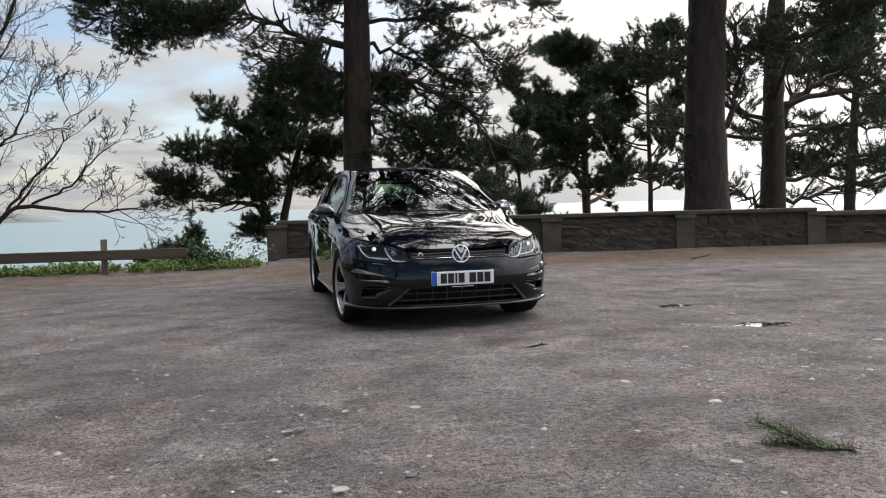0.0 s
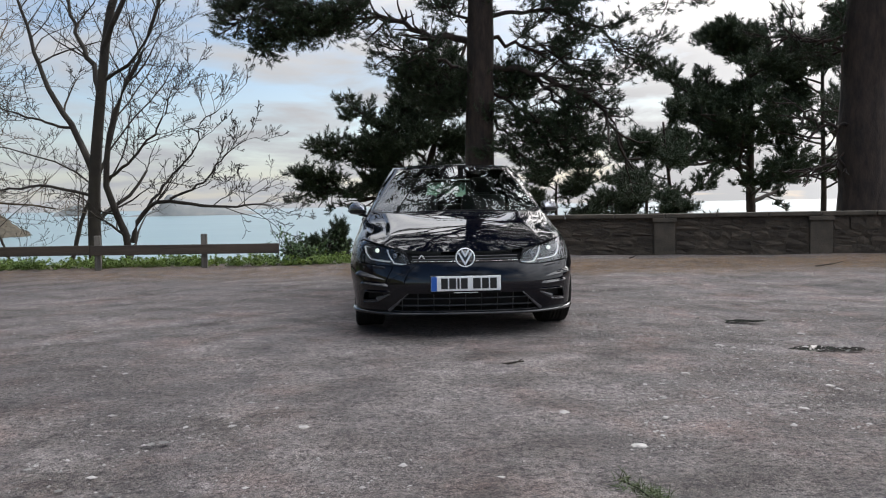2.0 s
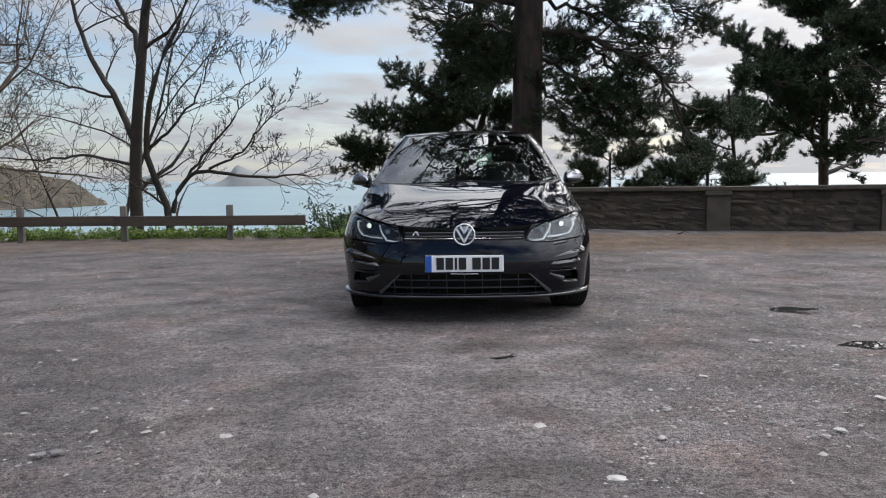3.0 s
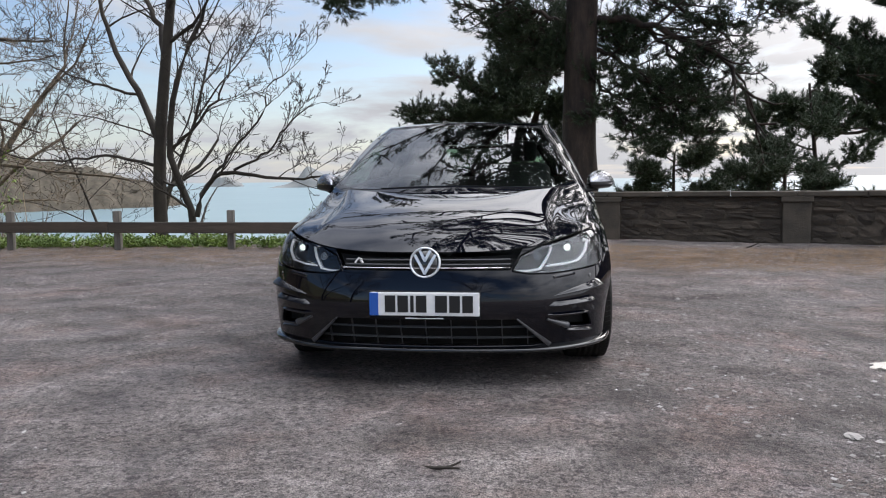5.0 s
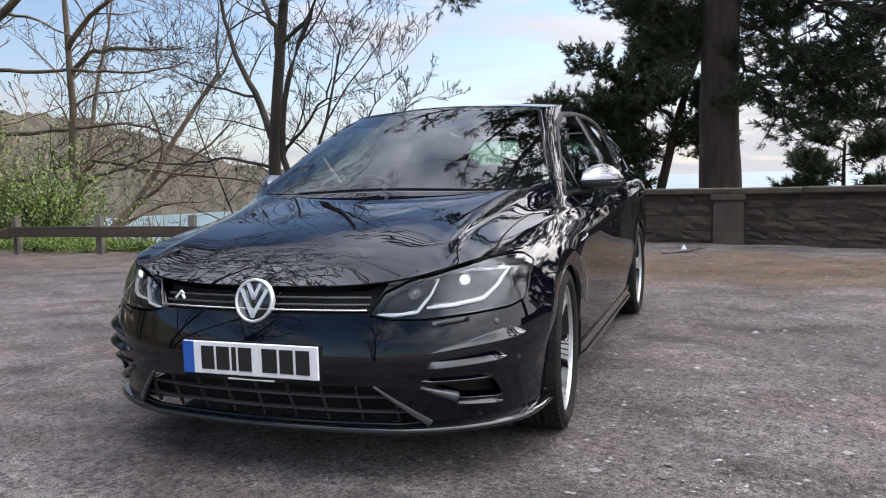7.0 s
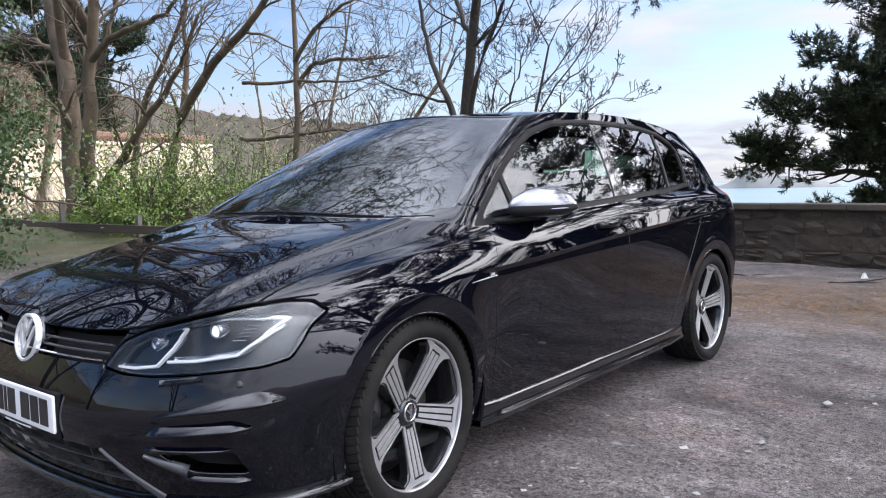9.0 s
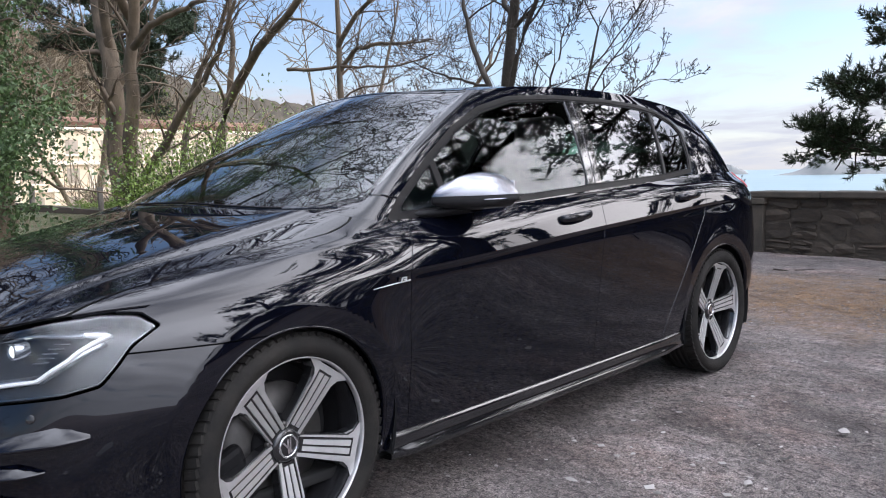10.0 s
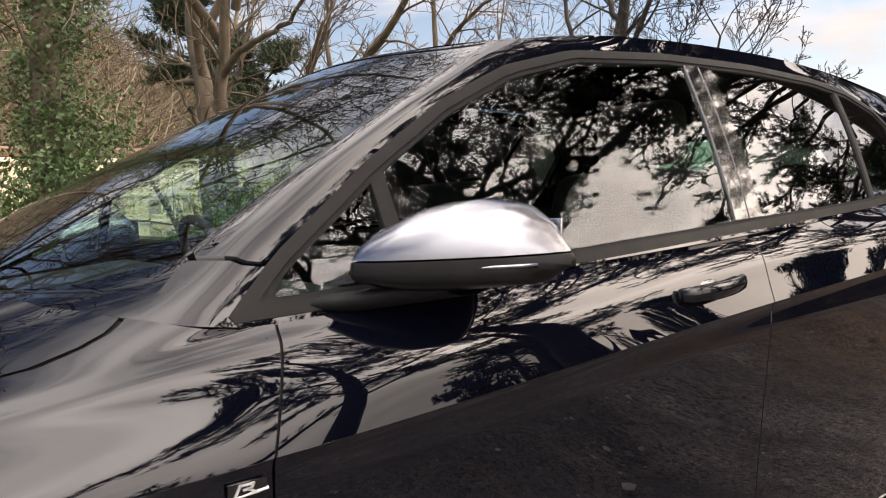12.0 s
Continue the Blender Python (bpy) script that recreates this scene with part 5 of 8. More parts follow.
WHEEL_F, WHEEL_R, WHEEL_Z, TYRE_R = 0.86, 3.49, 0.318, 0.318


def spline(knots, pts, u):
    """Natural cubic spline through pts at the knots, read at u."""
    k, p, u = np.asarray(knots, float), np.asarray(pts, float), np.asarray(u, float)
    n = len(k)
    h = np.diff(k)
    A = np.zeros((n, n))
    r = np.zeros_like(p)
    A[0, 0] = A[-1, -1] = 1
    for i in range(1, n - 1):
        A[i, i - 1], A[i, i], A[i, i + 1] = h[i - 1], 2 * (h[i - 1] + h[i]), h[i]
        r[i] = 6 * ((p[i + 1] - p[i]) / h[i] - (p[i] - p[i - 1]) / h[i - 1])
    m = np.linalg.solve(A, r.reshape(n, -1)).reshape(p.shape)
    i = np.clip(np.searchsorted(k, u, side="right") - 1, 0, n - 2)
    sh = (-1,) + (1,) * (p.ndim - 1)
    hi, a, b = h[i].reshape(sh), (k[i + 1] - u).reshape(sh), (u - k[i]).reshape(sh)
    return (m[i] * a ** 3 + m[i + 1] * b ** 3) / (6 * hi) + (p[i] / hi - m[i] * hi / 6) * a + (p[i + 1] / hi - m[i + 1] * hi / 6) * b


# body lines from the nose (centre) round the corner, along the side and round to the tail (centre)
LINE_SILL = [(0, .055, .195), (.3, .07, .195), (.55, .122, .195), (.745, .24, .20), (.850, .43, .205), (.845, .87, .21), (.848, 1.35, .215), (.852, 2.1, .22), (.852, 2.9, .225), (.845, 3.5, .235), (.77, 4.02, .25), (.4, 4.2, .26), (0, 4.22, .26)]
LINE_LOW = [(0, -.012, .35), (.3, .004, .35), (.54, .064, .352), (.735, .185, .36), (.860, .40, .375), (.876, .87, .39), (.868, 1.35, .395), (.87, 2.1, .40), (.87, 2.9, .40), (.874, 3.5, .405), (.80, 4.03, .42), (.42, 4.22, .43), (0, 4.24, .43)]
LINE_MID = [(0, -.006, .495), (.3, .010, .495), (.54, .074, .50), (.735, .198, .515), (.858, .42, .55), (.884, .87, .585), (.880, 1.35, .585), (.882, 2.1, .60), (.884, 2.9, .615), (.886, 3.5, .63), (.81, 4.04, .65), (.42, 4.23, .66), (0, 4.25, .66)]
LINE_CREASE = [(0, .062, .662), (.3, .085, .665), (.53, .150, .690), (.69, .265, .733), (.793, .50, .750), (.862, .88, .747), (.893, 1.35, .765), (.897, 2.1, .813), (.897, 2.9, .858), (.890, 3.5, .885), (.81, 3.98, .90), (.42, 4.15, .91), (0, 4.17, .91)]
LINE_SHOULDER = [(0, .28, .765), (.3, .30, .764), (.50, .36, .768), (.645, .47, .786), (.752, .70, .806), (.832, 1.0, .815), (.881, 1.39, .816), (.8805, 2.1, .860), (.880, 2.9, .904), (.873, 3.5, .932), (.78, 3.97, .955), (.41, 4.13, .955), (0, 4.15, .955)]
LINE_UPPER = [(0, .62, .862), (.3, .64, .859), (.50, .70, .854), (.640, .80, .852), (.752, .95, .853), (.822, 1.12, .862), (.862, 1.45, .866), (.862, 2.1, .905), (.859, 2.9, .948), (.843, 3.47, .977), (.750, 3.95, .990), (.40, 4.09, 1.005), (0, 4.12, 1.005)]
LINE_BELT = [(0, .985, .930), (.3, .995, .930), (.53, 1.042, .932), (.675, 1.112, .933), (.784, 1.20, .917), (.814, 1.29, .902), (.826, 1.50, .912), (.829, 2.1, .948), (.819, 2.9, .990), (.792, 3.42, 1.018), (.720, 3.92, 1.03), (.38, 4.06, 1.05), (0, 4.10, 1.05)]
LINE_GLASS = [(0, 1.44, 1.176), (.27, 1.452, 1.172), (.45, 1.475, 1.162), (.578, 1.505, 1.148), (.668, 1.575, 1.138), (.708, 1.67, 1.137), (.732, 1.95, 1.150), (.736, 2.3, 1.170), (.728, 2.85, 1.190), (.706, 3.37, 1.195), (.650, 3.84, 1.20), (.34, 4.0, 1.205), (0, 4.04, 1.205)]
LINE_ROOF = [(0, 1.90, 1.386), (.25, 1.905, 1.383), (.40, 1.92, 1.376), (.487, 1.95, 1.371), (.550, 2.01, 1.370), (.576, 2.13, 1.384), (.592, 2.35, 1.400), (.598, 2.7, 1.408), (.592, 3.15, 1.398), (.575, 3.55, 1.368), (.540, 3.80, 1.325), (.3, 3.93, 1.318), (0, 3.96, 1.323)]


def full_ring(line):
    a = np.array(line, float)
    return np.concatenate([a[3:0:-1] * (-1, 1, 1), a, a[-2:-5:-1] * (-1, 1, 1)])


class Skin:
    """A smooth strip of half the body between several lines, cut into panels by level lines."""

    def __init__(self, lines, rows, fine=0.02, relief=None, whole=None, first=0, crease=None, top=0.0):
        """whole, first, crease: the lines of a longer strip of which these are some, and how sharply (0 to 1, by column) the strip breaks at their ends."""
        R = np.stack([full_ring(q) for q in lines])
        ku = np.concatenate([[0], np.cumsum(np.linalg.norm(np.diff(np.stack([full_ring(q) for q in (whole or lines)]), axis=1), axis=2).mean(0))])
        kv = np.concatenate([[0], np.cumsum(np.linalg.norm(np.diff(R, axis=0), axis=2).mean(1))])
        if whole:
            W = np.stack([full_ring(q) for q in whole])
            kw = np.concatenate([[0], np.cumsum(np.linalg.norm(np.diff(W, axis=0), axis=2).mean(1))])
            last = first + len(lines) - 1
        u0, u1 = ku[3], ku[-4]
        n = int((u1 - u0) / fine)
        u = np.linspace(u0, u1, n)
        col = np.interp(u, ku, np.arange(len(ku)) - 3)
        v = np.linspace(0, kv[-1], rows)
        if top:      # closer rows along the upper edge
            v = np.concatenate([np.linspace(0, kv[-1] - top, rows, endpoint=False), np.linspace(kv[-1] - top, kv[-1], 22)])
            rows = len(v)

        def at(uu, vv):
            out = spline(kv, np.stack([spline(ku, r, uu) for r in R]), vv)
            if whole:
                w = crease(np.interp(uu, ku, np.arange(len(ku)) - 3))[None, :, None]
                soft = spline(kw, np.stack([spline(ku, r, uu) for r in W]), kw[first] + (kw[last] - kw[first]) * vv / kv[-1])
                out = out * w + soft * (1 - w)
            return out

        def normal(form, uu, vv, e):
            nr = np.cross(form(uu, vv + e) - form(uu, vv - e), form(uu + e, vv) - form(uu - e, vv))
            nr /= np.linalg.norm(nr, axis=2, keepdims=True)
            return -nr if nr[rows // 2, n // 2, 0] < 0 else nr

        def pressed(uu, vv):
            p = at(uu, vv)
            s = np.broadcast_to(np.interp(uu, ku, np.arange(len(ku)) - 3)[None, :, None], (rows, n, 1))
            return p + normal(at, uu, vv, 1e-3) * relief(s, np.broadcast_to((vv / kv[-1])[:, None, None], (rows, n, 1)), p)

        S = np.broadcast_to(col[None, :, None], (rows, n, 1))
        T = np.broadcast_to((v / kv[-1])[:, None, None], (rows, n, 1))
        P = pressed(u, v) if relief else at(u, v)
        nr = normal(pressed, u, v, 6e-3) if relief else normal(at, u, v, 1e-3)
        nr[:, 0, 0] = nr[:, -1, 0] = 0
        self.V = np.concatenate([P, nr, S, T], 2).reshape(-1, 8)
        idx = np.arange(rows * n).reshape(rows, n)
        self.polys = [tuple(q) for q in np.stack([idx[:-1, :-1], idx[:-1, 1:], idx[1:, 1:], idx[1:, :-1]], -1).reshape(-1, 4).tolist()]

    def cut(self, polys, f):
        """Splits polygons where f(V) changes sign: those with f above nought, those below."""
        val = f(self.V)
        extra, cache = [], {}
        base = len(self.V)
        pos, neg = [], []
        for q in polys:
            s = [val[i] > 0 for i in q]
            if all(s):
                pos.append(q)
            elif not any(s):
                neg.append(q)
            else:
                a, b = [], []
                for k in range(len(q)):
                    i, j = q[k], q[(k + 1) % len(q)]
                    (a if s[k] else b).append(i)
                    if s[k] != s[(k + 1) % len(q)]:
                        key = (min(i, j), max(i, j))
                        if key not in cache:
                            w = val[key[0]] / (val[key[0]] - val[key[1]])
                            cache[key] = base + len(extra)
                            extra.append(self.V[key[0]] * (1 - w) + self.V[key[1]] * w)
                        a.append(cache[key])
                        b.append(cache[key])
                if len(a) > 2:
                    pos.append(tuple(a))
                if len(b) > 2:
                    neg.append(tuple(b))
        if extra:
            self.V = np.concatenate([self.V, np.array(extra)])
        return pos, neg

    def gap(self, polys, f, width=0.004):
        """Like cut, with a narrow strip taken out between the two sides."""
        pos, rest = self.cut(polys, lambda V: f(V) - width / 2)
        _, neg = self.cut(rest, lambda V: f(V) + width / 2)
        return pos, neg

    def panel(self, polys, offset=0.0, flange=0.012, both=False, side=1, flip=False):
        """A mesh of the polygons with the skin's own normals and a turned-in edge. both: with its mirror image; side -1: mirrored."""
        used = sorted({i for q in polys for i in q})
        at = {i: k for k, i in enumerate(used)}
        V = self.V[used]
        co, no = V[:, :3] + V[:, 3:6] * offset, V[:, 3:6] / np.linalg.norm(V[:, 3:6], axis=1, keepdims=True)
        F = [tuple(at[i] for i in q) for q in polys]
        a, b, c = co[F[0][0]], co[F[0][1]], co[F[0][2]]
        vote = sum(np.dot(np.cross(co[q[1]] - co[q[0]], co[q[2]] - co[q[0]]), no[q[0]]) for q in F[:: max(1, len(F) // 50)])
        if vote < 0:
            F = [q[::-1] for q in F]
        loops = [no[i] for q in F for i in q]
        verts = list(co)
        if flange:
            edges = {}
            for q in F:
                for k in range(len(q)):
                    e = (q[k], q[(k + 1) % len(q)])
                    edges[e] = 1
            for i, j in list(edges):
                if (j, i) in edges or (abs(co[i][0]) < 1e-5 and abs(co[j][0]) < 1e-5):
                    continue
                d = co[j] - co[i]
                out = np.cross(d, no[i])
                ln = np.linalg.norm(out)
                if ln < 1e-9:
                    continue
                out = out / ln
                k = len(verts)
                verts += [co[i], co[j], co[j] - no[j] * flange, co[i] - no[i] * flange]
                F.append((k + 1, k, k + 3, k + 2))
                soft = out * 0.7 + no[i] * 0.7
                loops += [soft, soft, out, out]
        verts, loops = np.array(verts), np.array(loops)
        m = np.array([-1, 1, 1])
        FL = F
        if both:
            k = len(verts)
            FL = F + [tuple(i + k for i in q[::-1]) for q in F]
            mir, p = [], 0
            for q in F:
                mir += list(loops[p:p + len(q)][::-1] * m)
                p += len(q)
            verts, loops = np.concatenate([verts, verts * m]), np.concatenate([loops, np.array(mir)])
        elif side < 0:
            mir, p = [], 0
            for q in F:
                mir += list(loops[p:p + len(q)][::-1] * m)
                p += len(q)
            FL = [q[::-1] for q in F]
            verts, loops = verts * m, np.array(mir)
        me = bpy.data.meshes.new("panel")
        me.from_pydata(verts.tolist(), [], FL)
        me.polygons.foreach_set("use_smooth", np.ones(len(me.polygons), dtype=bool))
        if len(me.loops) == len(loops):
            me.normals_split_custom_set(loops.tolist())
        return me


def poly_sdf(pts):
    """Signed distance to a polygon, below nought inside; reads two columns of points."""
    P = np.array(pts, float)

    def f(a, b):
        q = np.stack([a, b], -1)
        best = np.full(len(q), 1e9)
        inside = np.zeros(len(q), bool)
        for i in range(len(P)):
            s, e = P[i], P[(i + 1) % len(P)]
            d = e - s
            t = np.clip(((q - s) @ d) / (d @ d), 0, 1)
            best = np.minimum(best, np.linalg.norm(q - (s + t[:, None] * d), axis=1))
            hit = (s[1] > q[:, 1]) != (e[1] > q[:, 1])
            with np.errstate(divide="ignore", invalid="ignore"):
                xs = s[0] + (q[:, 1] - s[1]) * d[0] / d[1] if abs(d[1]) > 1e-12 else np.full(len(q), -1e9)
            inside ^= hit & (q[:, 0] < xs)
        return np.where(inside, -best, best)
    return f


def lathe(profile, n=48, axis="x"):
    """A turned shape: (along, radius) pairs round the x axis."""
    pr = np.array(profile, float)
    a = np.arange(n) * math.tau / n
    V = np.stack([np.broadcast_to(pr[:, 0:1], (len(pr), n)), pr[:, 1:2] * np.cos(a), pr[:, 1:2] * np.sin(a)], -1)
    idx = np.arange(len(pr) * n).reshape(len(pr), n)
    nx = np.roll(idx, -1, 1)
    F = np.stack([idx[:-1], nx[:-1], nx[1:], idx[1:]], -1).reshape(-1, 4)
    return V.reshape(-1, 3), F


def strip(points, normals, half, proud, root=0.006):
    """A slim blade along points: raised by proud over the skin, half metres to either side."""
    p, n = np.asarray(points, float), np.asarray(normals, float)
    t = np.gradient(p, axis=0)
    t /= np.linalg.norm(t, axis=1, keepdims=True)
    s = np.cross(n, t)
    s /= np.linalg.norm(s, axis=1, keepdims=True)
    h = np.broadcast_to(np.asarray(half, float).reshape(-1, 1), (len(p), 1))
    rings = np.stack([p - s * h - n * root, p - s * h * 0.8 + n * proud * 0.8, p + n * proud, p + s * h * 0.8 + n * proud * 0.8, p + s * h - n * root], 1)
    k = len(p)
    idx = np.arange(k * 5).reshape(k, 5)
    F = np.stack([idx[:-1, :-1], idx[1:, :-1], idx[1:, 1:], idx[:-1, 1:]], -1).reshape(-1, 4).tolist()
    F += [idx[0].tolist()[::-1], idx[-1].tolist()]
    return rings.reshape(-1, 3), [tuple(q) for q in F]


def shelf(points, normals, upper, proud, lower=0.35):
    """A ledge along points whose broad upper face slopes outwards over an undercut."""
    p, n = np.asarray(points, float), np.asarray(normals, float)
    t = np.gradient(p, axis=0)
    t /= np.linalg.norm(t, axis=1, keepdims=True)
    up = np.cross(n, t)
    up /= np.linalg.norm(up, axis=1, keepdims=True)
    up *= np.sign(up[:, 2:3])
    h, d = (np.broadcast_to(np.asarray(q, float).reshape(-1, 1), (len(p), 1)) for q in (upper, proud))
    rings = np.stack([p + up * h * 1.15 - n * 0.004, p + up * h * 0.95 + n * d * 0.12, p + up * h * 0.1 + n * d * 0.92, p - up * h * 0.08 + n * d, p - up * h * 0.2 + n * d * 0.9, p - up * h * lower - n * 0.006], 1)
    k = len(p)
    idx = np.arange(k * 6).reshape(k, 6)
    F = np.stack([idx[:-1, :-1], idx[1:, :-1], idx[1:, 1:], idx[:-1, 1:]], -1).reshape(-1, 4)
    a, b, c = rings[k // 2, 1], rings[k // 2 + 1, 1], rings[k // 2, 2]
    F = F if np.dot(np.cross(b - a, c - a), n[k // 2]) > 0 else F[:, ::-1]
    return rings.reshape(-1, 3), [tuple(q) for q in F.tolist()]


def build_wheel():
    """The meshes of a wheel with its hub at the origin and its outer face towards +x."""
    out = []

    def part(name, data, material, parent, label=""):
        me = data
        if isinstance(data, bmesh.types.BMesh):
            me = bpy.data.meshes.new(name)
            data.to_mesh(me)
            data.free()
        if not me.materials:
            me.materials.append(material)
        if name != "tyre":
            me.transform(Matrix.Diagonal((1.04, 1.068, 1.068, 1)))
        out.append((name, me, label))

    w = tyre = sp = cap = None
    # tyre: sidewall, shoulder, tread
    pr = [(-0.105, .246), (-0.118, .256), (-0.122, .278), (-0.116, .300), (-0.100, .312), (-0.06, .3175), (0, .3185), (0.06, .3175), (0.098, .312), (0.112, .300), (0.119, .284), (0.117, .270), (0.110, .257), (0.100, .249), (0.09, .245)]
    V, F = lathe(pr, 72)
    # with shallow blocks across the shoulders and ribs round the tread
    bm = bmesh.new()

    def add(V, F):
        vs = [bm.verts.new(v) for v in V]
        for q in F:
            bm.faces.new([vs[i] for i in q])

    add(V, F)
    for x in (-0.045, -0.015, 0.015, 0.045):
        add(*lathe([(x - 0.012, .3165), (x - 0.011, .3205), (x + 0.011, .3205), (x + 0.012, .3165)], 64))
    for f in bm.faces:
        f.smooth = True
    for i in range(72):
        a = i * math.tau / 72
        for s in (-1, 1):
            m = Matrix.Rotation(a, 4, "X") @ Matrix.Translation((s * 0.084, 0, 0.3145)) @ Matrix.Rotation(s * 0.14, 4, "Y") @ Matrix.Rotation(0.25 * s, 4, "Z")
            bmesh.ops.create_cube(bm, size=1, matrix=m @ Matrix.Diagonal((0.042, 0.0205, 0.010, 1)))
    part("tyre", bm, C_TYRE, w, "low-profile black tyre")
    V, F = lathe([(0.088, .236), (0.096, .2345), (0.097, .2305), (0.092, .2285), (0.080, .2275)], 72)
    part("rim_lip", mesh_of("rim_lip", V, F, C_MACHINED, True), C_MACHINED, w, "bright machined rim edge")
    V, F = lathe([(0.082, .2215), (0.06, .214), (-0.02, .205), (-0.10, .212)], 48)
    part("rim_barrel", mesh_of("rim_barrel", V, F, C_WHEELBLACK, True), C_WHEELBLACK, w)
    # brake disc and caliper behind the spokes
    V, F = lathe([(0.0, .07), (0.0, .158), (-0.02, .158), (-0.02, .07)], 48)
    part("brake_disc", mesh_of("brake_disc", V, F, C_DISC, True), C_DISC, w)
    V, F = lathe([(0.02, 0.0), (0.02, .072), (-0.02, .078)], 32)
    part("hub", mesh_of("hub", V, F, C_DARK, True), C_DARK, w)
    bm = box_bm(-0.035, 0.03, -0.19, -0.10, -0.075, 0.075, 0.015)
    part("brake_caliper", bm, C_DARK, w)
    # added near-black disc that stands for the shade deep behind the spokes
    V, F = lathe([(-0.04, 0.0), (-0.04, .205)], 32)
    part("backing", mesh_of("backing", V, F, C_VOID), C_VOID, w)
    # one spoke: a dished blade whose machined face is split by dark grooves
    prof = ((0.030, 0.028, 0.046), (0.055, 0.031, 0.050), (0.10, 0.033, 0.060), (0.15, 0.037, 0.070), (0.178, 0.041, 0.0755), (0.200, 0.053, 0.080), (0.2225, 0.092, 0.0835))
    for i in range(5):
        a = i * math.tau / 5 + 0.30
        R = Matrix.Rotation(a, 4, "X")
        V, F = [], []
        for r, h, x in prof:
            hh = h
            V += [(x - 0.034, -hh, r), (x - 0.004, -hh, r), (x, -hh + 0.004, r), (x, hh - 0.004, r), (x - 0.004, hh, r), (x - 0.034, hh, r)]
        for k in range(len(prof) - 1):
            for c in range(5):
                F.append((k * 6 + c, k * 6 + c + 1, (k + 1) * 6 + c + 1, (k + 1) * 6 + c))
        me = mesh_of("spoke", V, F, C_WHEELBLACK)
        me.transform(R)
        part("spoke", me, C_WHEELBLACK, w, "two-tone machined spoke")
        # bright faces: a rib at each edge and two bars between the grooves
        V, F = [], []

        def bar(lo, hi, c0, w0, c1, w1, rise=0.0025):
            rs = np.linspace(lo, hi, 5)
            xs = np.interp(rs, [q[0] for q in prof], [q[2] for q in prof]) + rise
            k0 = len(V)
            for q, (r, x) in enumerate(zip(rs, xs)):
                c, ww = c0 + (c1 - c0) * q / 4, w0 + (w1 - w0) * q / 4
                V.extend([(x - 0.004, c - ww, r), (x, c - ww + 0.0008, r), (x, c + ww - 0.0008, r), (x - 0.004, c + ww, r)])
            for q in range(4):
                for c in range(3):
                    F.append((k0 + q * 4 + c, k0 + q * 4 + c + 1, k0 + q * 4 + c + 5, k0 + q * 4 + c + 4))

        bar(0.052, 0.198, -0.0105, 0.0065, -0.0150, 0.0085)
        bar(0.052, 0.198, 0.0065, 0.0065, 0.0070, 0.0085)
        bar(0.040, 0.205, 0.0225, 0.0050, 0.0290, 0.0085)
        bar(0.040, 0.205, -0.0255, 0.0025, -0.0330, 0.0040)
        # flare where the spoke meets the rim
        for s in (-1, 1):
            k0 = len(V)
            V += [(0.0795, s * 0.033, 0.178), (0.0845, s * 0.033, 0.2225), (0.0865, s * 0.088, 0.2225), (0.0815, s * 0.046, 0.200)]
            F.append((k0, k0 + 1, k0 + 2, k0 + 3) if s < 0 else (k0 + 3, k0 + 2, k0 + 1, k0))
        k0 = len(V)
        V += [(0.0820, -0.036, 0.2045), (0.0850, -0.036, 0.2215), (0.0850, 0.036, 0.2215), (0.0820, 0.036, 0.2045)]
        F.append((k0, k0 + 1, k0 + 2, k0 + 3))
        me = mesh_of("spoke_face", V, F, C_MACHINED)
        me.transform(R)
        part("spoke_face", me, C_MACHINED, sp)
        b, bF = lathe([(0.040, 0.0), (0.050, .0), (0.050, .0075), (0.038, .008)], 6)
        me = mesh_of("wheel_bolt", b, bF, C_DISC)
        me.transform(Matrix.Rotation(a + math.tau / 10, 4, "X") @ Matrix.Translation((0.0, 0, 0.056)))
        part("wheel_bolt", me, C_DISC, w)
    V, F = lathe([(0.03, .046), (0.052, .044), (0.057, .034), (0.056, .0)], 32)
    part("centre_cap", mesh_of("centre_cap", V, F, C_WHEELBLACK, True), C_WHEELBLACK, w)
    V, F = lathe([(0.056, .030), (0.0595, .030), (0.0595, .0255), (0.056, .0255)], 32)
    part("cap_ring", mesh_of("cap_ring", V, F, C_CHROME, True), C_CHROME, cap)
    badge = bmesh.new()
    for x0, x1 in ((-0.011, 0.003), (0.003, -0.006), (0.012, 0.0)):
        m = Matrix.Translation((0.0575, (x0 + x1) / 2, 0)) @ Matrix.Rotation(math.atan2(x1 - x0, 0.03), 4, "X")
        bmesh.ops.create_cube(badge, size=1, matrix=m @ Matrix.Diagonal((0.003, 0.005, 0.04, 1)))
    part("cap_emblem", badge, C_CHROME, cap)
    return out


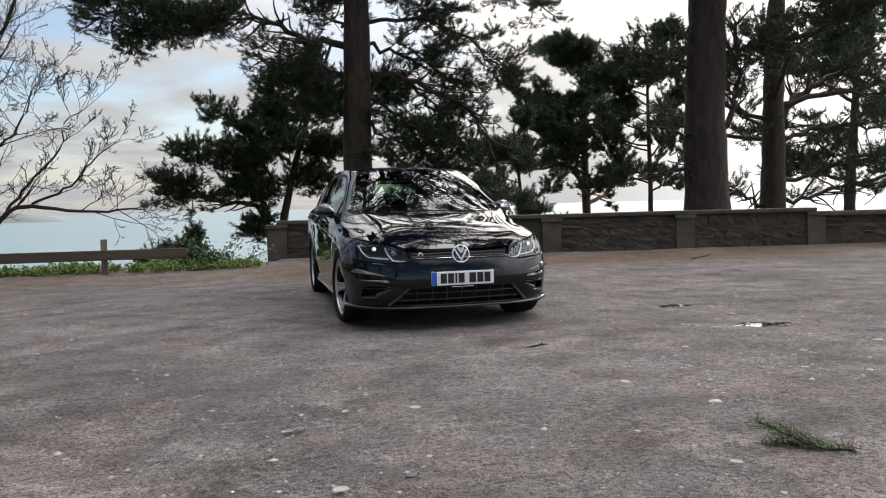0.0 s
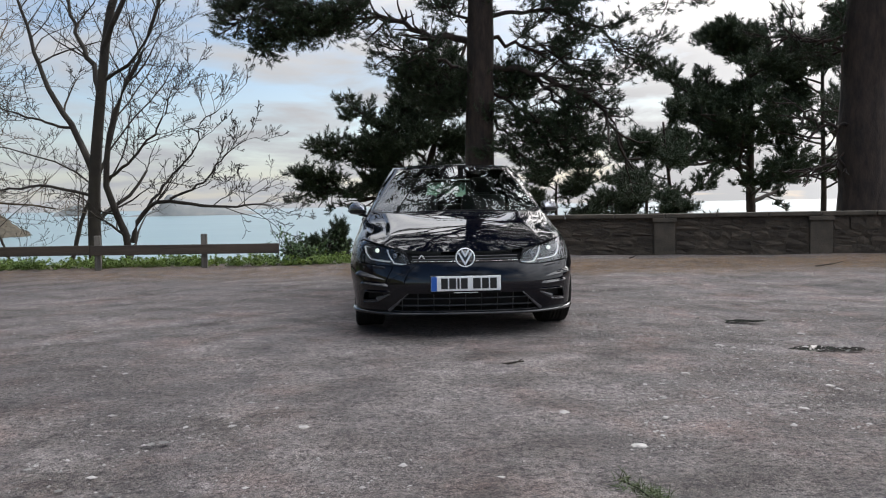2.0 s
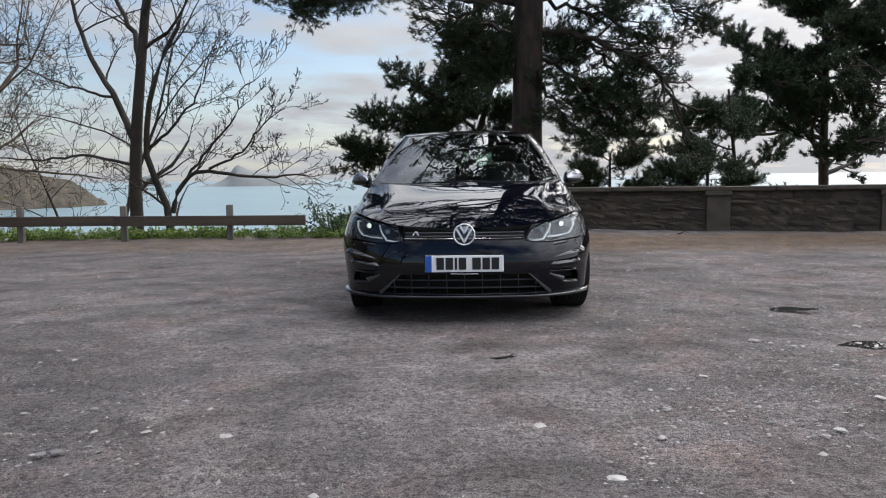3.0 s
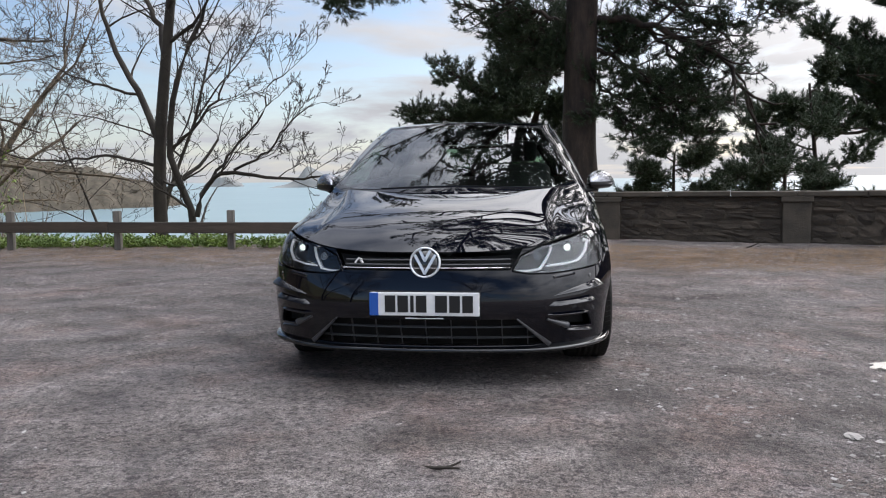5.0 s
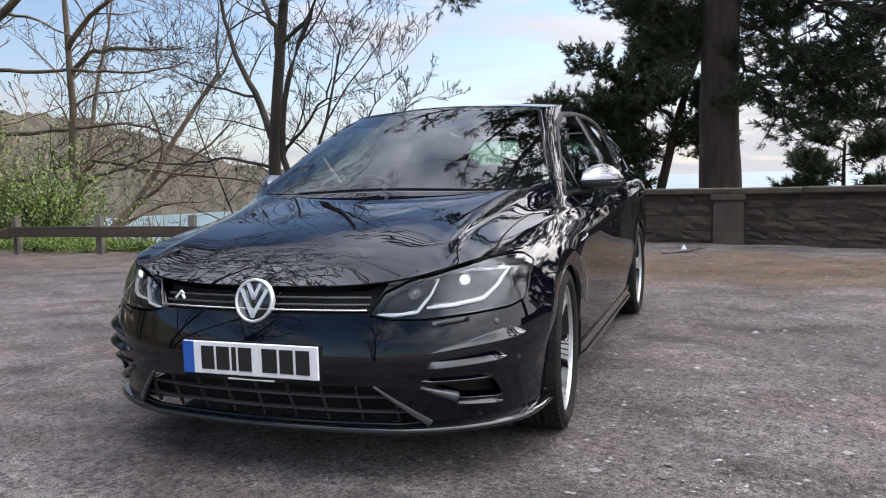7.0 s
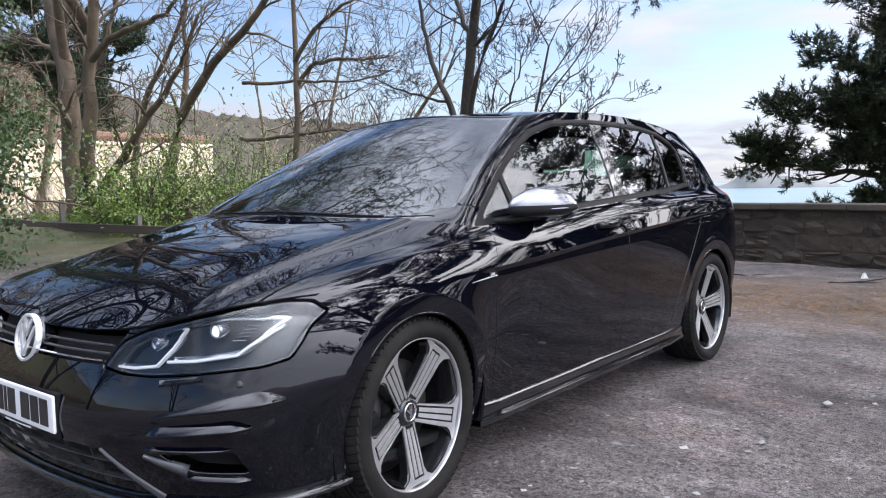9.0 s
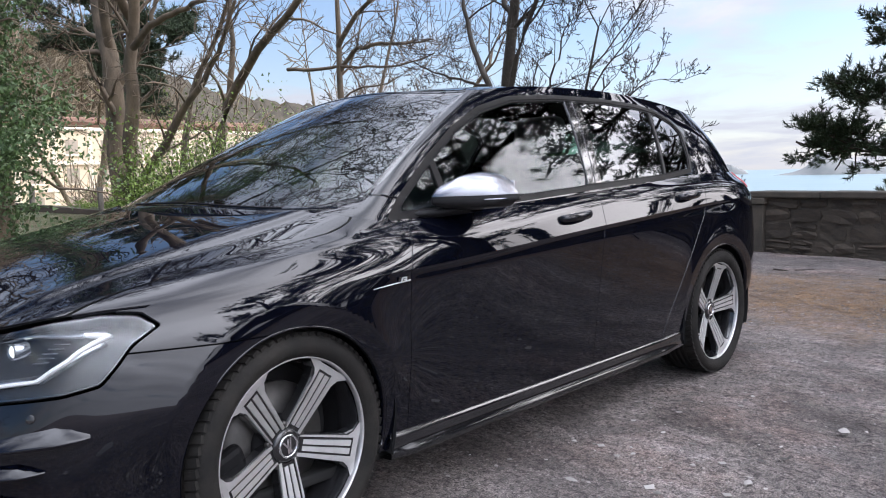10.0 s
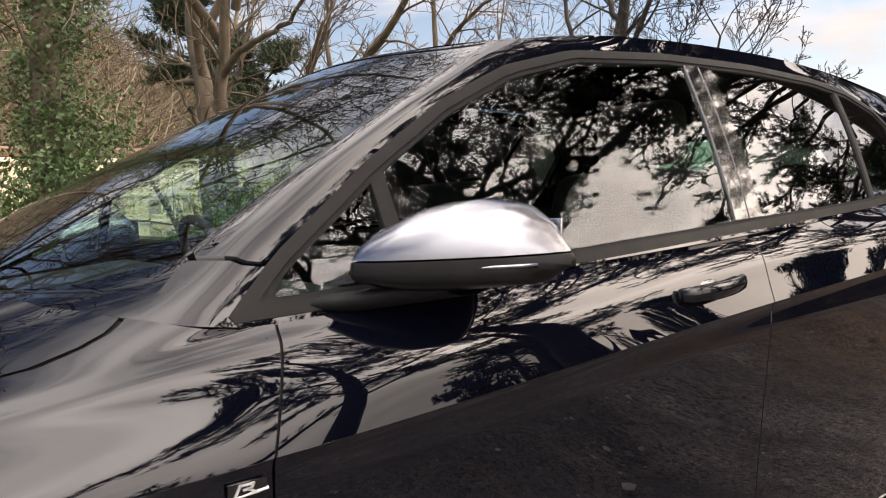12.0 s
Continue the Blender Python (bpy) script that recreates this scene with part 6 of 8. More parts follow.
def build_car():
    car = thing("car", "glossy deep black five-door hatchback parked on the gravel", "car")
    lines = [LINE_SILL, LINE_LOW, LINE_MID, LINE_CREASE, LINE_SHOULDER, LINE_UPPER, LINE_BELT]

    def sharp(c):
        """The crease is crisp at the bonnet's edge and along the doors, and melts away over the front wheel."""
        return np.clip(np.maximum(1 - step(3.0, 3.7, c), step(5.3, 5.95, c)), 0, 1)

    def flare(P):
        """A rounded lip about each wheel opening, from which the wing falls back above."""
        out = 0.0
        for y, r, h, fall in ((WHEEL_F, 0.392, 0.019, 0.085), (WHEEL_R, 0.402, 0.010, 0.05)):
            d = np.hypot(P[..., 1:2] - y, P[..., 2:3] - WHEEL_Z) - r
            rise = np.where(d < 0, h + 0.10 * d, h * np.exp(-np.maximum(d, 0) / fall))
            out = out + rise * step(0.36, 0.54, P[..., 2:3]) * step(0.5, 0.75, P[..., 0:1]) * (d < 0.5)
        return out

    def undercut(S, T, P):
        """The crease along the doors overhangs a shallow hollow."""
        d = (1 - T) * 0.56
        hollow = np.clip(d / 0.012, 0, 1) ** 1.5 * (1 - step(0.012, 0.058, d))
        return -0.0035 * hollow * step(5.6, 6.1, S) * (1 - step(8.9, 9.4, S)) + flare(P)

    low = Skin(lines[:4], 46, fine=0.014, relief=undercut, whole=lines, first=0, crease=sharp, top=0.075)

    def bonnet_relief(S, T, P):
        """A long crease on each side of the bonnet, high on the inner side, that fades at both ends."""
        d = S - (2.35 + 0.25 * T)
        ridge = np.where(d < 0, np.exp(-(d / 0.75) ** 2), np.exp(-(d / 0.22) ** 2))
        wing = S - np.interp(T, (0.1, .31, .45, .55, .85), (3.75, 4.47, 5.0, 5.2, 5.53))
        edge = np.where(wing < 0, np.exp(-(wing / 0.22) ** 2), np.exp(-(wing / 0.5) ** 2)) * step(0.08, 0.25, T) * (1 - step(0.75, 0.95, T)) * (1 - step(5.6, 6.0, S))
        return 0.011 * ridge * np.clip(T * 4, 0, 1) + 0.0025 * edge + flare(P)

    upp = Skin(lines[3:], 36, fine=0.014, relief=bonnet_relief, whole=lines, first=3, crease=sharp)
    gls = Skin([LINE_BELT, LINE_GLASS, LINE_ROOF], 30)
    X, Y, Z, S, T = 0, 1, 2, 6, 7

    # where a point of the nose lies, from its width and height
    nose = low.V[(low.V[:, S] < 4.6)]

    def nose_at(x, z):
        q = nose[np.argsort((nose[:, X] - abs(x)) ** 2 + (nose[:, Z] - z) ** 2)[:6]]
        wt = 1 / ((q[:, X] - abs(x)) ** 2 + (q[:, Z] - z) ** 2 + 1e-6)
        m = (q[:, :6] * wt[:, None]).sum(0) / wt.sum()
        p, n = np.array([x, m[1], z]), m[3:6] * ((1 if x >= 0 else -1), 1, 1)
        return p, n / np.linalg.norm(n)

    def nose_line(a, b, n=12, lift=0.0):
        out = [nose_at(a[0] + (b[0] - a[0]) * i / (n - 1), a[1] + (b[1] - a[1]) * i / (n - 1)) for i in range(n)]
        return np.array([p + m * lift for p, m in out]), np.array([m for p, m in out])

    # ---------- lower body ----------
    P = low.polys
    P, _ = low.cut(P, lambda V: np.where(V[:, X] > 0.5, np.hypot(V[:, Y] - WHEEL_F, V[:, Z] - WHEEL_Z) - 0.334, 1.0))
    P, _ = low.cut(P, lambda V: np.where(V[:, X] > 0.5, np.hypot(V[:, Y] - WHEEL_R, V[:, Z] - WHEEL_Z) - 0.345, 1.0))
    front, rest = low.cut(P, lambda V: WHEEL_F - V[:, Y])
    rear, side = low.cut(rest, lambda V: V[:, Y] - WHEEL_R)
    # headlamp and grille openings
    # (width plus seven tenths of the depth runs evenly round the corner)
    lamp_shape = poly_sdf([(.447, .572), (.536, .559), (.65, .557), (.813, .565), (1.02, .577), (1.10, .592), (1.130, .632), (1.152, .671), (1.198, .708), (1.147, .736), (1.068, .7435), (.948, .7345), (.776, .706), (.616, .676), (.518, .642)])
    lamp_f = lambda V: np.where(V[:, S] < 5, lamp_shape(V[:, X] + 0.7 * V[:, Y], V[:, Z]), 1.0)
    _, front = low.cut(front, lambda V: np.minimum(V[:, T] - 0.987, 4.05 - V[:, S]))
    front, lamp = low.gap(front, lamp_f, 0.008)
    grille_f = lambda V: np.maximum(V[:, X] - (0.402 + 0.55 * (V[:, Z] - 0.578)), 0.578 - V[:, Z])
    front, grille = low.gap(front, grille_f, 0.004)
    lower_f = (lambda g: lambda V: g(V[:, X], V[:, Z]))(poly_sdf([(-.1, .357), (.428, .350), (.50, .287), (.572, .222), (.5, .212), (-.1, .208)]))
    front, mouth = low.cut(front, lower_f)
    intake_f = (lambda g: lambda V: g(V[:, X], V[:, Z]))(poly_sdf([(.605, .350), (.770, .354), (.788, .288), (.680, .299)]))
    front, intake = low.cut(front, intake_f)
    wing_low, bumper = low.gap(front, lambda V: np.where(V[:, X] > 0.4, V[:, Z] - 0.650 + 0.026 * (V[:, Y] - 0.6), -1.0), 0.004)
    fb = part("front_bumper", low.panel(bumper, both=True), C_PAINT, car)

    # doors
    def door_f(V):
        return V[:, Y] - np.interp(V[:, Z], (0.2, 0.6, 0.757, 0.90), (1.292, 1.285, 1.29, 1.335))

    def door_m(V):
        return V[:, Y] - np.interp(V[:, Z], (0.2, 0.5, 0.80, 0.98), (2.325, 2.335, 2.362, 2.398))

    def door_r(V):
        return V[:, Y] - np.interp(V[:, Z], (0.25, 0.38, 0.50, 0.66, 0.82, 1.02), (2.90, 2.965, 3.045, 3.16, 3.27, 3.345))

    fender_low, side = (lambda a, b: (b, a))(*low.gap(side, door_f))
    front_low, back = (lambda a, b: (b, a))(*low.gap(side, door_m))
    rear_low, quarter_low = (lambda a, b: (b, a))(*low.gap(back, door_r))
    sill_f = lambda V: V[:, Z] - 0.262
    front_low, sill_a = low.gap(front_low, sill_f)
    rear_low, sill_b = low.gap(rear_low, sill_f)

    # ---------- upper body ----------
    bonnet, flank = (lambda a, b: (b, a))(*upp.gap(upp.polys, lambda V: V[:, S] - np.interp(V[:, T], (0, .24, .48, .70, .80, .88, .95, 1), (3.40, 3.60, 3.74, 3.95, 4.05, 3.99, 3.85, 3.66)), 0.06))
    flank, tail = upp.cut(flank, lambda V: 9.6 - V[:, S])
    fender_up, doors = (lambda a, b: (b, a))(*upp.gap(flank, door_f))
    front_up, back = (lambda a, b: (b, a))(*upp.gap(doors, door_m))
    rear_up, quarter_up = (lambda a, b: (b, a))(*upp.gap(back, door_r))
    part("bonnet", upp.panel(bonnet, both=True, flange=0), C_PAINT, car)
    tail_low = rear
    part("rear_bumper", low.panel(tail_low, both=True), C_PAINT, car)
    part("tailgate", upp.panel(tail, both=True), C_PAINT, car)

    def joined(name, pieces, side, label=""):
        """Two panels of one part, above and below the crease, as one mesh."""
        a, b = pieces
        n1, n2 = len(a.vertices), len(b.vertices)
        va, vb = np.empty(n1 * 3, np.float32), np.empty(n2 * 3, np.float32)
        a.vertices.foreach_get("co", va)
        b.vertices.foreach_get("co", vb)
        F = [tuple(p.vertices) for p in a.polygons] + [tuple(i + n1 for i in p.vertices) for p in b.polygons]
        na = [tuple(c.vector) for c in a.corner_normals] + [tuple(c.vector) for c in b.corner_normals]
        out = bpy.data.meshes.new(name)
        out.from_pydata(np.concatenate([va, vb]).reshape(-1, 3).tolist(), [], F)
        out.polygons.foreach_set("use_smooth", np.ones(len(out.polygons), dtype=bool))
        out.normals_split_custom_set(na)
        return out

    for s in (1, -1):
        part("front_wing", joined("front_wing", (low.panel(fender_low + wing_low, side=s), upp.panel(fender_up, side=s)), s), C_PAINT, car)
        part("rear_wing", joined("rear_wing", (low.panel(quarter_low, side=s), upp.panel(quarter_up, side=s)), s), C_PAINT, car)
        fd = part("front_door", joined("front_door", (low.panel(front_low, side=s), upp.panel(front_up, side=s)), s), C_PAINT, car)
        rd = part("rear_door", joined("rear_door", (low.panel(rear_low, side=s), upp.panel(rear_up, side=s)), s), C_PAINT, car)
        part("sill", low.panel(sill_a + sill_b, side=s), C_PAINT, car)
        for door, y, z in ((fd, 2.165, 0.868), (rd, 3.10, 0.915)):
            x = 0.872
            bm = bmesh.new()
            bmesh.ops.create_uvsphere(bm, u_segments=20, v_segments=10, radius=1, matrix=Matrix.Translation((s * (x - 0.006), y + 0.012, z - 0.006)) @ Matrix.Rotation(0.06, 4, "X") @ Matrix.Diagonal((0.012, 0.075, 0.030, 1)))
            smoothed(part("handle_cup", bm, C_GLOSS, door))
            bm = bmesh.new()
            n = 14
            ringv = []
            for i in range(n):
                u = i / (n - 1)
                yy = y - 0.085 + 0.195 * u
                bow = math.sin(u * math.pi) ** 0.5
                cx, hz = x + 0.010 + 0.026 * bow, 0.0135 + 0.003 * bow
                cz = z + 0.006 + (u - 0.5) * 0.012
                ringv.append([bm.verts.new((s * (cx + 0.009 * math.cos(k * math.tau / 8)), yy, cz + hz * math.sin(k * math.tau / 8))) for k in range(8)])
            for a, b in zip(ringv[:-1], ringv[1:]):
                for k in range(8):
                    bm.faces.new((a[k], a[(k + 1) % 8], b[(k + 1) % 8], b[k]))
            bm.faces.new(ringv[0])
            bm.faces.new(ringv[-1][::-1])
            bmesh.ops.recalc_face_normals(bm, faces=bm.faces[:])
            smoothed(part("door_handle", bm, C_PAINT, door))

    # near-black sheet behind the shut lines, standing in for the shade in the gaps
    shell_low, _ = low.cut(P, lambda V: -np.minimum(np.minimum(lower_f(V), intake_f(V)), np.minimum(grille_f(V), lamp_f(V))) * -1 - 0.01)
    part("shut_line_shade", low.panel(shell_low, offset=-0.022, flange=0, both=True), C_VOID, car)
    part("shut_line_shade", upp.panel(upp.polys, offset=-0.005, flange=0, both=True), C_VOID, car)

    # ---------- glasshouse ----------
    Wp = [(1.272, .905), (1.36, .985), (1.535, 1.108), (1.72, 1.217), (1.90, 1.295), (2.10, 1.345), (2.40, 1.366), (2.75, 1.370), (3.05, 1.360), (3.24, 1.338), (3.38, 1.292), (3.445, 1.235), (3.405, 1.09), (3.36, 1.026), (3.0, .999), (2.43, .972), (1.87, .940), (1.5, .916)]
    win = poly_sdf(Wp)
    win_f = lambda V: np.where((V[:, S] > 3.7) & (V[:, S] < 10.4), win(V[:, Y], V[:, Z]), 1.0)
    screen_f = lambda V: np.maximum(V[:, S] - np.maximum(3.80 - 0.30 * np.clip(V[:, T] - 0.1, 0, 1), 3.55), np.maximum(0.05 + 0.035 * step(2.6, 3.4, V[:, S]) - V[:, T], V[:, T] - 0.985))

    def press(axis, inside, terms, slopes, reach, hold=0.0):
        """Presses the panes of one opening on to a plain, slightly bowed sheet, as glass is made."""
        V = gls.V
        A = terms(V[inside < 0])
        k = np.linalg.lstsq(A, V[inside < 0][:, axis], rcond=None)[0]
        w = 1 - step(0.0, reach, inside)
        if hold:
            w = w * step(0.0, hold, V[:, T])
        V[:, axis] = V[:, axis] * (1 - w) + (terms(V) @ k) * w
        nn = np.zeros((len(V), 3))
        for i in range(3):
            nn[:, i] = 1.0 if i == axis else -(slopes(V, i) @ k)
        nn /= np.linalg.norm(nn, axis=1, keepdims=True)
        nn *= np.sign((nn * V[:, 3:6]).sum(1, keepdims=True))
        V[:, 3:6] = V[:, 3:6] * (1 - w)[:, None] + nn * w[:, None]

    one = lambda V: np.ones(len(V))
    nil = lambda V: np.zeros(len(V))
    press(X, win_f(gls.V), lambda V: np.stack([one(V), V[:, Y], V[:, Z], V[:, Y] ** 2, V[:, Z] ** 2, V[:, Y] * V[:, Z]], 1),
          lambda V, i: np.stack([nil(V), one(V) * (i == Y), one(V) * (i == Z), 2 * V[:, Y] * (i == Y), 2 * V[:, Z] * (i == Z), (V[:, Z] if i == Y else V[:, Y] if i == Z else nil(V))], 1), 0.05)
    press(Z, np.where(gls.V[:, S] < 3.95, screen_f(gls.V), 1.0), lambda V: np.stack([one(V), V[:, Y], V[:, Y] ** 2, V[:, X] ** 2, V[:, X] ** 2 * V[:, Y]], 1),
          lambda V, i: np.stack([nil(V), one(V) * (i == Y), 2 * V[:, Y] * (i == Y), 2 * V[:, X] * (i == X), 2 * V[:, X] * V[:, Y] * (i == X) + V[:, X] ** 2 * (i == Y)], 1), 0.12, 0.05)
    frame_g, opening = gls.cut(gls.polys, win_f)
    trim, inner = gls.cut(opening, lambda V: win_f(V) + 0.017)
    seal, panes = gls.cut(inner, lambda V: win_f(V) + 0.024)

    def band(polys, line, half):
        """The strip of polygons within half of a leaning upright line, and the rest."""
        back, fore = gls.cut(polys, lambda V: V[:, Y] - line(V) - half)
        mid, fore = gls.cut(fore, lambda V: V[:, Y] - line(V) + half)
        return back + fore, mid

    panes, bar = band(panes, lambda V: 1.545 + 0.03 * (V[:, Z] - 1.0), 0.013)
    panes, pillar = band(panes, lambda V: 2.402 + 0.32 * (V[:, Z] - 1.0), 0.050)
    panes, divider = band(panes, lambda V: 3.045 + 0.42 * (V[:, Z] - 1.02), 0.010)
    rear_panes, front_panes = gls.cut(panes, lambda V: V[:, Y] - (2.402 + 0.32 * (V[:, Z] - 1.0)))
    sail, front_panes = gls.cut(front_panes, lambda V: 1.545 + 0.03 * (V[:, Z] - 1.0) - V[:, Y])
    quarter, rear_panes = gls.cut(rear_panes, lambda V: V[:, Y] - (3.045 + 0.42 * (V[:, Z] - 1.02)))
    frame_g, screen = gls.cut(frame_g, screen_f)
    backlight_f = lambda V: np.maximum(10.45 - V[:, S], np.abs(V[:, T] - 0.52) - 0.36)
    frame_g, backlight = gls.cut(frame_g, backlight_f)
    cowl, frame_g = gls.cut(frame_g, lambda V: np.minimum(np.minimum(3.3 - V[:, S], 0.046 - V[:, T]), V[:, T] - 0.026))
    ws_edge, ws = gls.cut(screen, lambda V: np.maximum(0.25 * (V[:, S] - np.maximum(3.80 - 0.30 * np.clip(V[:, T] - 0.1, 0, 1), 3.55)), np.abs(V[:, T] - 0.506) - 0.477) + 0.030)
    upper_g, lower_g = gls.gap(frame_g, lambda V: np.where(V[:, S] < 5.6, V[:, Z] - (0.977 - 0.5 * (V[:, X] - 0.765)), 1.0), 0.004)
    for s in (1, -1):
        part("pillar_frame", gls.panel(upper_g, side=s, flange=0.016), C_PAINT, car)
        part("pillar_foot", gls.panel(lower_g, side=s, flange=0.016), C_PAINT, car)
        part("window_trim", gls.panel(trim, side=s, offset=0.002, flange=0.02), C_WTRIM, car)
        part("window_seal", gls.panel(seal, side=s, offset=-0.002, flange=0.012), C_DARK, car)
        part("window_bar", gls.panel(bar, side=s, offset=0.001, flange=0.016), C_WTRIM, car)
        for k in (0, 1):
            half = gls.gap(pillar, lambda V: V[:, Y] - (2.402 + 0.32 * (V[:, Z] - 1.0)), 0.006)[k]
            part("door_pillar", gls.panel(half, side=s, offset=0.001, flange=0.012), C_GLOSS, car)
        part("window_bar", gls.panel(divider, side=s, offset=0.001, flange=0.016), C_WTRIM, car)
        for name, pane, m in (("front_side_window", front_panes, C_SIDE), ("corner_window", sail, C_SIDE), ("rear_side_window", rear_panes, C_TINT), ("quarter_window", quarter, C_TINT)):
            ob = part(name, gls.panel(pane, side=s, offset=-0.005, flange=0), m, car)
            ob.visible_shadow = False
    w = part("windscreen", gls.panel(ws, both=True, offset=-0.002, flange=0), C_GLASS, car, "clear windscreen with black border")
    w.visible_shadow = False
    part("screen_border", gls.panel(ws_edge, both=True, offset=-0.002, flange=0), C_GLOSS, car)
    part("cowl_panel", gls.panel(cowl, both=True, offset=-0.003, flange=0.004), C_GLOSS, car)
    w = part("rear_window", gls.panel(backlight, both=True, offset=-0.004, flange=0), C_BACKGLASS, car)
    w.visible_shadow = False

    # roof
    nv, nu = 60, 26
    ro = np.array(LINE_ROOF)
    edge_k = np.arange(13)
    side_p = spline(edge_k, ro, np.linspace(3.55, 10.25, nv))
    v = np.linspace(0, 1, nv)
    spine_y = np.interp(v, (0, 1), (1.90, 3.96))
    spine_z = spline((1.90, 2.2, 2.6, 3.1, 3.6, 3.96), np.array([[1.386], [1.418], [1.434], [1.429], [1.390], [1.325]]), spine_y)[:, 0]
    u = np.linspace(-1, 1, 2 * nu - 1)
    ua = np.abs(u)[None, :]
    RX = u[None, :] * side_p[:, 0:1]
    RY = spine_y[:, None] + (side_p[:, 1:2] - spine_y[:, None]) * ua ** 2
    RZ = spine_z[:, None] + (side_p[:, 2:3] - spine_z[:, None]) * ua ** 2.6
    idx = np.arange(nv * (2 * nu - 1)).reshape(nv, -1)
    F = np.stack([idx[:-1, :-1], idx[:-1, 1:], idx[1:, 1:], idx[1:, :-1]], -1).reshape(-1, 4)
    part("roof", mesh_of("roof", np.stack([RX, RY, RZ], -1).reshape(-1, 3), F, C_PAINT, True), C_PAINT, car)
    bm = box_bm(-0.47, 0.47, 3.80, 4.01, 1.318, 1.341, 0.010)
    for q in bm.verts:
        q.co.y -= abs(q.co.x) ** 2 * 0.35
        q.co.z -= (q.co.y - 3.8) * 0.12 + abs(q.co.x) ** 2 * 0.06 - 0.03
    part("roof_spoiler", bm, C_PAINT, car)

    # ---------- headlamps ----------
    for s in (1, -1):
        shell = low.panel(lamp, offset=-0.075, flange=0, side=s)
        h = part("headlamp", shell, C_LAMPIN, car, "lit headlamp with angular white light guides behind a clear lens")
        bezel, _ = low.cut(lamp, lambda V: lamp_f(V) + 0.008)
        part("lamp_bezel", low.panel(bezel, offset=-0.006, flange=0.07, side=s), C_GLOSS, h)
        lens = part("lamp_lens", low.panel(lamp, offset=0.0, flange=0, side=s), C_LENS, h)
        lens.visible_shadow = False
        for path in (((.420, .582), (.48, .580), (.552, .588), (.588, .640), (.606, .688), (.570, .692)), ((.580, .600), (.66, .603), (.745, .616), (.786, .660), (.803, .712), (.770, .722))):
            pts, nrm = [], []
            for a, b in zip(path[:-1], path[1:]):
                for k in range(6):
                    p, m = nose_at(a[0] + (b[0] - a[0]) * k / 6, a[1] + (b[1] - a[1]) * k / 6)
                    pts.append((p - m * 0.040) * (s, 1, 1))
                    nrm.append(m * (s, 1, 1))
            V, Fc = strip(pts, nrm, 0.0042, 0.005)
            part("light_guide", mesh_of("light_guide", V, Fc, C_DRL), C_DRL, h, "white day running light")
        for path, half in ((((.425, .588), (.50, .586), (.550, .594), (.588, .645), (.604, .680)), .008), (((.592, .606), (.67, .609), (.748, .622), (.792, .665), (.810, .706)), .011), (((.560, .694), (.66, .708), (.74, .722), (.80, .730)), .007)):
            pts, nrm = [], []
            for a, b in zip(path[:-1], path[1:]):
                for k in range(6):
                    p, m = nose_at(a[0] + (b[0] - a[0]) * k / 6, a[1] + (b[1] - a[1]) * k / 6)
                    pts.append((p - m * 0.050) * (s, 1, 1))
                    nrm.append(m * (s, 1, 1))
            V, Fc = strip(pts, nrm, half, 0.003)
            smoothed(part("reflector_band", mesh_of("reflector_band", V, Fc, C_REFL), C_REFL, h))
        for cx, cz, r, m in ((.690, .682, .016, C_LAMP), (.535, .648, .014, C_REFL)):
            p, n = nose_at(cx, cz)
            fwd = Vector((0.15, -1, 0)).normalized()
            q = Vector((p - n * 0.040) * (s, 1, 1))
            rot = Vector((fwd.x * s, fwd.y, 0)).to_track_quat("X", "Z").to_matrix().to_4x4()
            V, Fc = lathe([(-0.02, r * 1.5), (0.012, r * 1.35), (0.014, r * 1.12), (0.0, r * 1.05)], 20)
            me = mesh_of("lamp_housing", V, Fc, C_REFL, True)
            me.transform(Matrix.Translation(q) @ rot)
            part("lamp_housing", me, C_REFL, h)
            V, Fc = lathe([(0.0, r), (0.010, r * 0.8), (0.014, r * 0.4), (0.015, 0.0)], 20)
            me = mesh_of("projector", V, Fc, m, True)
            me.transform(Matrix.Translation(q) @ rot)
            part("projector", me, m, h)
        for k in range(5):
            a, b = nose_at(.725 + 0.004 * k, .655 + 0.011 * k), nose_at(.752 + 0.004 * k, .657 + 0.011 * k)
            V, Fc = strip(np.array([(a[0] - a[1] * 0.045) * (s, 1, 1), (b[0] - b[1] * 0.045) * (s, 1, 1)]), np.array([a[1] * (s, 1, 1), b[1] * (s, 1, 1)]), 0.002, 0.004)
            part("reflector_fin", mesh_of("reflector_fin", V, Fc, C_REFL), C_REFL, h)

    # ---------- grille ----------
    # a near-black back sheet stands for the shade behind the slats
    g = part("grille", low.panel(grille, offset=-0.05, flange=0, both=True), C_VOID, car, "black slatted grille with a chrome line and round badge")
    for z, half, proud, m in ((.630, .004, .0, C_SLAT), (.608, .004, .0, C_SLAT), (.5865, .0035, .006, C_CHROME)):
        p, n = nose_line((-0.40, z), (0.40, z), 40, -0.014 if m is C_SLAT else -0.002)
        V, Fc = strip(p, n, half, 0.005 + proud)
        part("chrome_strip" if m is C_CHROME else "grille_slat", mesh_of("slat", V, Fc, m), m, g)
    p, n = nose_at(0, .613)
    badge_m = Matrix.Translation((0, 0.040, .613)) @ Matrix.Rotation(radians(-90), 4, "Z") @ Matrix.Rotation(radians(-12), 4, "Y")
    V, Fc = lathe([(-0.05, .070), (0.0, .070), (0.012, .064), (0.013, 0.0)], 48)
    me = mesh_of("badge_disc", V, Fc, C_GLOSS, True)
    me.transform(badge_m)
    part("badge_disc", me, C_GLOSS, g)
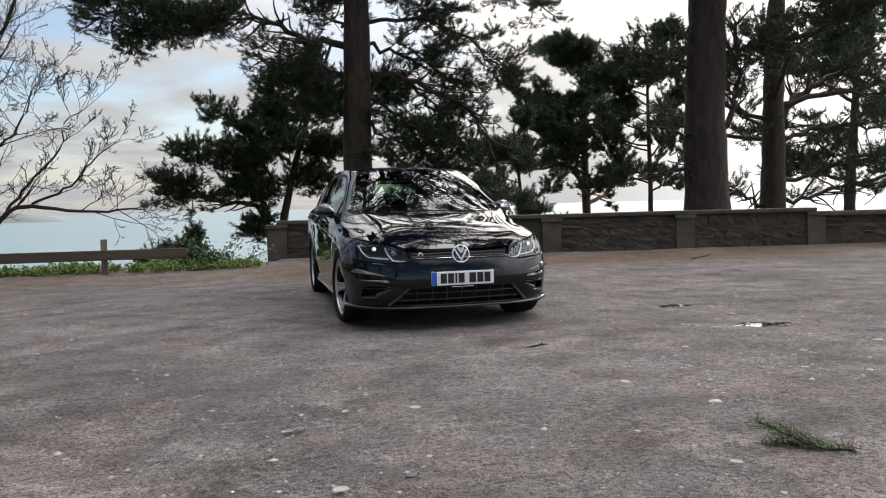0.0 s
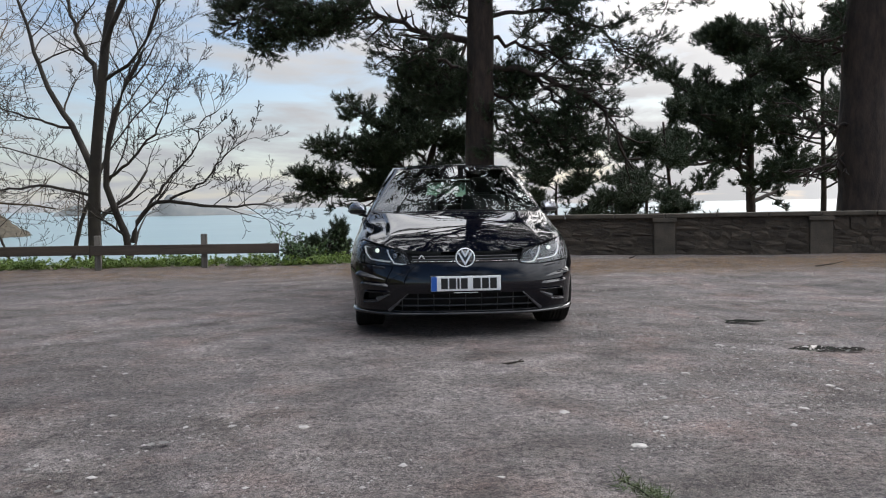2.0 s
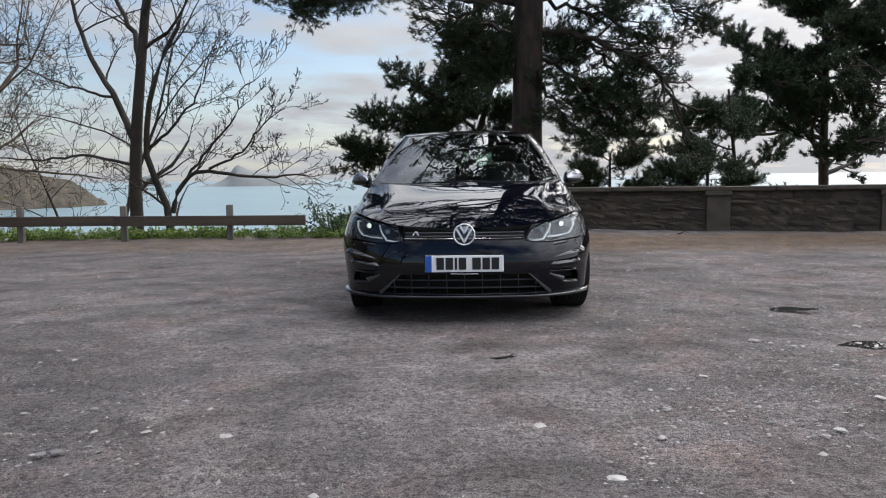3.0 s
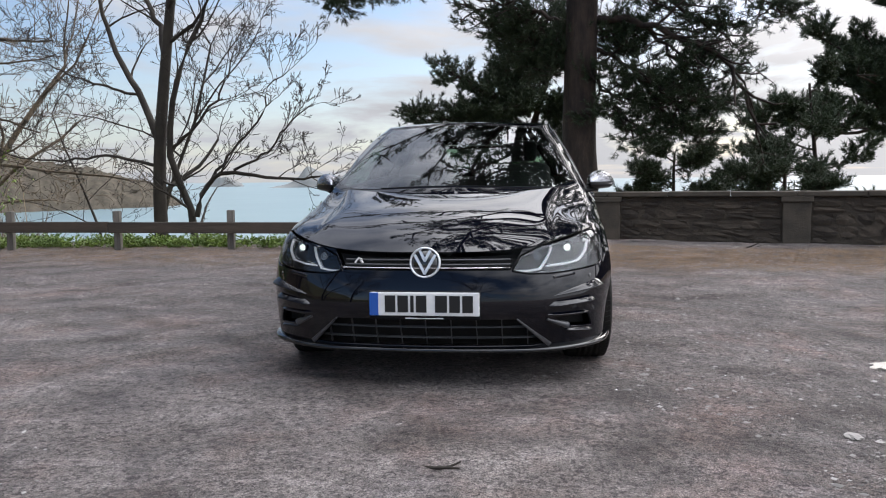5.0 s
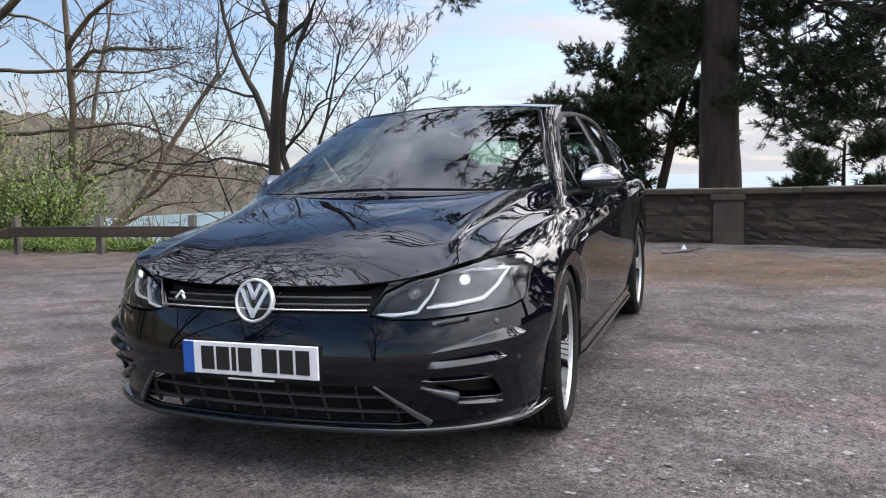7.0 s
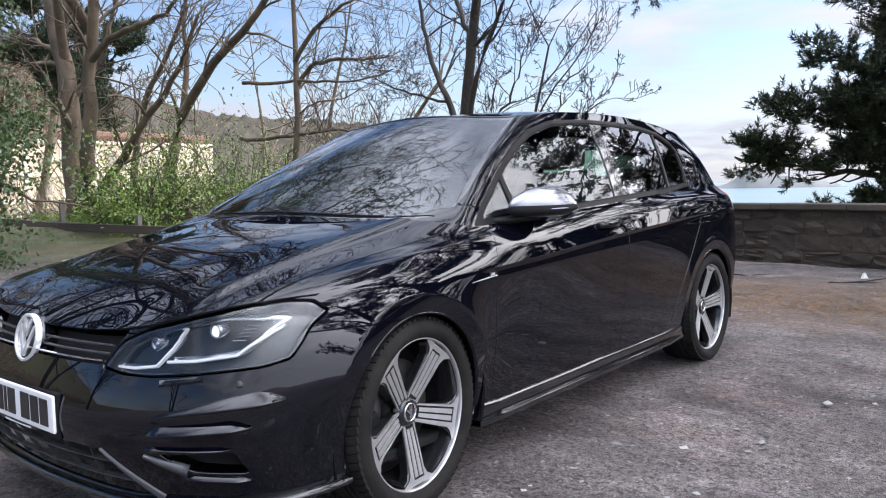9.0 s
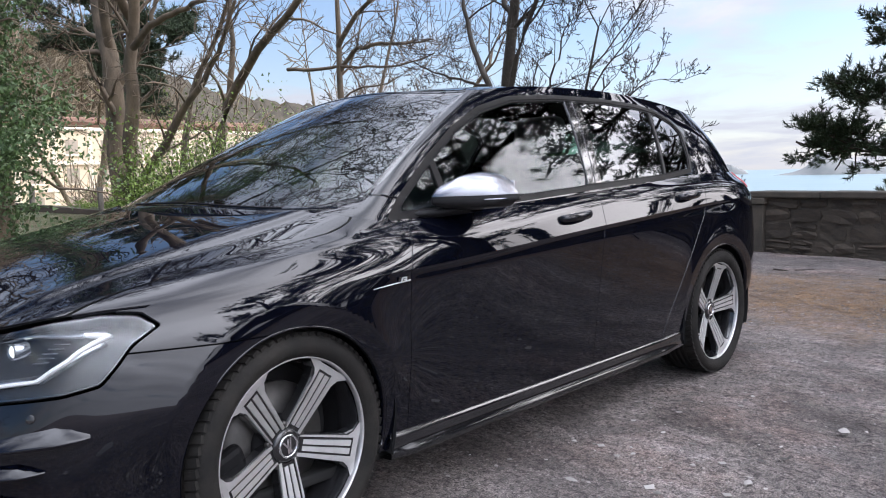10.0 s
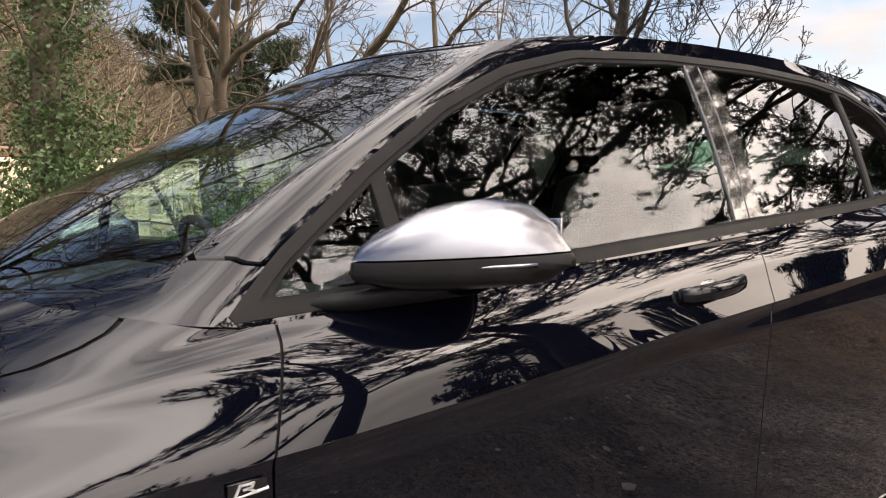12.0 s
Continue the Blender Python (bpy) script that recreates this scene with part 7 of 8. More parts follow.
    V, Fc = lathe([(0.0, .0745), (0.016, .0735), (0.019, .069), (0.016, .064), (0.008, .0635)], 64)
    me = mesh_of("badge_ring", V, Fc, C_EMBLEM, True)
    me.transform(badge_m)
    part("badge_ring", me, C_CHROME, g, "round chrome badge")
    bm = bmesh.new()
    wide = ((-.048, .034), (0, -.052), (.048, .034))
    narrow = ((-.024, .054), (0, .008), (.024, .054))
    for line in (wide, narrow):
        for (x0, z0), (x1, z1) in zip(line[:-1], line[1:]):
            d = Vector((x1 - x0, z1 - z0))
            m = badge_m @ Matrix.Translation((0.015, (x0 + x1) / 2, (z0 + z1) / 2)) @ Matrix.Rotation(-math.atan2(d.x, d.y), 4, "X")
            bmesh.ops.create_cube(bm, size=1, matrix=m @ Matrix.Diagonal((0.006, 0.0125, d.length + 0.006, 1)))
    part("badge_emblem", bm, C_EMBLEM, g)
    bm = bmesh.new()
    for a, b in (((-.345, .612), (-.328, .634)), ((-.328, .634), (-.312, .626)), ((-.318, .622), (-.306, .612))):
        q0, q1 = nose_at(*a), nose_at(*b)
        d = Vector(q1[0] - q0[0])
        m = Matrix.Translation((Vector(q0[0]) + Vector(q1[0])) / 2 + Vector((0, -0.004, 0))) @ d.to_track_quat("X", "Z").to_matrix().to_4x4()
        bmesh.ops.create_cube(bm, size=1, matrix=m @ Matrix.Diagonal((d.length + 0.004, 0.007, 0.007, 1)))
    part("grille_emblem", bm, C_EMBLEM, g)

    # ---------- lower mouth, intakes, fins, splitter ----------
    # the mouth is closed by a near-black sheet in place of shaded depth
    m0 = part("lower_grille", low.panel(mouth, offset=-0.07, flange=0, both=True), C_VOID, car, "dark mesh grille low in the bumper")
    for z, x in ((.306, .472), (.251, .530)):
        p, n = nose_line((-x, z), (x, z), 40, -0.016)
        V, Fc = strip(p, n, .0028, 0.008)
        part("grille_bar", mesh_of("grille_bar", V, Fc, C_SLAT), C_SLAT, m0)
    for k in range(-4, 5):
        x = k * 0.121
        p, n = nose_line((x, .352 if abs(k) < 4 else .29), (x, .212), 8, -0.020)
        V, Fc = strip(p, n, .0022, 0.008)
        part("grille_upright", mesh_of("grille_upright", V, Fc, C_SLAT), C_SLAT, m0)
    # the frame of the mouth, a wall between skin and mesh
    for s in (1, -1):
        p, n = nose_line((s * .430, .352), (s * .580, .216), 14, 0.0)
        V, Fc = strip(p, n, np.linspace(.003, .013, 14), 0.008)
        part("mouth_blade", mesh_of("mouth_blade", V, Fc, C_SATIN), C_SATIN, fb, "satin edge blade of the lower grille")
        # near-black sheet set back, for the shade inside the intake
        part("side_intake", low.panel(intake, offset=-0.05, flange=0, side=s), C_VOID, fb)
        for a, b, h0, h1, proud in (((.600, .452), (.842, .485), .006, .036, .030), ((.580, .405), (.800, .420), .020, .024, .026), ((.572, .366), (.765, .364), .008, .009, .016), ((.655, .285), (.785, .270), .009, .010, .014)):
            p, n = nose_line((s * a[0], a[1]), (s * b[0], b[1]), 16, 0.0)
            hw = np.linspace(h0, h1, 16) * np.minimum(1, np.minimum(np.arange(16) + 0.4, 15.4 - np.arange(16)) / 2.0)
            V, Fc = shelf(p, n, hw, proud * hw / hw.max())
            smoothed(part("bumper_fin", mesh_of("bumper_fin", V, Fc, C_PAINT), C_PAINT, fb))
        p, n = nose_line((s * .568, .346), (s * .668, .302), 8, -0.002)
        V, Fc = strip(p, n, np.linspace(.005, .017, 8), 0.012)
        smoothed(part("intake_wedge", mesh_of("intake_wedge", V, Fc, C_SATIN), C_SATIN, fb))
    for s in (1, -1):
        p, n = nose_line((s * .60, .540), (s * .70, .552), 8, 0.0)
        V, Fc = strip(p, n, 0.010, 0.0022, 0.002)
        smoothed(part("washer_cover", mesh_of("washer_cover", V, Fc, C_PAINT), C_PAINT, fb))
        q, n = nose_at(s * .775, .535)
        V, Fc = lathe([(-0.004, .0095), (0.0015, .0095), (0.002, .008), (0.002, 0.0)], 20)
        me = mesh_of("parking_sensor", V, Fc, C_GLOSS, True)
        me.transform(Matrix.Translation(q) @ Vector(n).to_track_quat("X", "Z").to_matrix().to_4x4())
        part("parking_sensor", me, C_GLOSS, fb)
    # splitter: a blade round the foot of the bumper
    q = low.V[(low.V[:, T] < 1e-6) & (low.V[:, Y] < 0.56)]
    q = q[np.argsort(q[:, S])]
    pts = np.concatenate([q[::-1, :3] * (-1, 1, 1), q[1:, :3]])
    d = np.gradient(pts, axis=0)
    outw = np.stack([d[:, 1], -d[:, 0], 0 * d[:, 0]], -1)
    outw /= np.linalg.norm(outw, axis=1, keepdims=True)
    k = len(pts)
    rings = np.stack([pts - outw * 0.02 + (0, 0, 0.012), pts + outw * 0.016 + (0, 0, 0.010), pts + outw * 0.030 + (0, 0, 0.0), pts + outw * 0.024 + (0, 0, -0.012), pts - outw * 0.03 + (0, 0, -0.016)], 1)
    idx = np.arange(k * 5).reshape(k, 5)
    F = np.stack([idx[:-1, :-1], idx[:-1, 1:], idx[1:, 1:], idx[1:, :-1]], -1).reshape(-1, 4)
    part("splitter", mesh_of("splitter", rings.reshape(-1, 3), F, C_GLOSS, True), C_GLOSS, car, "glossy black front splitter lip")

    # side skirts
    for s in (1, -1):
        n = 40
        yy = np.linspace(1.215, 3.135, n)
        prof = ((-.03, .268), (.004, .262), (.014, .246), (.008, .226), (.020, .206), (.026, .194), (.018, .182), (-.06, .178))
        V = []
        for y in yy:
            end = min(1.0, (3.135 - y) / 0.25 + 0.15, (y - 1.215) / 0.12 + 0.3)
            for px, pz in prof:
                V.append((s * (0.852 + px * (end if px > 0 else 1)), y, pz + 0.006 * (y - 1.2)))
        idx = np.arange(n * len(prof)).reshape(n, -1)
        F = np.stack([idx[:-1, :-1], idx[1:, :-1], idx[1:, 1:], idx[:-1, 1:]], -1).reshape(-1, 4)
        part("side_skirt", mesh_of("side_skirt", V, F, C_GLOSS, True), C_GLOSS, car, "glossy black side skirt")

    # underbody and wheel housings, near-black so that their shade is in the colour
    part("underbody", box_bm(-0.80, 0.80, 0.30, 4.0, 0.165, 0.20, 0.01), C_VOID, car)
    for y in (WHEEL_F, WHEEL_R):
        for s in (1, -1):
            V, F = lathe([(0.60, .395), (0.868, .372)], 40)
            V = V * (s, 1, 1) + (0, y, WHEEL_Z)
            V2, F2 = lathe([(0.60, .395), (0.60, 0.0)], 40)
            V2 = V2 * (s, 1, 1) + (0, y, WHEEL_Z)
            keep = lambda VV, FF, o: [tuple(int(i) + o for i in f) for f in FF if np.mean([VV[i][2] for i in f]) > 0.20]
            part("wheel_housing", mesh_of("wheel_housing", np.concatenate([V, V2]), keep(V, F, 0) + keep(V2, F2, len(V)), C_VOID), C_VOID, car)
    # arch lips
    for y, r in ((WHEEL_F, .334), (WHEEL_R, .345)):
        a = np.linspace(radians(-14), radians(194), 60)
        src = low.V
        pts, nrm = [], []
        for t in a:
            yy, zz = y + r * math.cos(t), WHEEL_Z + r * math.sin(t)
            c = src[src[:, X] > 0.5]
            q = c[np.argmin((c[:, Y] - yy) ** 2 + (c[:, Z] - zz) ** 2)]
            pts.append((q[0], yy, zz))
            nrm.append((1, 0, 0))
        pts = np.array(pts)
        pts[:, 0] = np.convolve(np.pad(pts[:, 0], 4, mode="edge"), np.ones(9) / 9, mode="valid")
        for s in (1, -1):
            V, Fc = strip(pts * (s, 1, 1), np.array(nrm) * (s, 1, 1), 0.004, 0.001, 0.02)
            smoothed(part("arch_lip", mesh_of("arch_lip", V, Fc, C_PAINT), C_PAINT, car))

    # wheels
    meshes = build_wheel()
    for y, x in ((WHEEL_F, 0.772), (WHEEL_R, 0.765)):
        for s in (1, -1):
            barrel = next(q for q in meshes if q[0] == "rim_barrel")
            wh = new("wheel", barrel[1])
            wh.parent = car
            tagged(wh, "black alloy wheel with five machined twin spokes")
            wh.location = (s * x, y, WHEEL_Z)
            turn = {(1, WHEEL_F): 20, (1, WHEEL_R): 43, (-1, WHEEL_F): 8, (-1, WHEEL_R): 60}[(s, y)]
            wh.rotation_euler = (radians(turn), 0, (0 if s > 0 else math.pi) + (radians(4.3) if y == WHEEL_F else 0))
            for name, me, label in meshes:
                if name != "rim_barrel":
                    ob = new(name, me)
                    ob.parent = wh
                    if label:
                        tagged(ob, label)

    # number plate, its characters kept as plain bars
    pl = part("number_plate", box_bm(-0.26, 0.26, -0.022, -0.012, 0.370, 0.481, 0.004), C_PLATE, car, "white front number plate with a blue end band")
    part("plate_holder", box_bm(-0.265, 0.265, -0.012, 0.02, 0.350, 0.487, 0.006), C_DARK, car)
    part("blue_band", box_bm(-0.2585, -0.2165, -0.0245, -0.021, 0.3715, 0.4795), C_BLUE, pl)
    x = -0.185
    for wd in (0.05, 0.05, 0.016, 0.05, 0.0, 0.056, 0.05, 0.05):
        if wd == 0:
            x += 0.03
            continue
        part("plate_bar", box_bm(x, x + wd, -0.0245, -0.021, 0.387, 0.466), C_INK, pl)
        x += wd + 0.0105
    part("plate_bar", box_bm(-0.09, 0.09, -0.014, -0.0135, 0.3545, 0.3605), C_PLATE, car)

    # ---------- mirrors ----------
    for s in (1, -1):
        n, m = 30, 28
        V = []
        for i in range(n):
            u = i / (n - 1)
            x = 0.828 + 0.183 * u
            y_front, y_back = 1.425 + 0.20 * u ** 1.6, 1.668
            top = float(np.interp(u, (0, .1, .3, .5, .7, .85, 1), (1.004, 1.028, 1.046, 1.050, 1.040, 1.018, .987)))
            bot = float(np.interp(u, (0, .3, .8, 1), (.935, .926, .936, .962)))
            tight = math.sqrt(max(0.0, 1 - max(0.0, (u - 0.80) / 0.205) ** 2)) * math.sqrt(max(0.35, 1 - 0.65 * max(0.0, (0.08 - u) / 0.08) ** 2))
            cy, cz = (y_front + y_back) / 2 + 0.02, 0.957
            for k in range(m):
                a = k * math.tau / m
                yy, zz = math.cos(a), math.sin(a)
                ry = cy - y_front if yy < 0 else y_back - cy
                rz = top - cz if zz > 0 else cz - bot
                ey = 0.95 if yy < 0 else 0.45
                V.append((s * x, cy + ry * tight * math.copysign(abs(yy) ** ey, yy), cz + rz * (0.25 + 0.75 * tight) * math.copysign(abs(zz) ** 0.85, zz)))
        idx = np.arange(n * m).reshape(n, m)
        nx = np.roll(idx, -1, 1)
        F = np.stack([idx[:-1], nx[:-1], nx[1:], idx[1:]], -1).reshape(-1, 4).tolist()
        F = [tuple(q) for q in F] + [tuple(idx[0].tolist()), tuple(idx[-1].tolist()[::-1])]
        bm = bmesh.new()
        vs = [bm.verts.new(v) for v in V]
        for q in F:
            bm.faces.new([vs[i] for i in q])
        bmesh.ops.recalc_face_normals(bm, faces=bm.faces[:])
        low_bm = bm.copy()
        bmesh.ops.bisect_plane(bm, geom=bm.verts[:] + bm.edges[:] + bm.faces[:], plane_co=(s * 0.92, 1.53, 0.976), plane_no=(s * 0.02, -0.03, 1), clear_inner=True)
        bmesh.ops.bisect_plane(low_bm, geom=low_bm.verts[:] + low_bm.edges[:] + low_bm.faces[:], plane_co=(s * 0.92, 1.53, 0.9735), plane_no=(s * 0.02, -0.03, 1), clear_outer=True)
        base = part("door_mirror", low_bm, C_TRIM, car, "door mirror with a satin silver cap on a black foot")
        smoothed(base)
        smoothed(part("mirror_cap", bm, C_SILVER, base, "satin silver mirror cap"))
        pts = np.array([(s * (0.835 + 0.165 * i / 13), 1.425 + 0.20 * ((0.02 + 0.165 * i / 13) / 0.196) ** 1.6 + 0.002, 0.959 + 0.004 * i / 13) for i in range(14)])
        V, Fc = strip(pts, np.array([(s * 0.7, -0.7, 0)] * 14), 0.003, 0.004, 0.02)
        smoothed(part("indicator_strip", mesh_of("indicator_strip", V, Fc, C_SILVER), C_SILVER, base))
        part("mirror_glass", box_bm(min(s * .845, s * .985), max(s * .845, s * .985), 1.669, 1.672, 0.945, 1.02, 0.001), C_CHROME, base)
        bm = bmesh.new()
        foot = ((0.79, 1.42, 0.918, 0.050, 0.012), (0.825, 1.46, 0.920, 0.050, 0.014), (0.86, 1.52, 0.928, 0.050, 0.016), (0.90, 1.58, 0.936, 0.045, 0.016))
        rg = []
        for fx, fy, fz, ry, rz in foot:
            rg.append([bm.verts.new((s * fx, fy + ry * math.cos(k * math.tau / 10), fz + rz * math.sin(k * math.tau / 10))) for k in range(10)])
        for a, b in zip(rg[:-1], rg[1:]):
            for k in range(10):
                bm.faces.new((a[k], a[(k + 1) % 10], b[(k + 1) % 10], b[k]))
        bmesh.ops.recalc_face_normals(bm, faces=bm.faces[:])
        smoothed(part("mirror_foot", bm, C_DARK, base))

    # wing strip with its small emblem
    for s in (1, -1):
        pts = np.array([(s * (0.8915 + 0.002 * i / 9), 1.135 + 0.145 * i / 9, 0.720 + 0.012 * i / 9) for i in range(10)])
        V, Fc = strip(pts, np.array([(s, 0, 0.1)] * 10), np.linspace(.0008, .002, 10), 0.003)
        emblem = part("wing_emblem", box_bm(min(s * .8925, s * .8955), max(s * .8925, s * .8955), 1.232, 1.278, 0.7275, 0.7455, 0.001), C_GLOSS, car)
        bm = bmesh.new()
        for (y0, z0), (y1, z1) in (((1.240, 0.731), (1.246, 0.742)), ((1.246, 0.742), (1.262, 0.742)), ((1.262, 0.742), (1.259, 0.737)), ((1.250, 0.7365), (1.259, 0.737)), ((1.256, 0.736), (1.266, 0.731))):
            d = Vector((0, y1 - y0, z1 - z0))
            m = Matrix.Translation((s * 0.8965, (y0 + y1) / 2, (z0 + z1) / 2)) @ d.to_track_quat("Y", "X").to_matrix().to_4x4()
            bmesh.ops.create_cube(bm, size=1, matrix=m @ Matrix.Diagonal((0.0022, d.length + 0.002, 0.0026, 1)))
        part("emblem_field", bm, C_EMBLEM, emblem)
        part("wing_strip", mesh_of("wing_strip", V, Fc, C_EMBLEM), C_EMBLEM, car, "slim chrome strip on the wing")
    # wipers
    for x0, x1 in ((-0.42, 0.02), (0.04, 0.52)):
        pts, nrm = [], []
        for i in range(14):
            x = x0 + (x1 - x0) * i / 13
            c = gls.V[(gls.V[:, S] < 4) & (gls.V[:, T] < 0.3)]
            tz = 0.050 + 0.004 * (x - x0) / (x1 - x0)
            q = c[np.argmin((c[:, X] - abs(x)) ** 2 + 4 * (c[:, T] - tz) ** 2)]
            nn = q[3:6] * (1 if x >= 0 else -1, 1, 1)
            pts.append(q[:3] * (1 if x >= 0 else -1, 1, 1) + nn * 0.001)
            nrm.append(nn)
        V, Fc = strip(np.array(pts), np.array(nrm), 0.0025, 0.003)
        part("wiper", mesh_of("wiper", V, Fc, C_DARK), C_DARK, car)
    # tail lamps
    for s in (1, -1):
        tl, _ = upp.cut(tail + quarter_up, lambda V: np.minimum(np.minimum(V[:, Y] - 3.90, V[:, X] - 0.42), np.minimum(V[:, T] - 0.18, 0.92 - V[:, T])))
        part("tail_lamp", upp.panel(tl, offset=0.006, flange=0.012, side=s), C_RED, car, "red tail lamp")

    # ---------- cabin ----------
    part("cabin_floor", box_bm(-0.70, 0.70, 1.0, 3.9, 0.24, 0.30, 0.01), C_DASH, car)
    bm = box_bm(-0.68, 0.68, 1.02, 1.62, 0.72, 0.93, 0.06, 4)
    for q in bm.verts:
        q.co.z -= 0.02 * (q.co.x / 0.68) ** 2 + (0.05 if q.co.y < 1.2 else 0)
    smoothed(part("dashboard", bm, C_DASH, car))
    for x in (-0.36, 0.36):
        seat = part("seat", box_bm(x - 0.24, x + 0.24, 1.95, 2.45, 0.42, 0.58, 0.06, 4), C_SEAT, car)
        smoothed(seat)
        bm = box_bm(x - 0.235, x + 0.235, -0.07, 0.07, 0.0, 0.62, 0.06, 4)
        bmesh.ops.transform(bm, matrix=Matrix.Translation((0, 2.42, 0.52)) @ Matrix.Rotation(radians(-18), 4, "X"), verts=bm.verts[:])
        smoothed(part("seat_back", bm, C_SEAT, seat))
        bm = box_bm(x - 0.13, x + 0.13, 2.60, 2.71, 1.13, 1.30, 0.045, 4)
        smoothed(part("headrest", bm, C_SEAT, seat))
    bench = part("rear_bench", box_bm(-0.64, 0.64, 2.95, 3.35, 0.42, 0.58, 0.06, 4), C_SEAT, car)
    smoothed(bench)
    bm = box_bm(-0.64, 0.64, 3.38, 3.52, 0.55, 1.02, 0.05, 4)
    smoothed(part("bench_back", bm, C_SEAT, bench))
    for x in (-0.42, 0.0, 0.42):
        smoothed(part("headrest", box_bm(x - 0.11, x + 0.11, 3.43, 3.52, 1.03, 1.14, 0.03, 3), C_SEAT, bench))
    part("parcel_shelf", box_bm(-0.62, 0.62, 3.54, 3.98, 0.94, 0.96), C_DASH, car)
    V, F = lathe([(0.014 * math.cos(t), 0.18 + 0.014 * math.sin(t)) for t in np.linspace(0, math.tau, 11)], 32)
    me = mesh_of("steering_wheel", V, F, C_DASH, True)
    me.transform(Matrix.Translation((-0.36, 1.74, 0.86)) @ Matrix.Rotation(radians(90), 4, "Z") @ Matrix.Rotation(radians(-25), 4, "Y"))
    part("steering_wheel", me, C_DASH, car)
    part("rear_view_mirror", box_bm(-0.12, 0.12, 1.80, 1.83, 1.27, 1.33, 0.012), C_DARK, car)


build_car()


# ---- loose things on the ground ----
def gravel_material():
    """Chippings from dark grey to chalky white, each of its own shade."""
    m = bpy.data.materials.new("loose_chippings")
    m.use_nodes = True
    nt = m.node_tree
    N, L = nt.nodes.new, nt.links.new
    p = nt.nodes["Principled BSDF"]
    geo, ramp = N("ShaderNodeNewGeometry"), N("ShaderNodeValToRGB")
    for at, c in ((0.0, (0.045, 0.04, 0.037)), (0.70, (0.21, 0.19, 0.18)), (0.97, (0.26, 0.24, 0.225)), (1.0, (0.40, 0.375, 0.355))):
        e = ramp.color_ramp.elements[0] if at == 0 else ramp.color_ramp.elements[1] if at == 1.0 else ramp.color_ramp.elements.new(at)
        e.position, e.color = at, (*c, 1)
    L(geo.outputs["Random Per Island"], ramp.inputs[0])
    L(ramp.outputs[0], p.inputs["Base Color"])
    p.inputs["Roughness"].default_value = 0.8
    return m


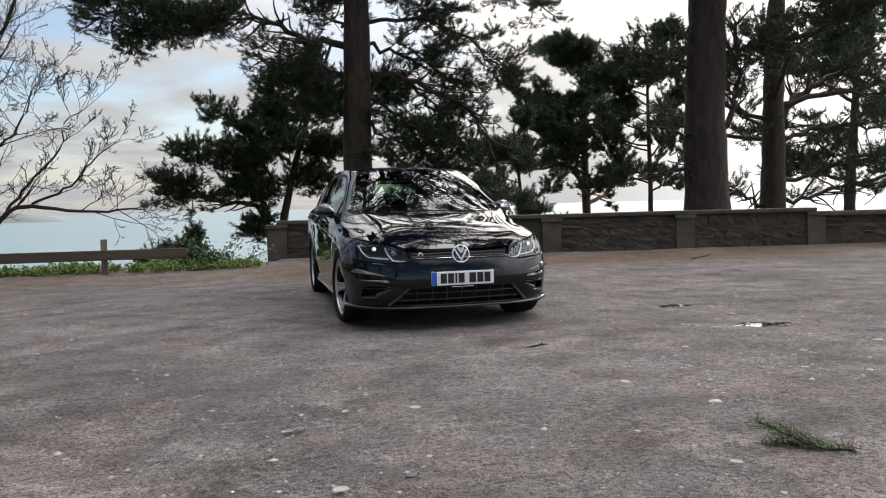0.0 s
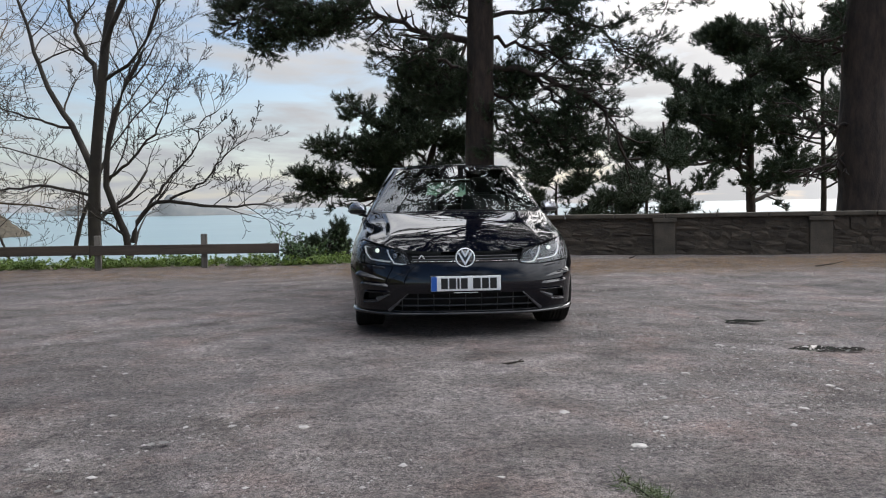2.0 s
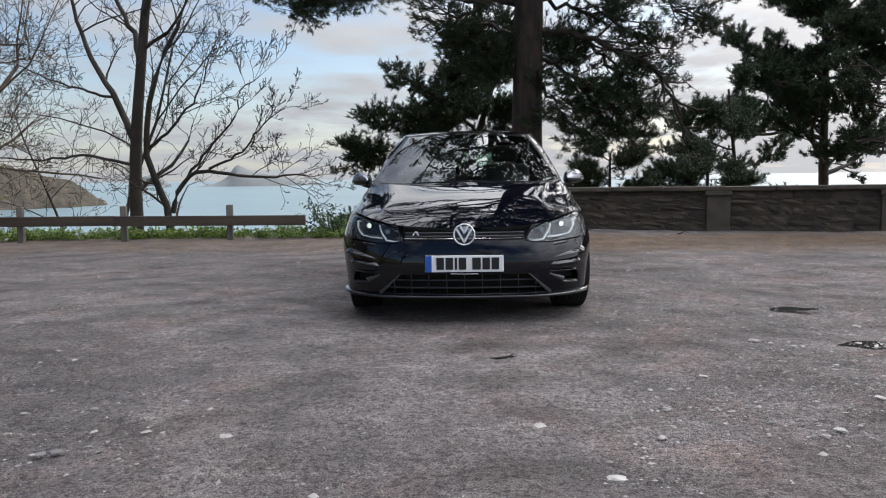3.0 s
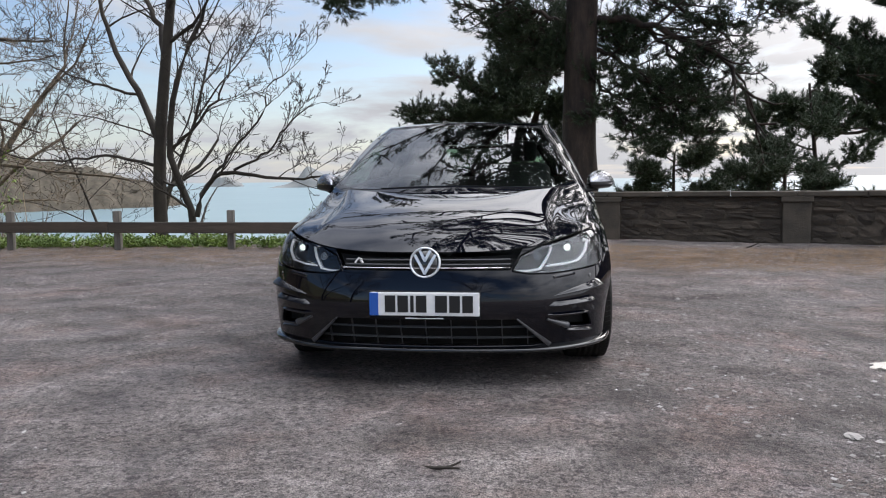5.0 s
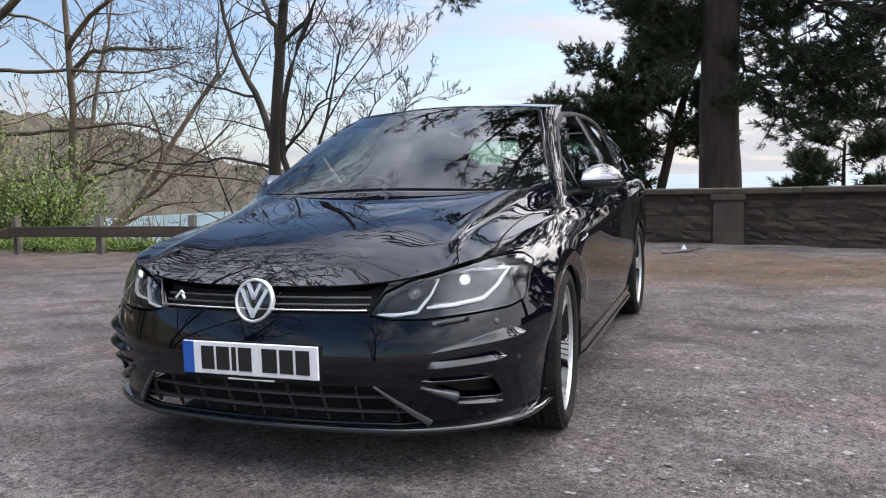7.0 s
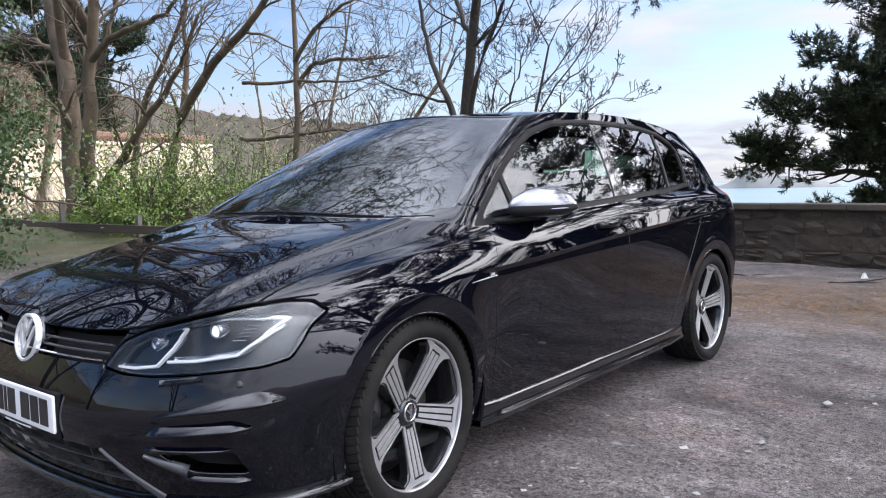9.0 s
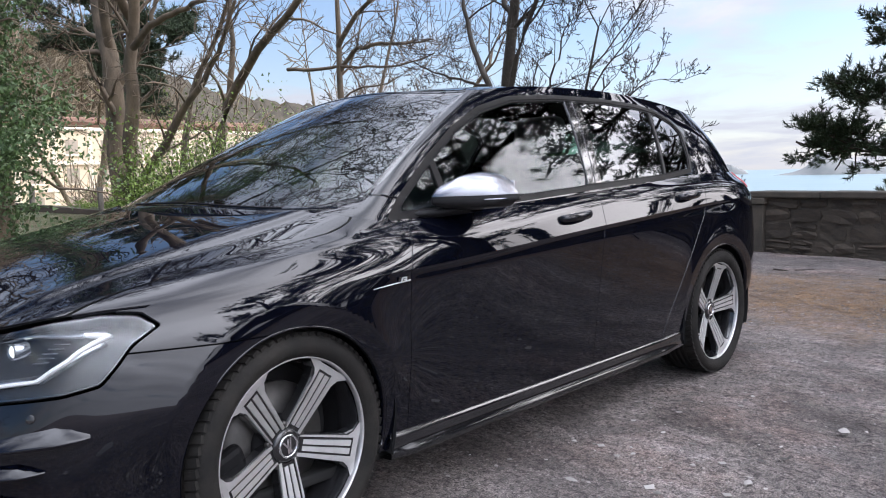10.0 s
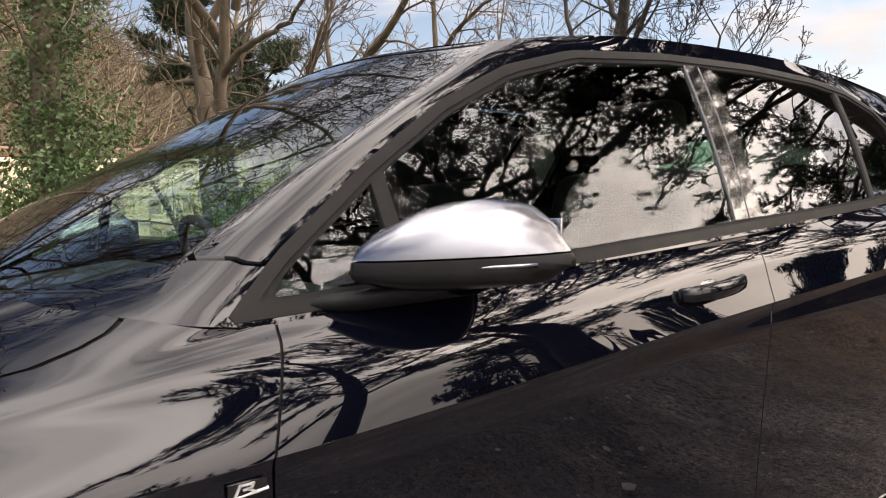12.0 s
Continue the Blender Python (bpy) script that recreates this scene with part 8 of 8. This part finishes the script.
def build_litter():
    r = np.random.default_rng(77)
    # small stones, strewn more thickly to the seaward side of the parking place
    n = 30000
    x = np.concatenate([r.uniform(-6, 7, n // 2), r.normal(1.6, 2.4, n - n // 2)])
    y = np.concatenate([r.uniform(-5.2, 7.5, n // 2), r.normal(-1.8, 2.2, n - n // 2)])
    size = r.gamma(1.5, 0.0026, n) + 0.0026
    ico = bmesh.new()
    for v in ((1, 0, 0), (0, 1, 0), (-1, 0, 0), (0, -1, 0), (0, 0, 1)):
        ico.verts.new(v)
    ico.verts.index_update()
    ico.verts.ensure_lookup_table()
    for a, b in ((0, 1), (1, 2), (2, 3), (3, 0)):
        ico.faces.new((ico.verts[a], ico.verts[b], ico.verts[4]))
    base = np.array([v.co for v in ico.verts])
    face = np.array([[v.index for v in f.verts] for f in ico.faces])
    ico.free()
    sc = size[:, None, None] * r.uniform(0.6, 1.4, (n, 1, 3)) * (1, 1, 0.38)
    V = base[None] * (1 + r.normal(0, 0.16, (n, len(base), 1))) * sc + np.stack([x, y, land_z(x, y) + 0.002], -1)[:, None]
    F = face[None] + (np.arange(n) * len(base))[:, None, None]
    ob = new("gravel_stones", mesh_of("gravel_stones", V.reshape(-1, 3), F.reshape(-1, 3), gravel_material()))
    tagged(ob, "small grey and pale stones strewn over the car park", "gravel", kind="stuff")
    # larger flat stones that can be told apart
    spots = [(-0.04, -0.52), (0.335, -2.07), (0.79, -2.20), (-0.07, -2.93), (1.10, -2.67), (1.75, -0.43), (0.68, -3.01), (1.30, -3.1), (0.55, -2.6), (1.9, -1.6), (2.4, -1.9), (1.5, -2.1), (2.9, -1.2), (0.1, -3.4), (2.2, -2.6), (3.2, -0.3), (1.2, -1.3), (-1.4, -3.2), (-0.9, -2.2), (2.7, 0.3)]
    for i, (px, py) in enumerate(spots):
        w = r.uniform(0.014, 0.034)
        bm = bmesh.new()
        bmesh.ops.create_icosphere(bm, subdivisions=2, radius=1)
        for v in bm.verts:
            k = 1 + 0.4 * noise.noise(v.co * 1.7 + Vector((i * 7, 0, 0)))
            v.co = Vector((v.co.x * k * w * 1.4, v.co.y * k * w, max(v.co.z, -0.3) * k * w * 0.26))
        me = bpy.data.meshes.new("stone")
        bm.to_mesh(me)
        bm.free()
        me.materials.append(M_PEBBLE)
        ob = new("flat_stone", me)
        ob.location, ob.rotation_euler = (px, py, float(land_z(px, py)) + 0.004), (0, 0, r.uniform(0, 6))
        tagged(ob, "pale flat stone lying on the gravel", "stone", "loose stones")
    # a tuft of green pine sprig lying on the gravel
    w = Wood(90)
    st = w.limb((0.10, -0.10, 0.012), (-1, 0.35, 0.02), 0.36, 0.006, 0.003, 0.15, 0.0, 8, 5)
    st2 = w.limb((0.0, -0.05, 0.012), (-0.8, 0.9, 0.04), 0.2, 0.005, 0.003, 0.15, 0.0, 6, 5)
    w.tufts(np.concatenate([st, st2, st[2:6] + (0, 0.05, 0.01)]), 70, 0.052, 0.0032, 0.22)
    w.finish("pine_sprig", "green pine sprig lying on the gravel", "sprig", (0.49, -3.34, 0.0), M_TWIG, M_SPRIG)
    # dry twigs by the wall and near the car
    for i, (px, py, a, ln) in enumerate(((3.1, 6.7, 0.3, 0.30), (0.75, 6.9, 0.1, 0.5), (-0.2, 7.1, -0.2, 0.42), (0.1, -0.95, -0.5, 0.22), (5.4, 5.2, 0.2, 0.4))):
        w = Wood(95 + i)
        w.limb((0, 0, 0.01), (math.cos(a), math.sin(a), 0.03), ln, 0.010, 0.004, 0.1, 0.0, 5, 5)
        w.limb((ln * 0.5 * math.cos(a), ln * 0.5 * math.sin(a), 0.02), (math.cos(a + 0.6), math.sin(a + 0.6), 0.1), ln * 0.4, 0.006, 0.003, 0.1, 0.0, 4, 4)
        ob = new("twig", mesh_of("twig", np.concatenate(w.v), np.concatenate(w.f), M_TWIG))
        ob.location = (px, py, float(land_z(px, py)))
        tagged(ob, "dry brown twig lying on the ground", "twig")
    # a crumpled scrap of paper by the wall
    bm = bmesh.new()
    bmesh.ops.create_grid(bm, x_segments=7, y_segments=7, size=0.034)
    for v in bm.verts:
        v.co.z = 0.02 * abs(noise.noise(v.co * 30)) + 0.075 * max(0.0, 1 - v.co.xy.length / 0.04) ** 1.3 + 0.004
    me = bpy.data.meshes.new("paper_scrap")
    bm.to_mesh(me)
    bm.free()
    me.materials.append(M_PAPER)
    ob = new("paper_scrap", me)
    ob.location = (0.97, 7.35, float(land_z(0.97, 7.35)))
    tagged(ob, "crumpled white paper scrap lying before the wall", "litter")
    # shallow puddles
    for px, py, rx, ry, d in PUDDLES:
        ang = np.linspace(0, math.tau, 40, endpoint=False)
        wob = 1 + 0.18 * np.sin(3 * ang + px) + 0.10 * np.sin(5 * ang + py)
        V = np.stack([rx * wob * np.cos(ang), ry * wob * np.sin(ang), 0 * ang], -1)
        ob = new("puddle", mesh_of("puddle", V, [tuple(range(40))], M_PUDDLE))
        ob.location = (px, py, float(land_z(px, py)) - d * 0.62)
        tagged(ob, "shallow rain puddle on the gravel", "puddle", kind="structure")
    # pine needles and dry leaves drifted along the wall
    n = 24000
    x = r.uniform(-1.5, 12, n)
    y = 5.75 + r.normal(0, 0.42, n)
    a = r.uniform(0, math.tau, n)
    ln = r.uniform(0.02, 0.07, n)
    d = np.stack([np.cos(a), np.sin(a), r.uniform(-0.1, 0.25, n)], -1) * ln[:, None]
    sd = np.stack([-np.sin(a), np.cos(a), 0 * a], -1) * 0.006
    p = np.stack([x, y, land_z(x, y) + 0.012], -1)
    V = np.stack([p - sd, p + sd, p + d], 1).reshape(-1, 3)
    ob = new("leaf_litter", mesh_of("leaf_litter", V, np.arange(len(V)).reshape(-1, 3), M_LITTER))
    tagged(ob, "orange-brown pine needles and leaves drifted before the wall", "leaf litter", kind="stuff")


M_PAPER = mat("scrap_paper", (0.7, 0.7, 0.68), 0.8, vary=0.1, scale=30)
M_SPRIG = mat("green_sprig", (0.05, 0.09, 0.025), 0.6, second=(0.09, 0.10, 0.04), scale=20)
M_LITTER = mat("dry_needles", (0.25, 0.155, 0.08), 0.9, second=(0.14, 0.09, 0.055), scale=3)
M_PUDDLE = mat("puddle_water", (0.03, 0.03, 0.03), 0.02, second=(0.05, 0.045, 0.04), scale=6, spec=0.6)
build_litter()
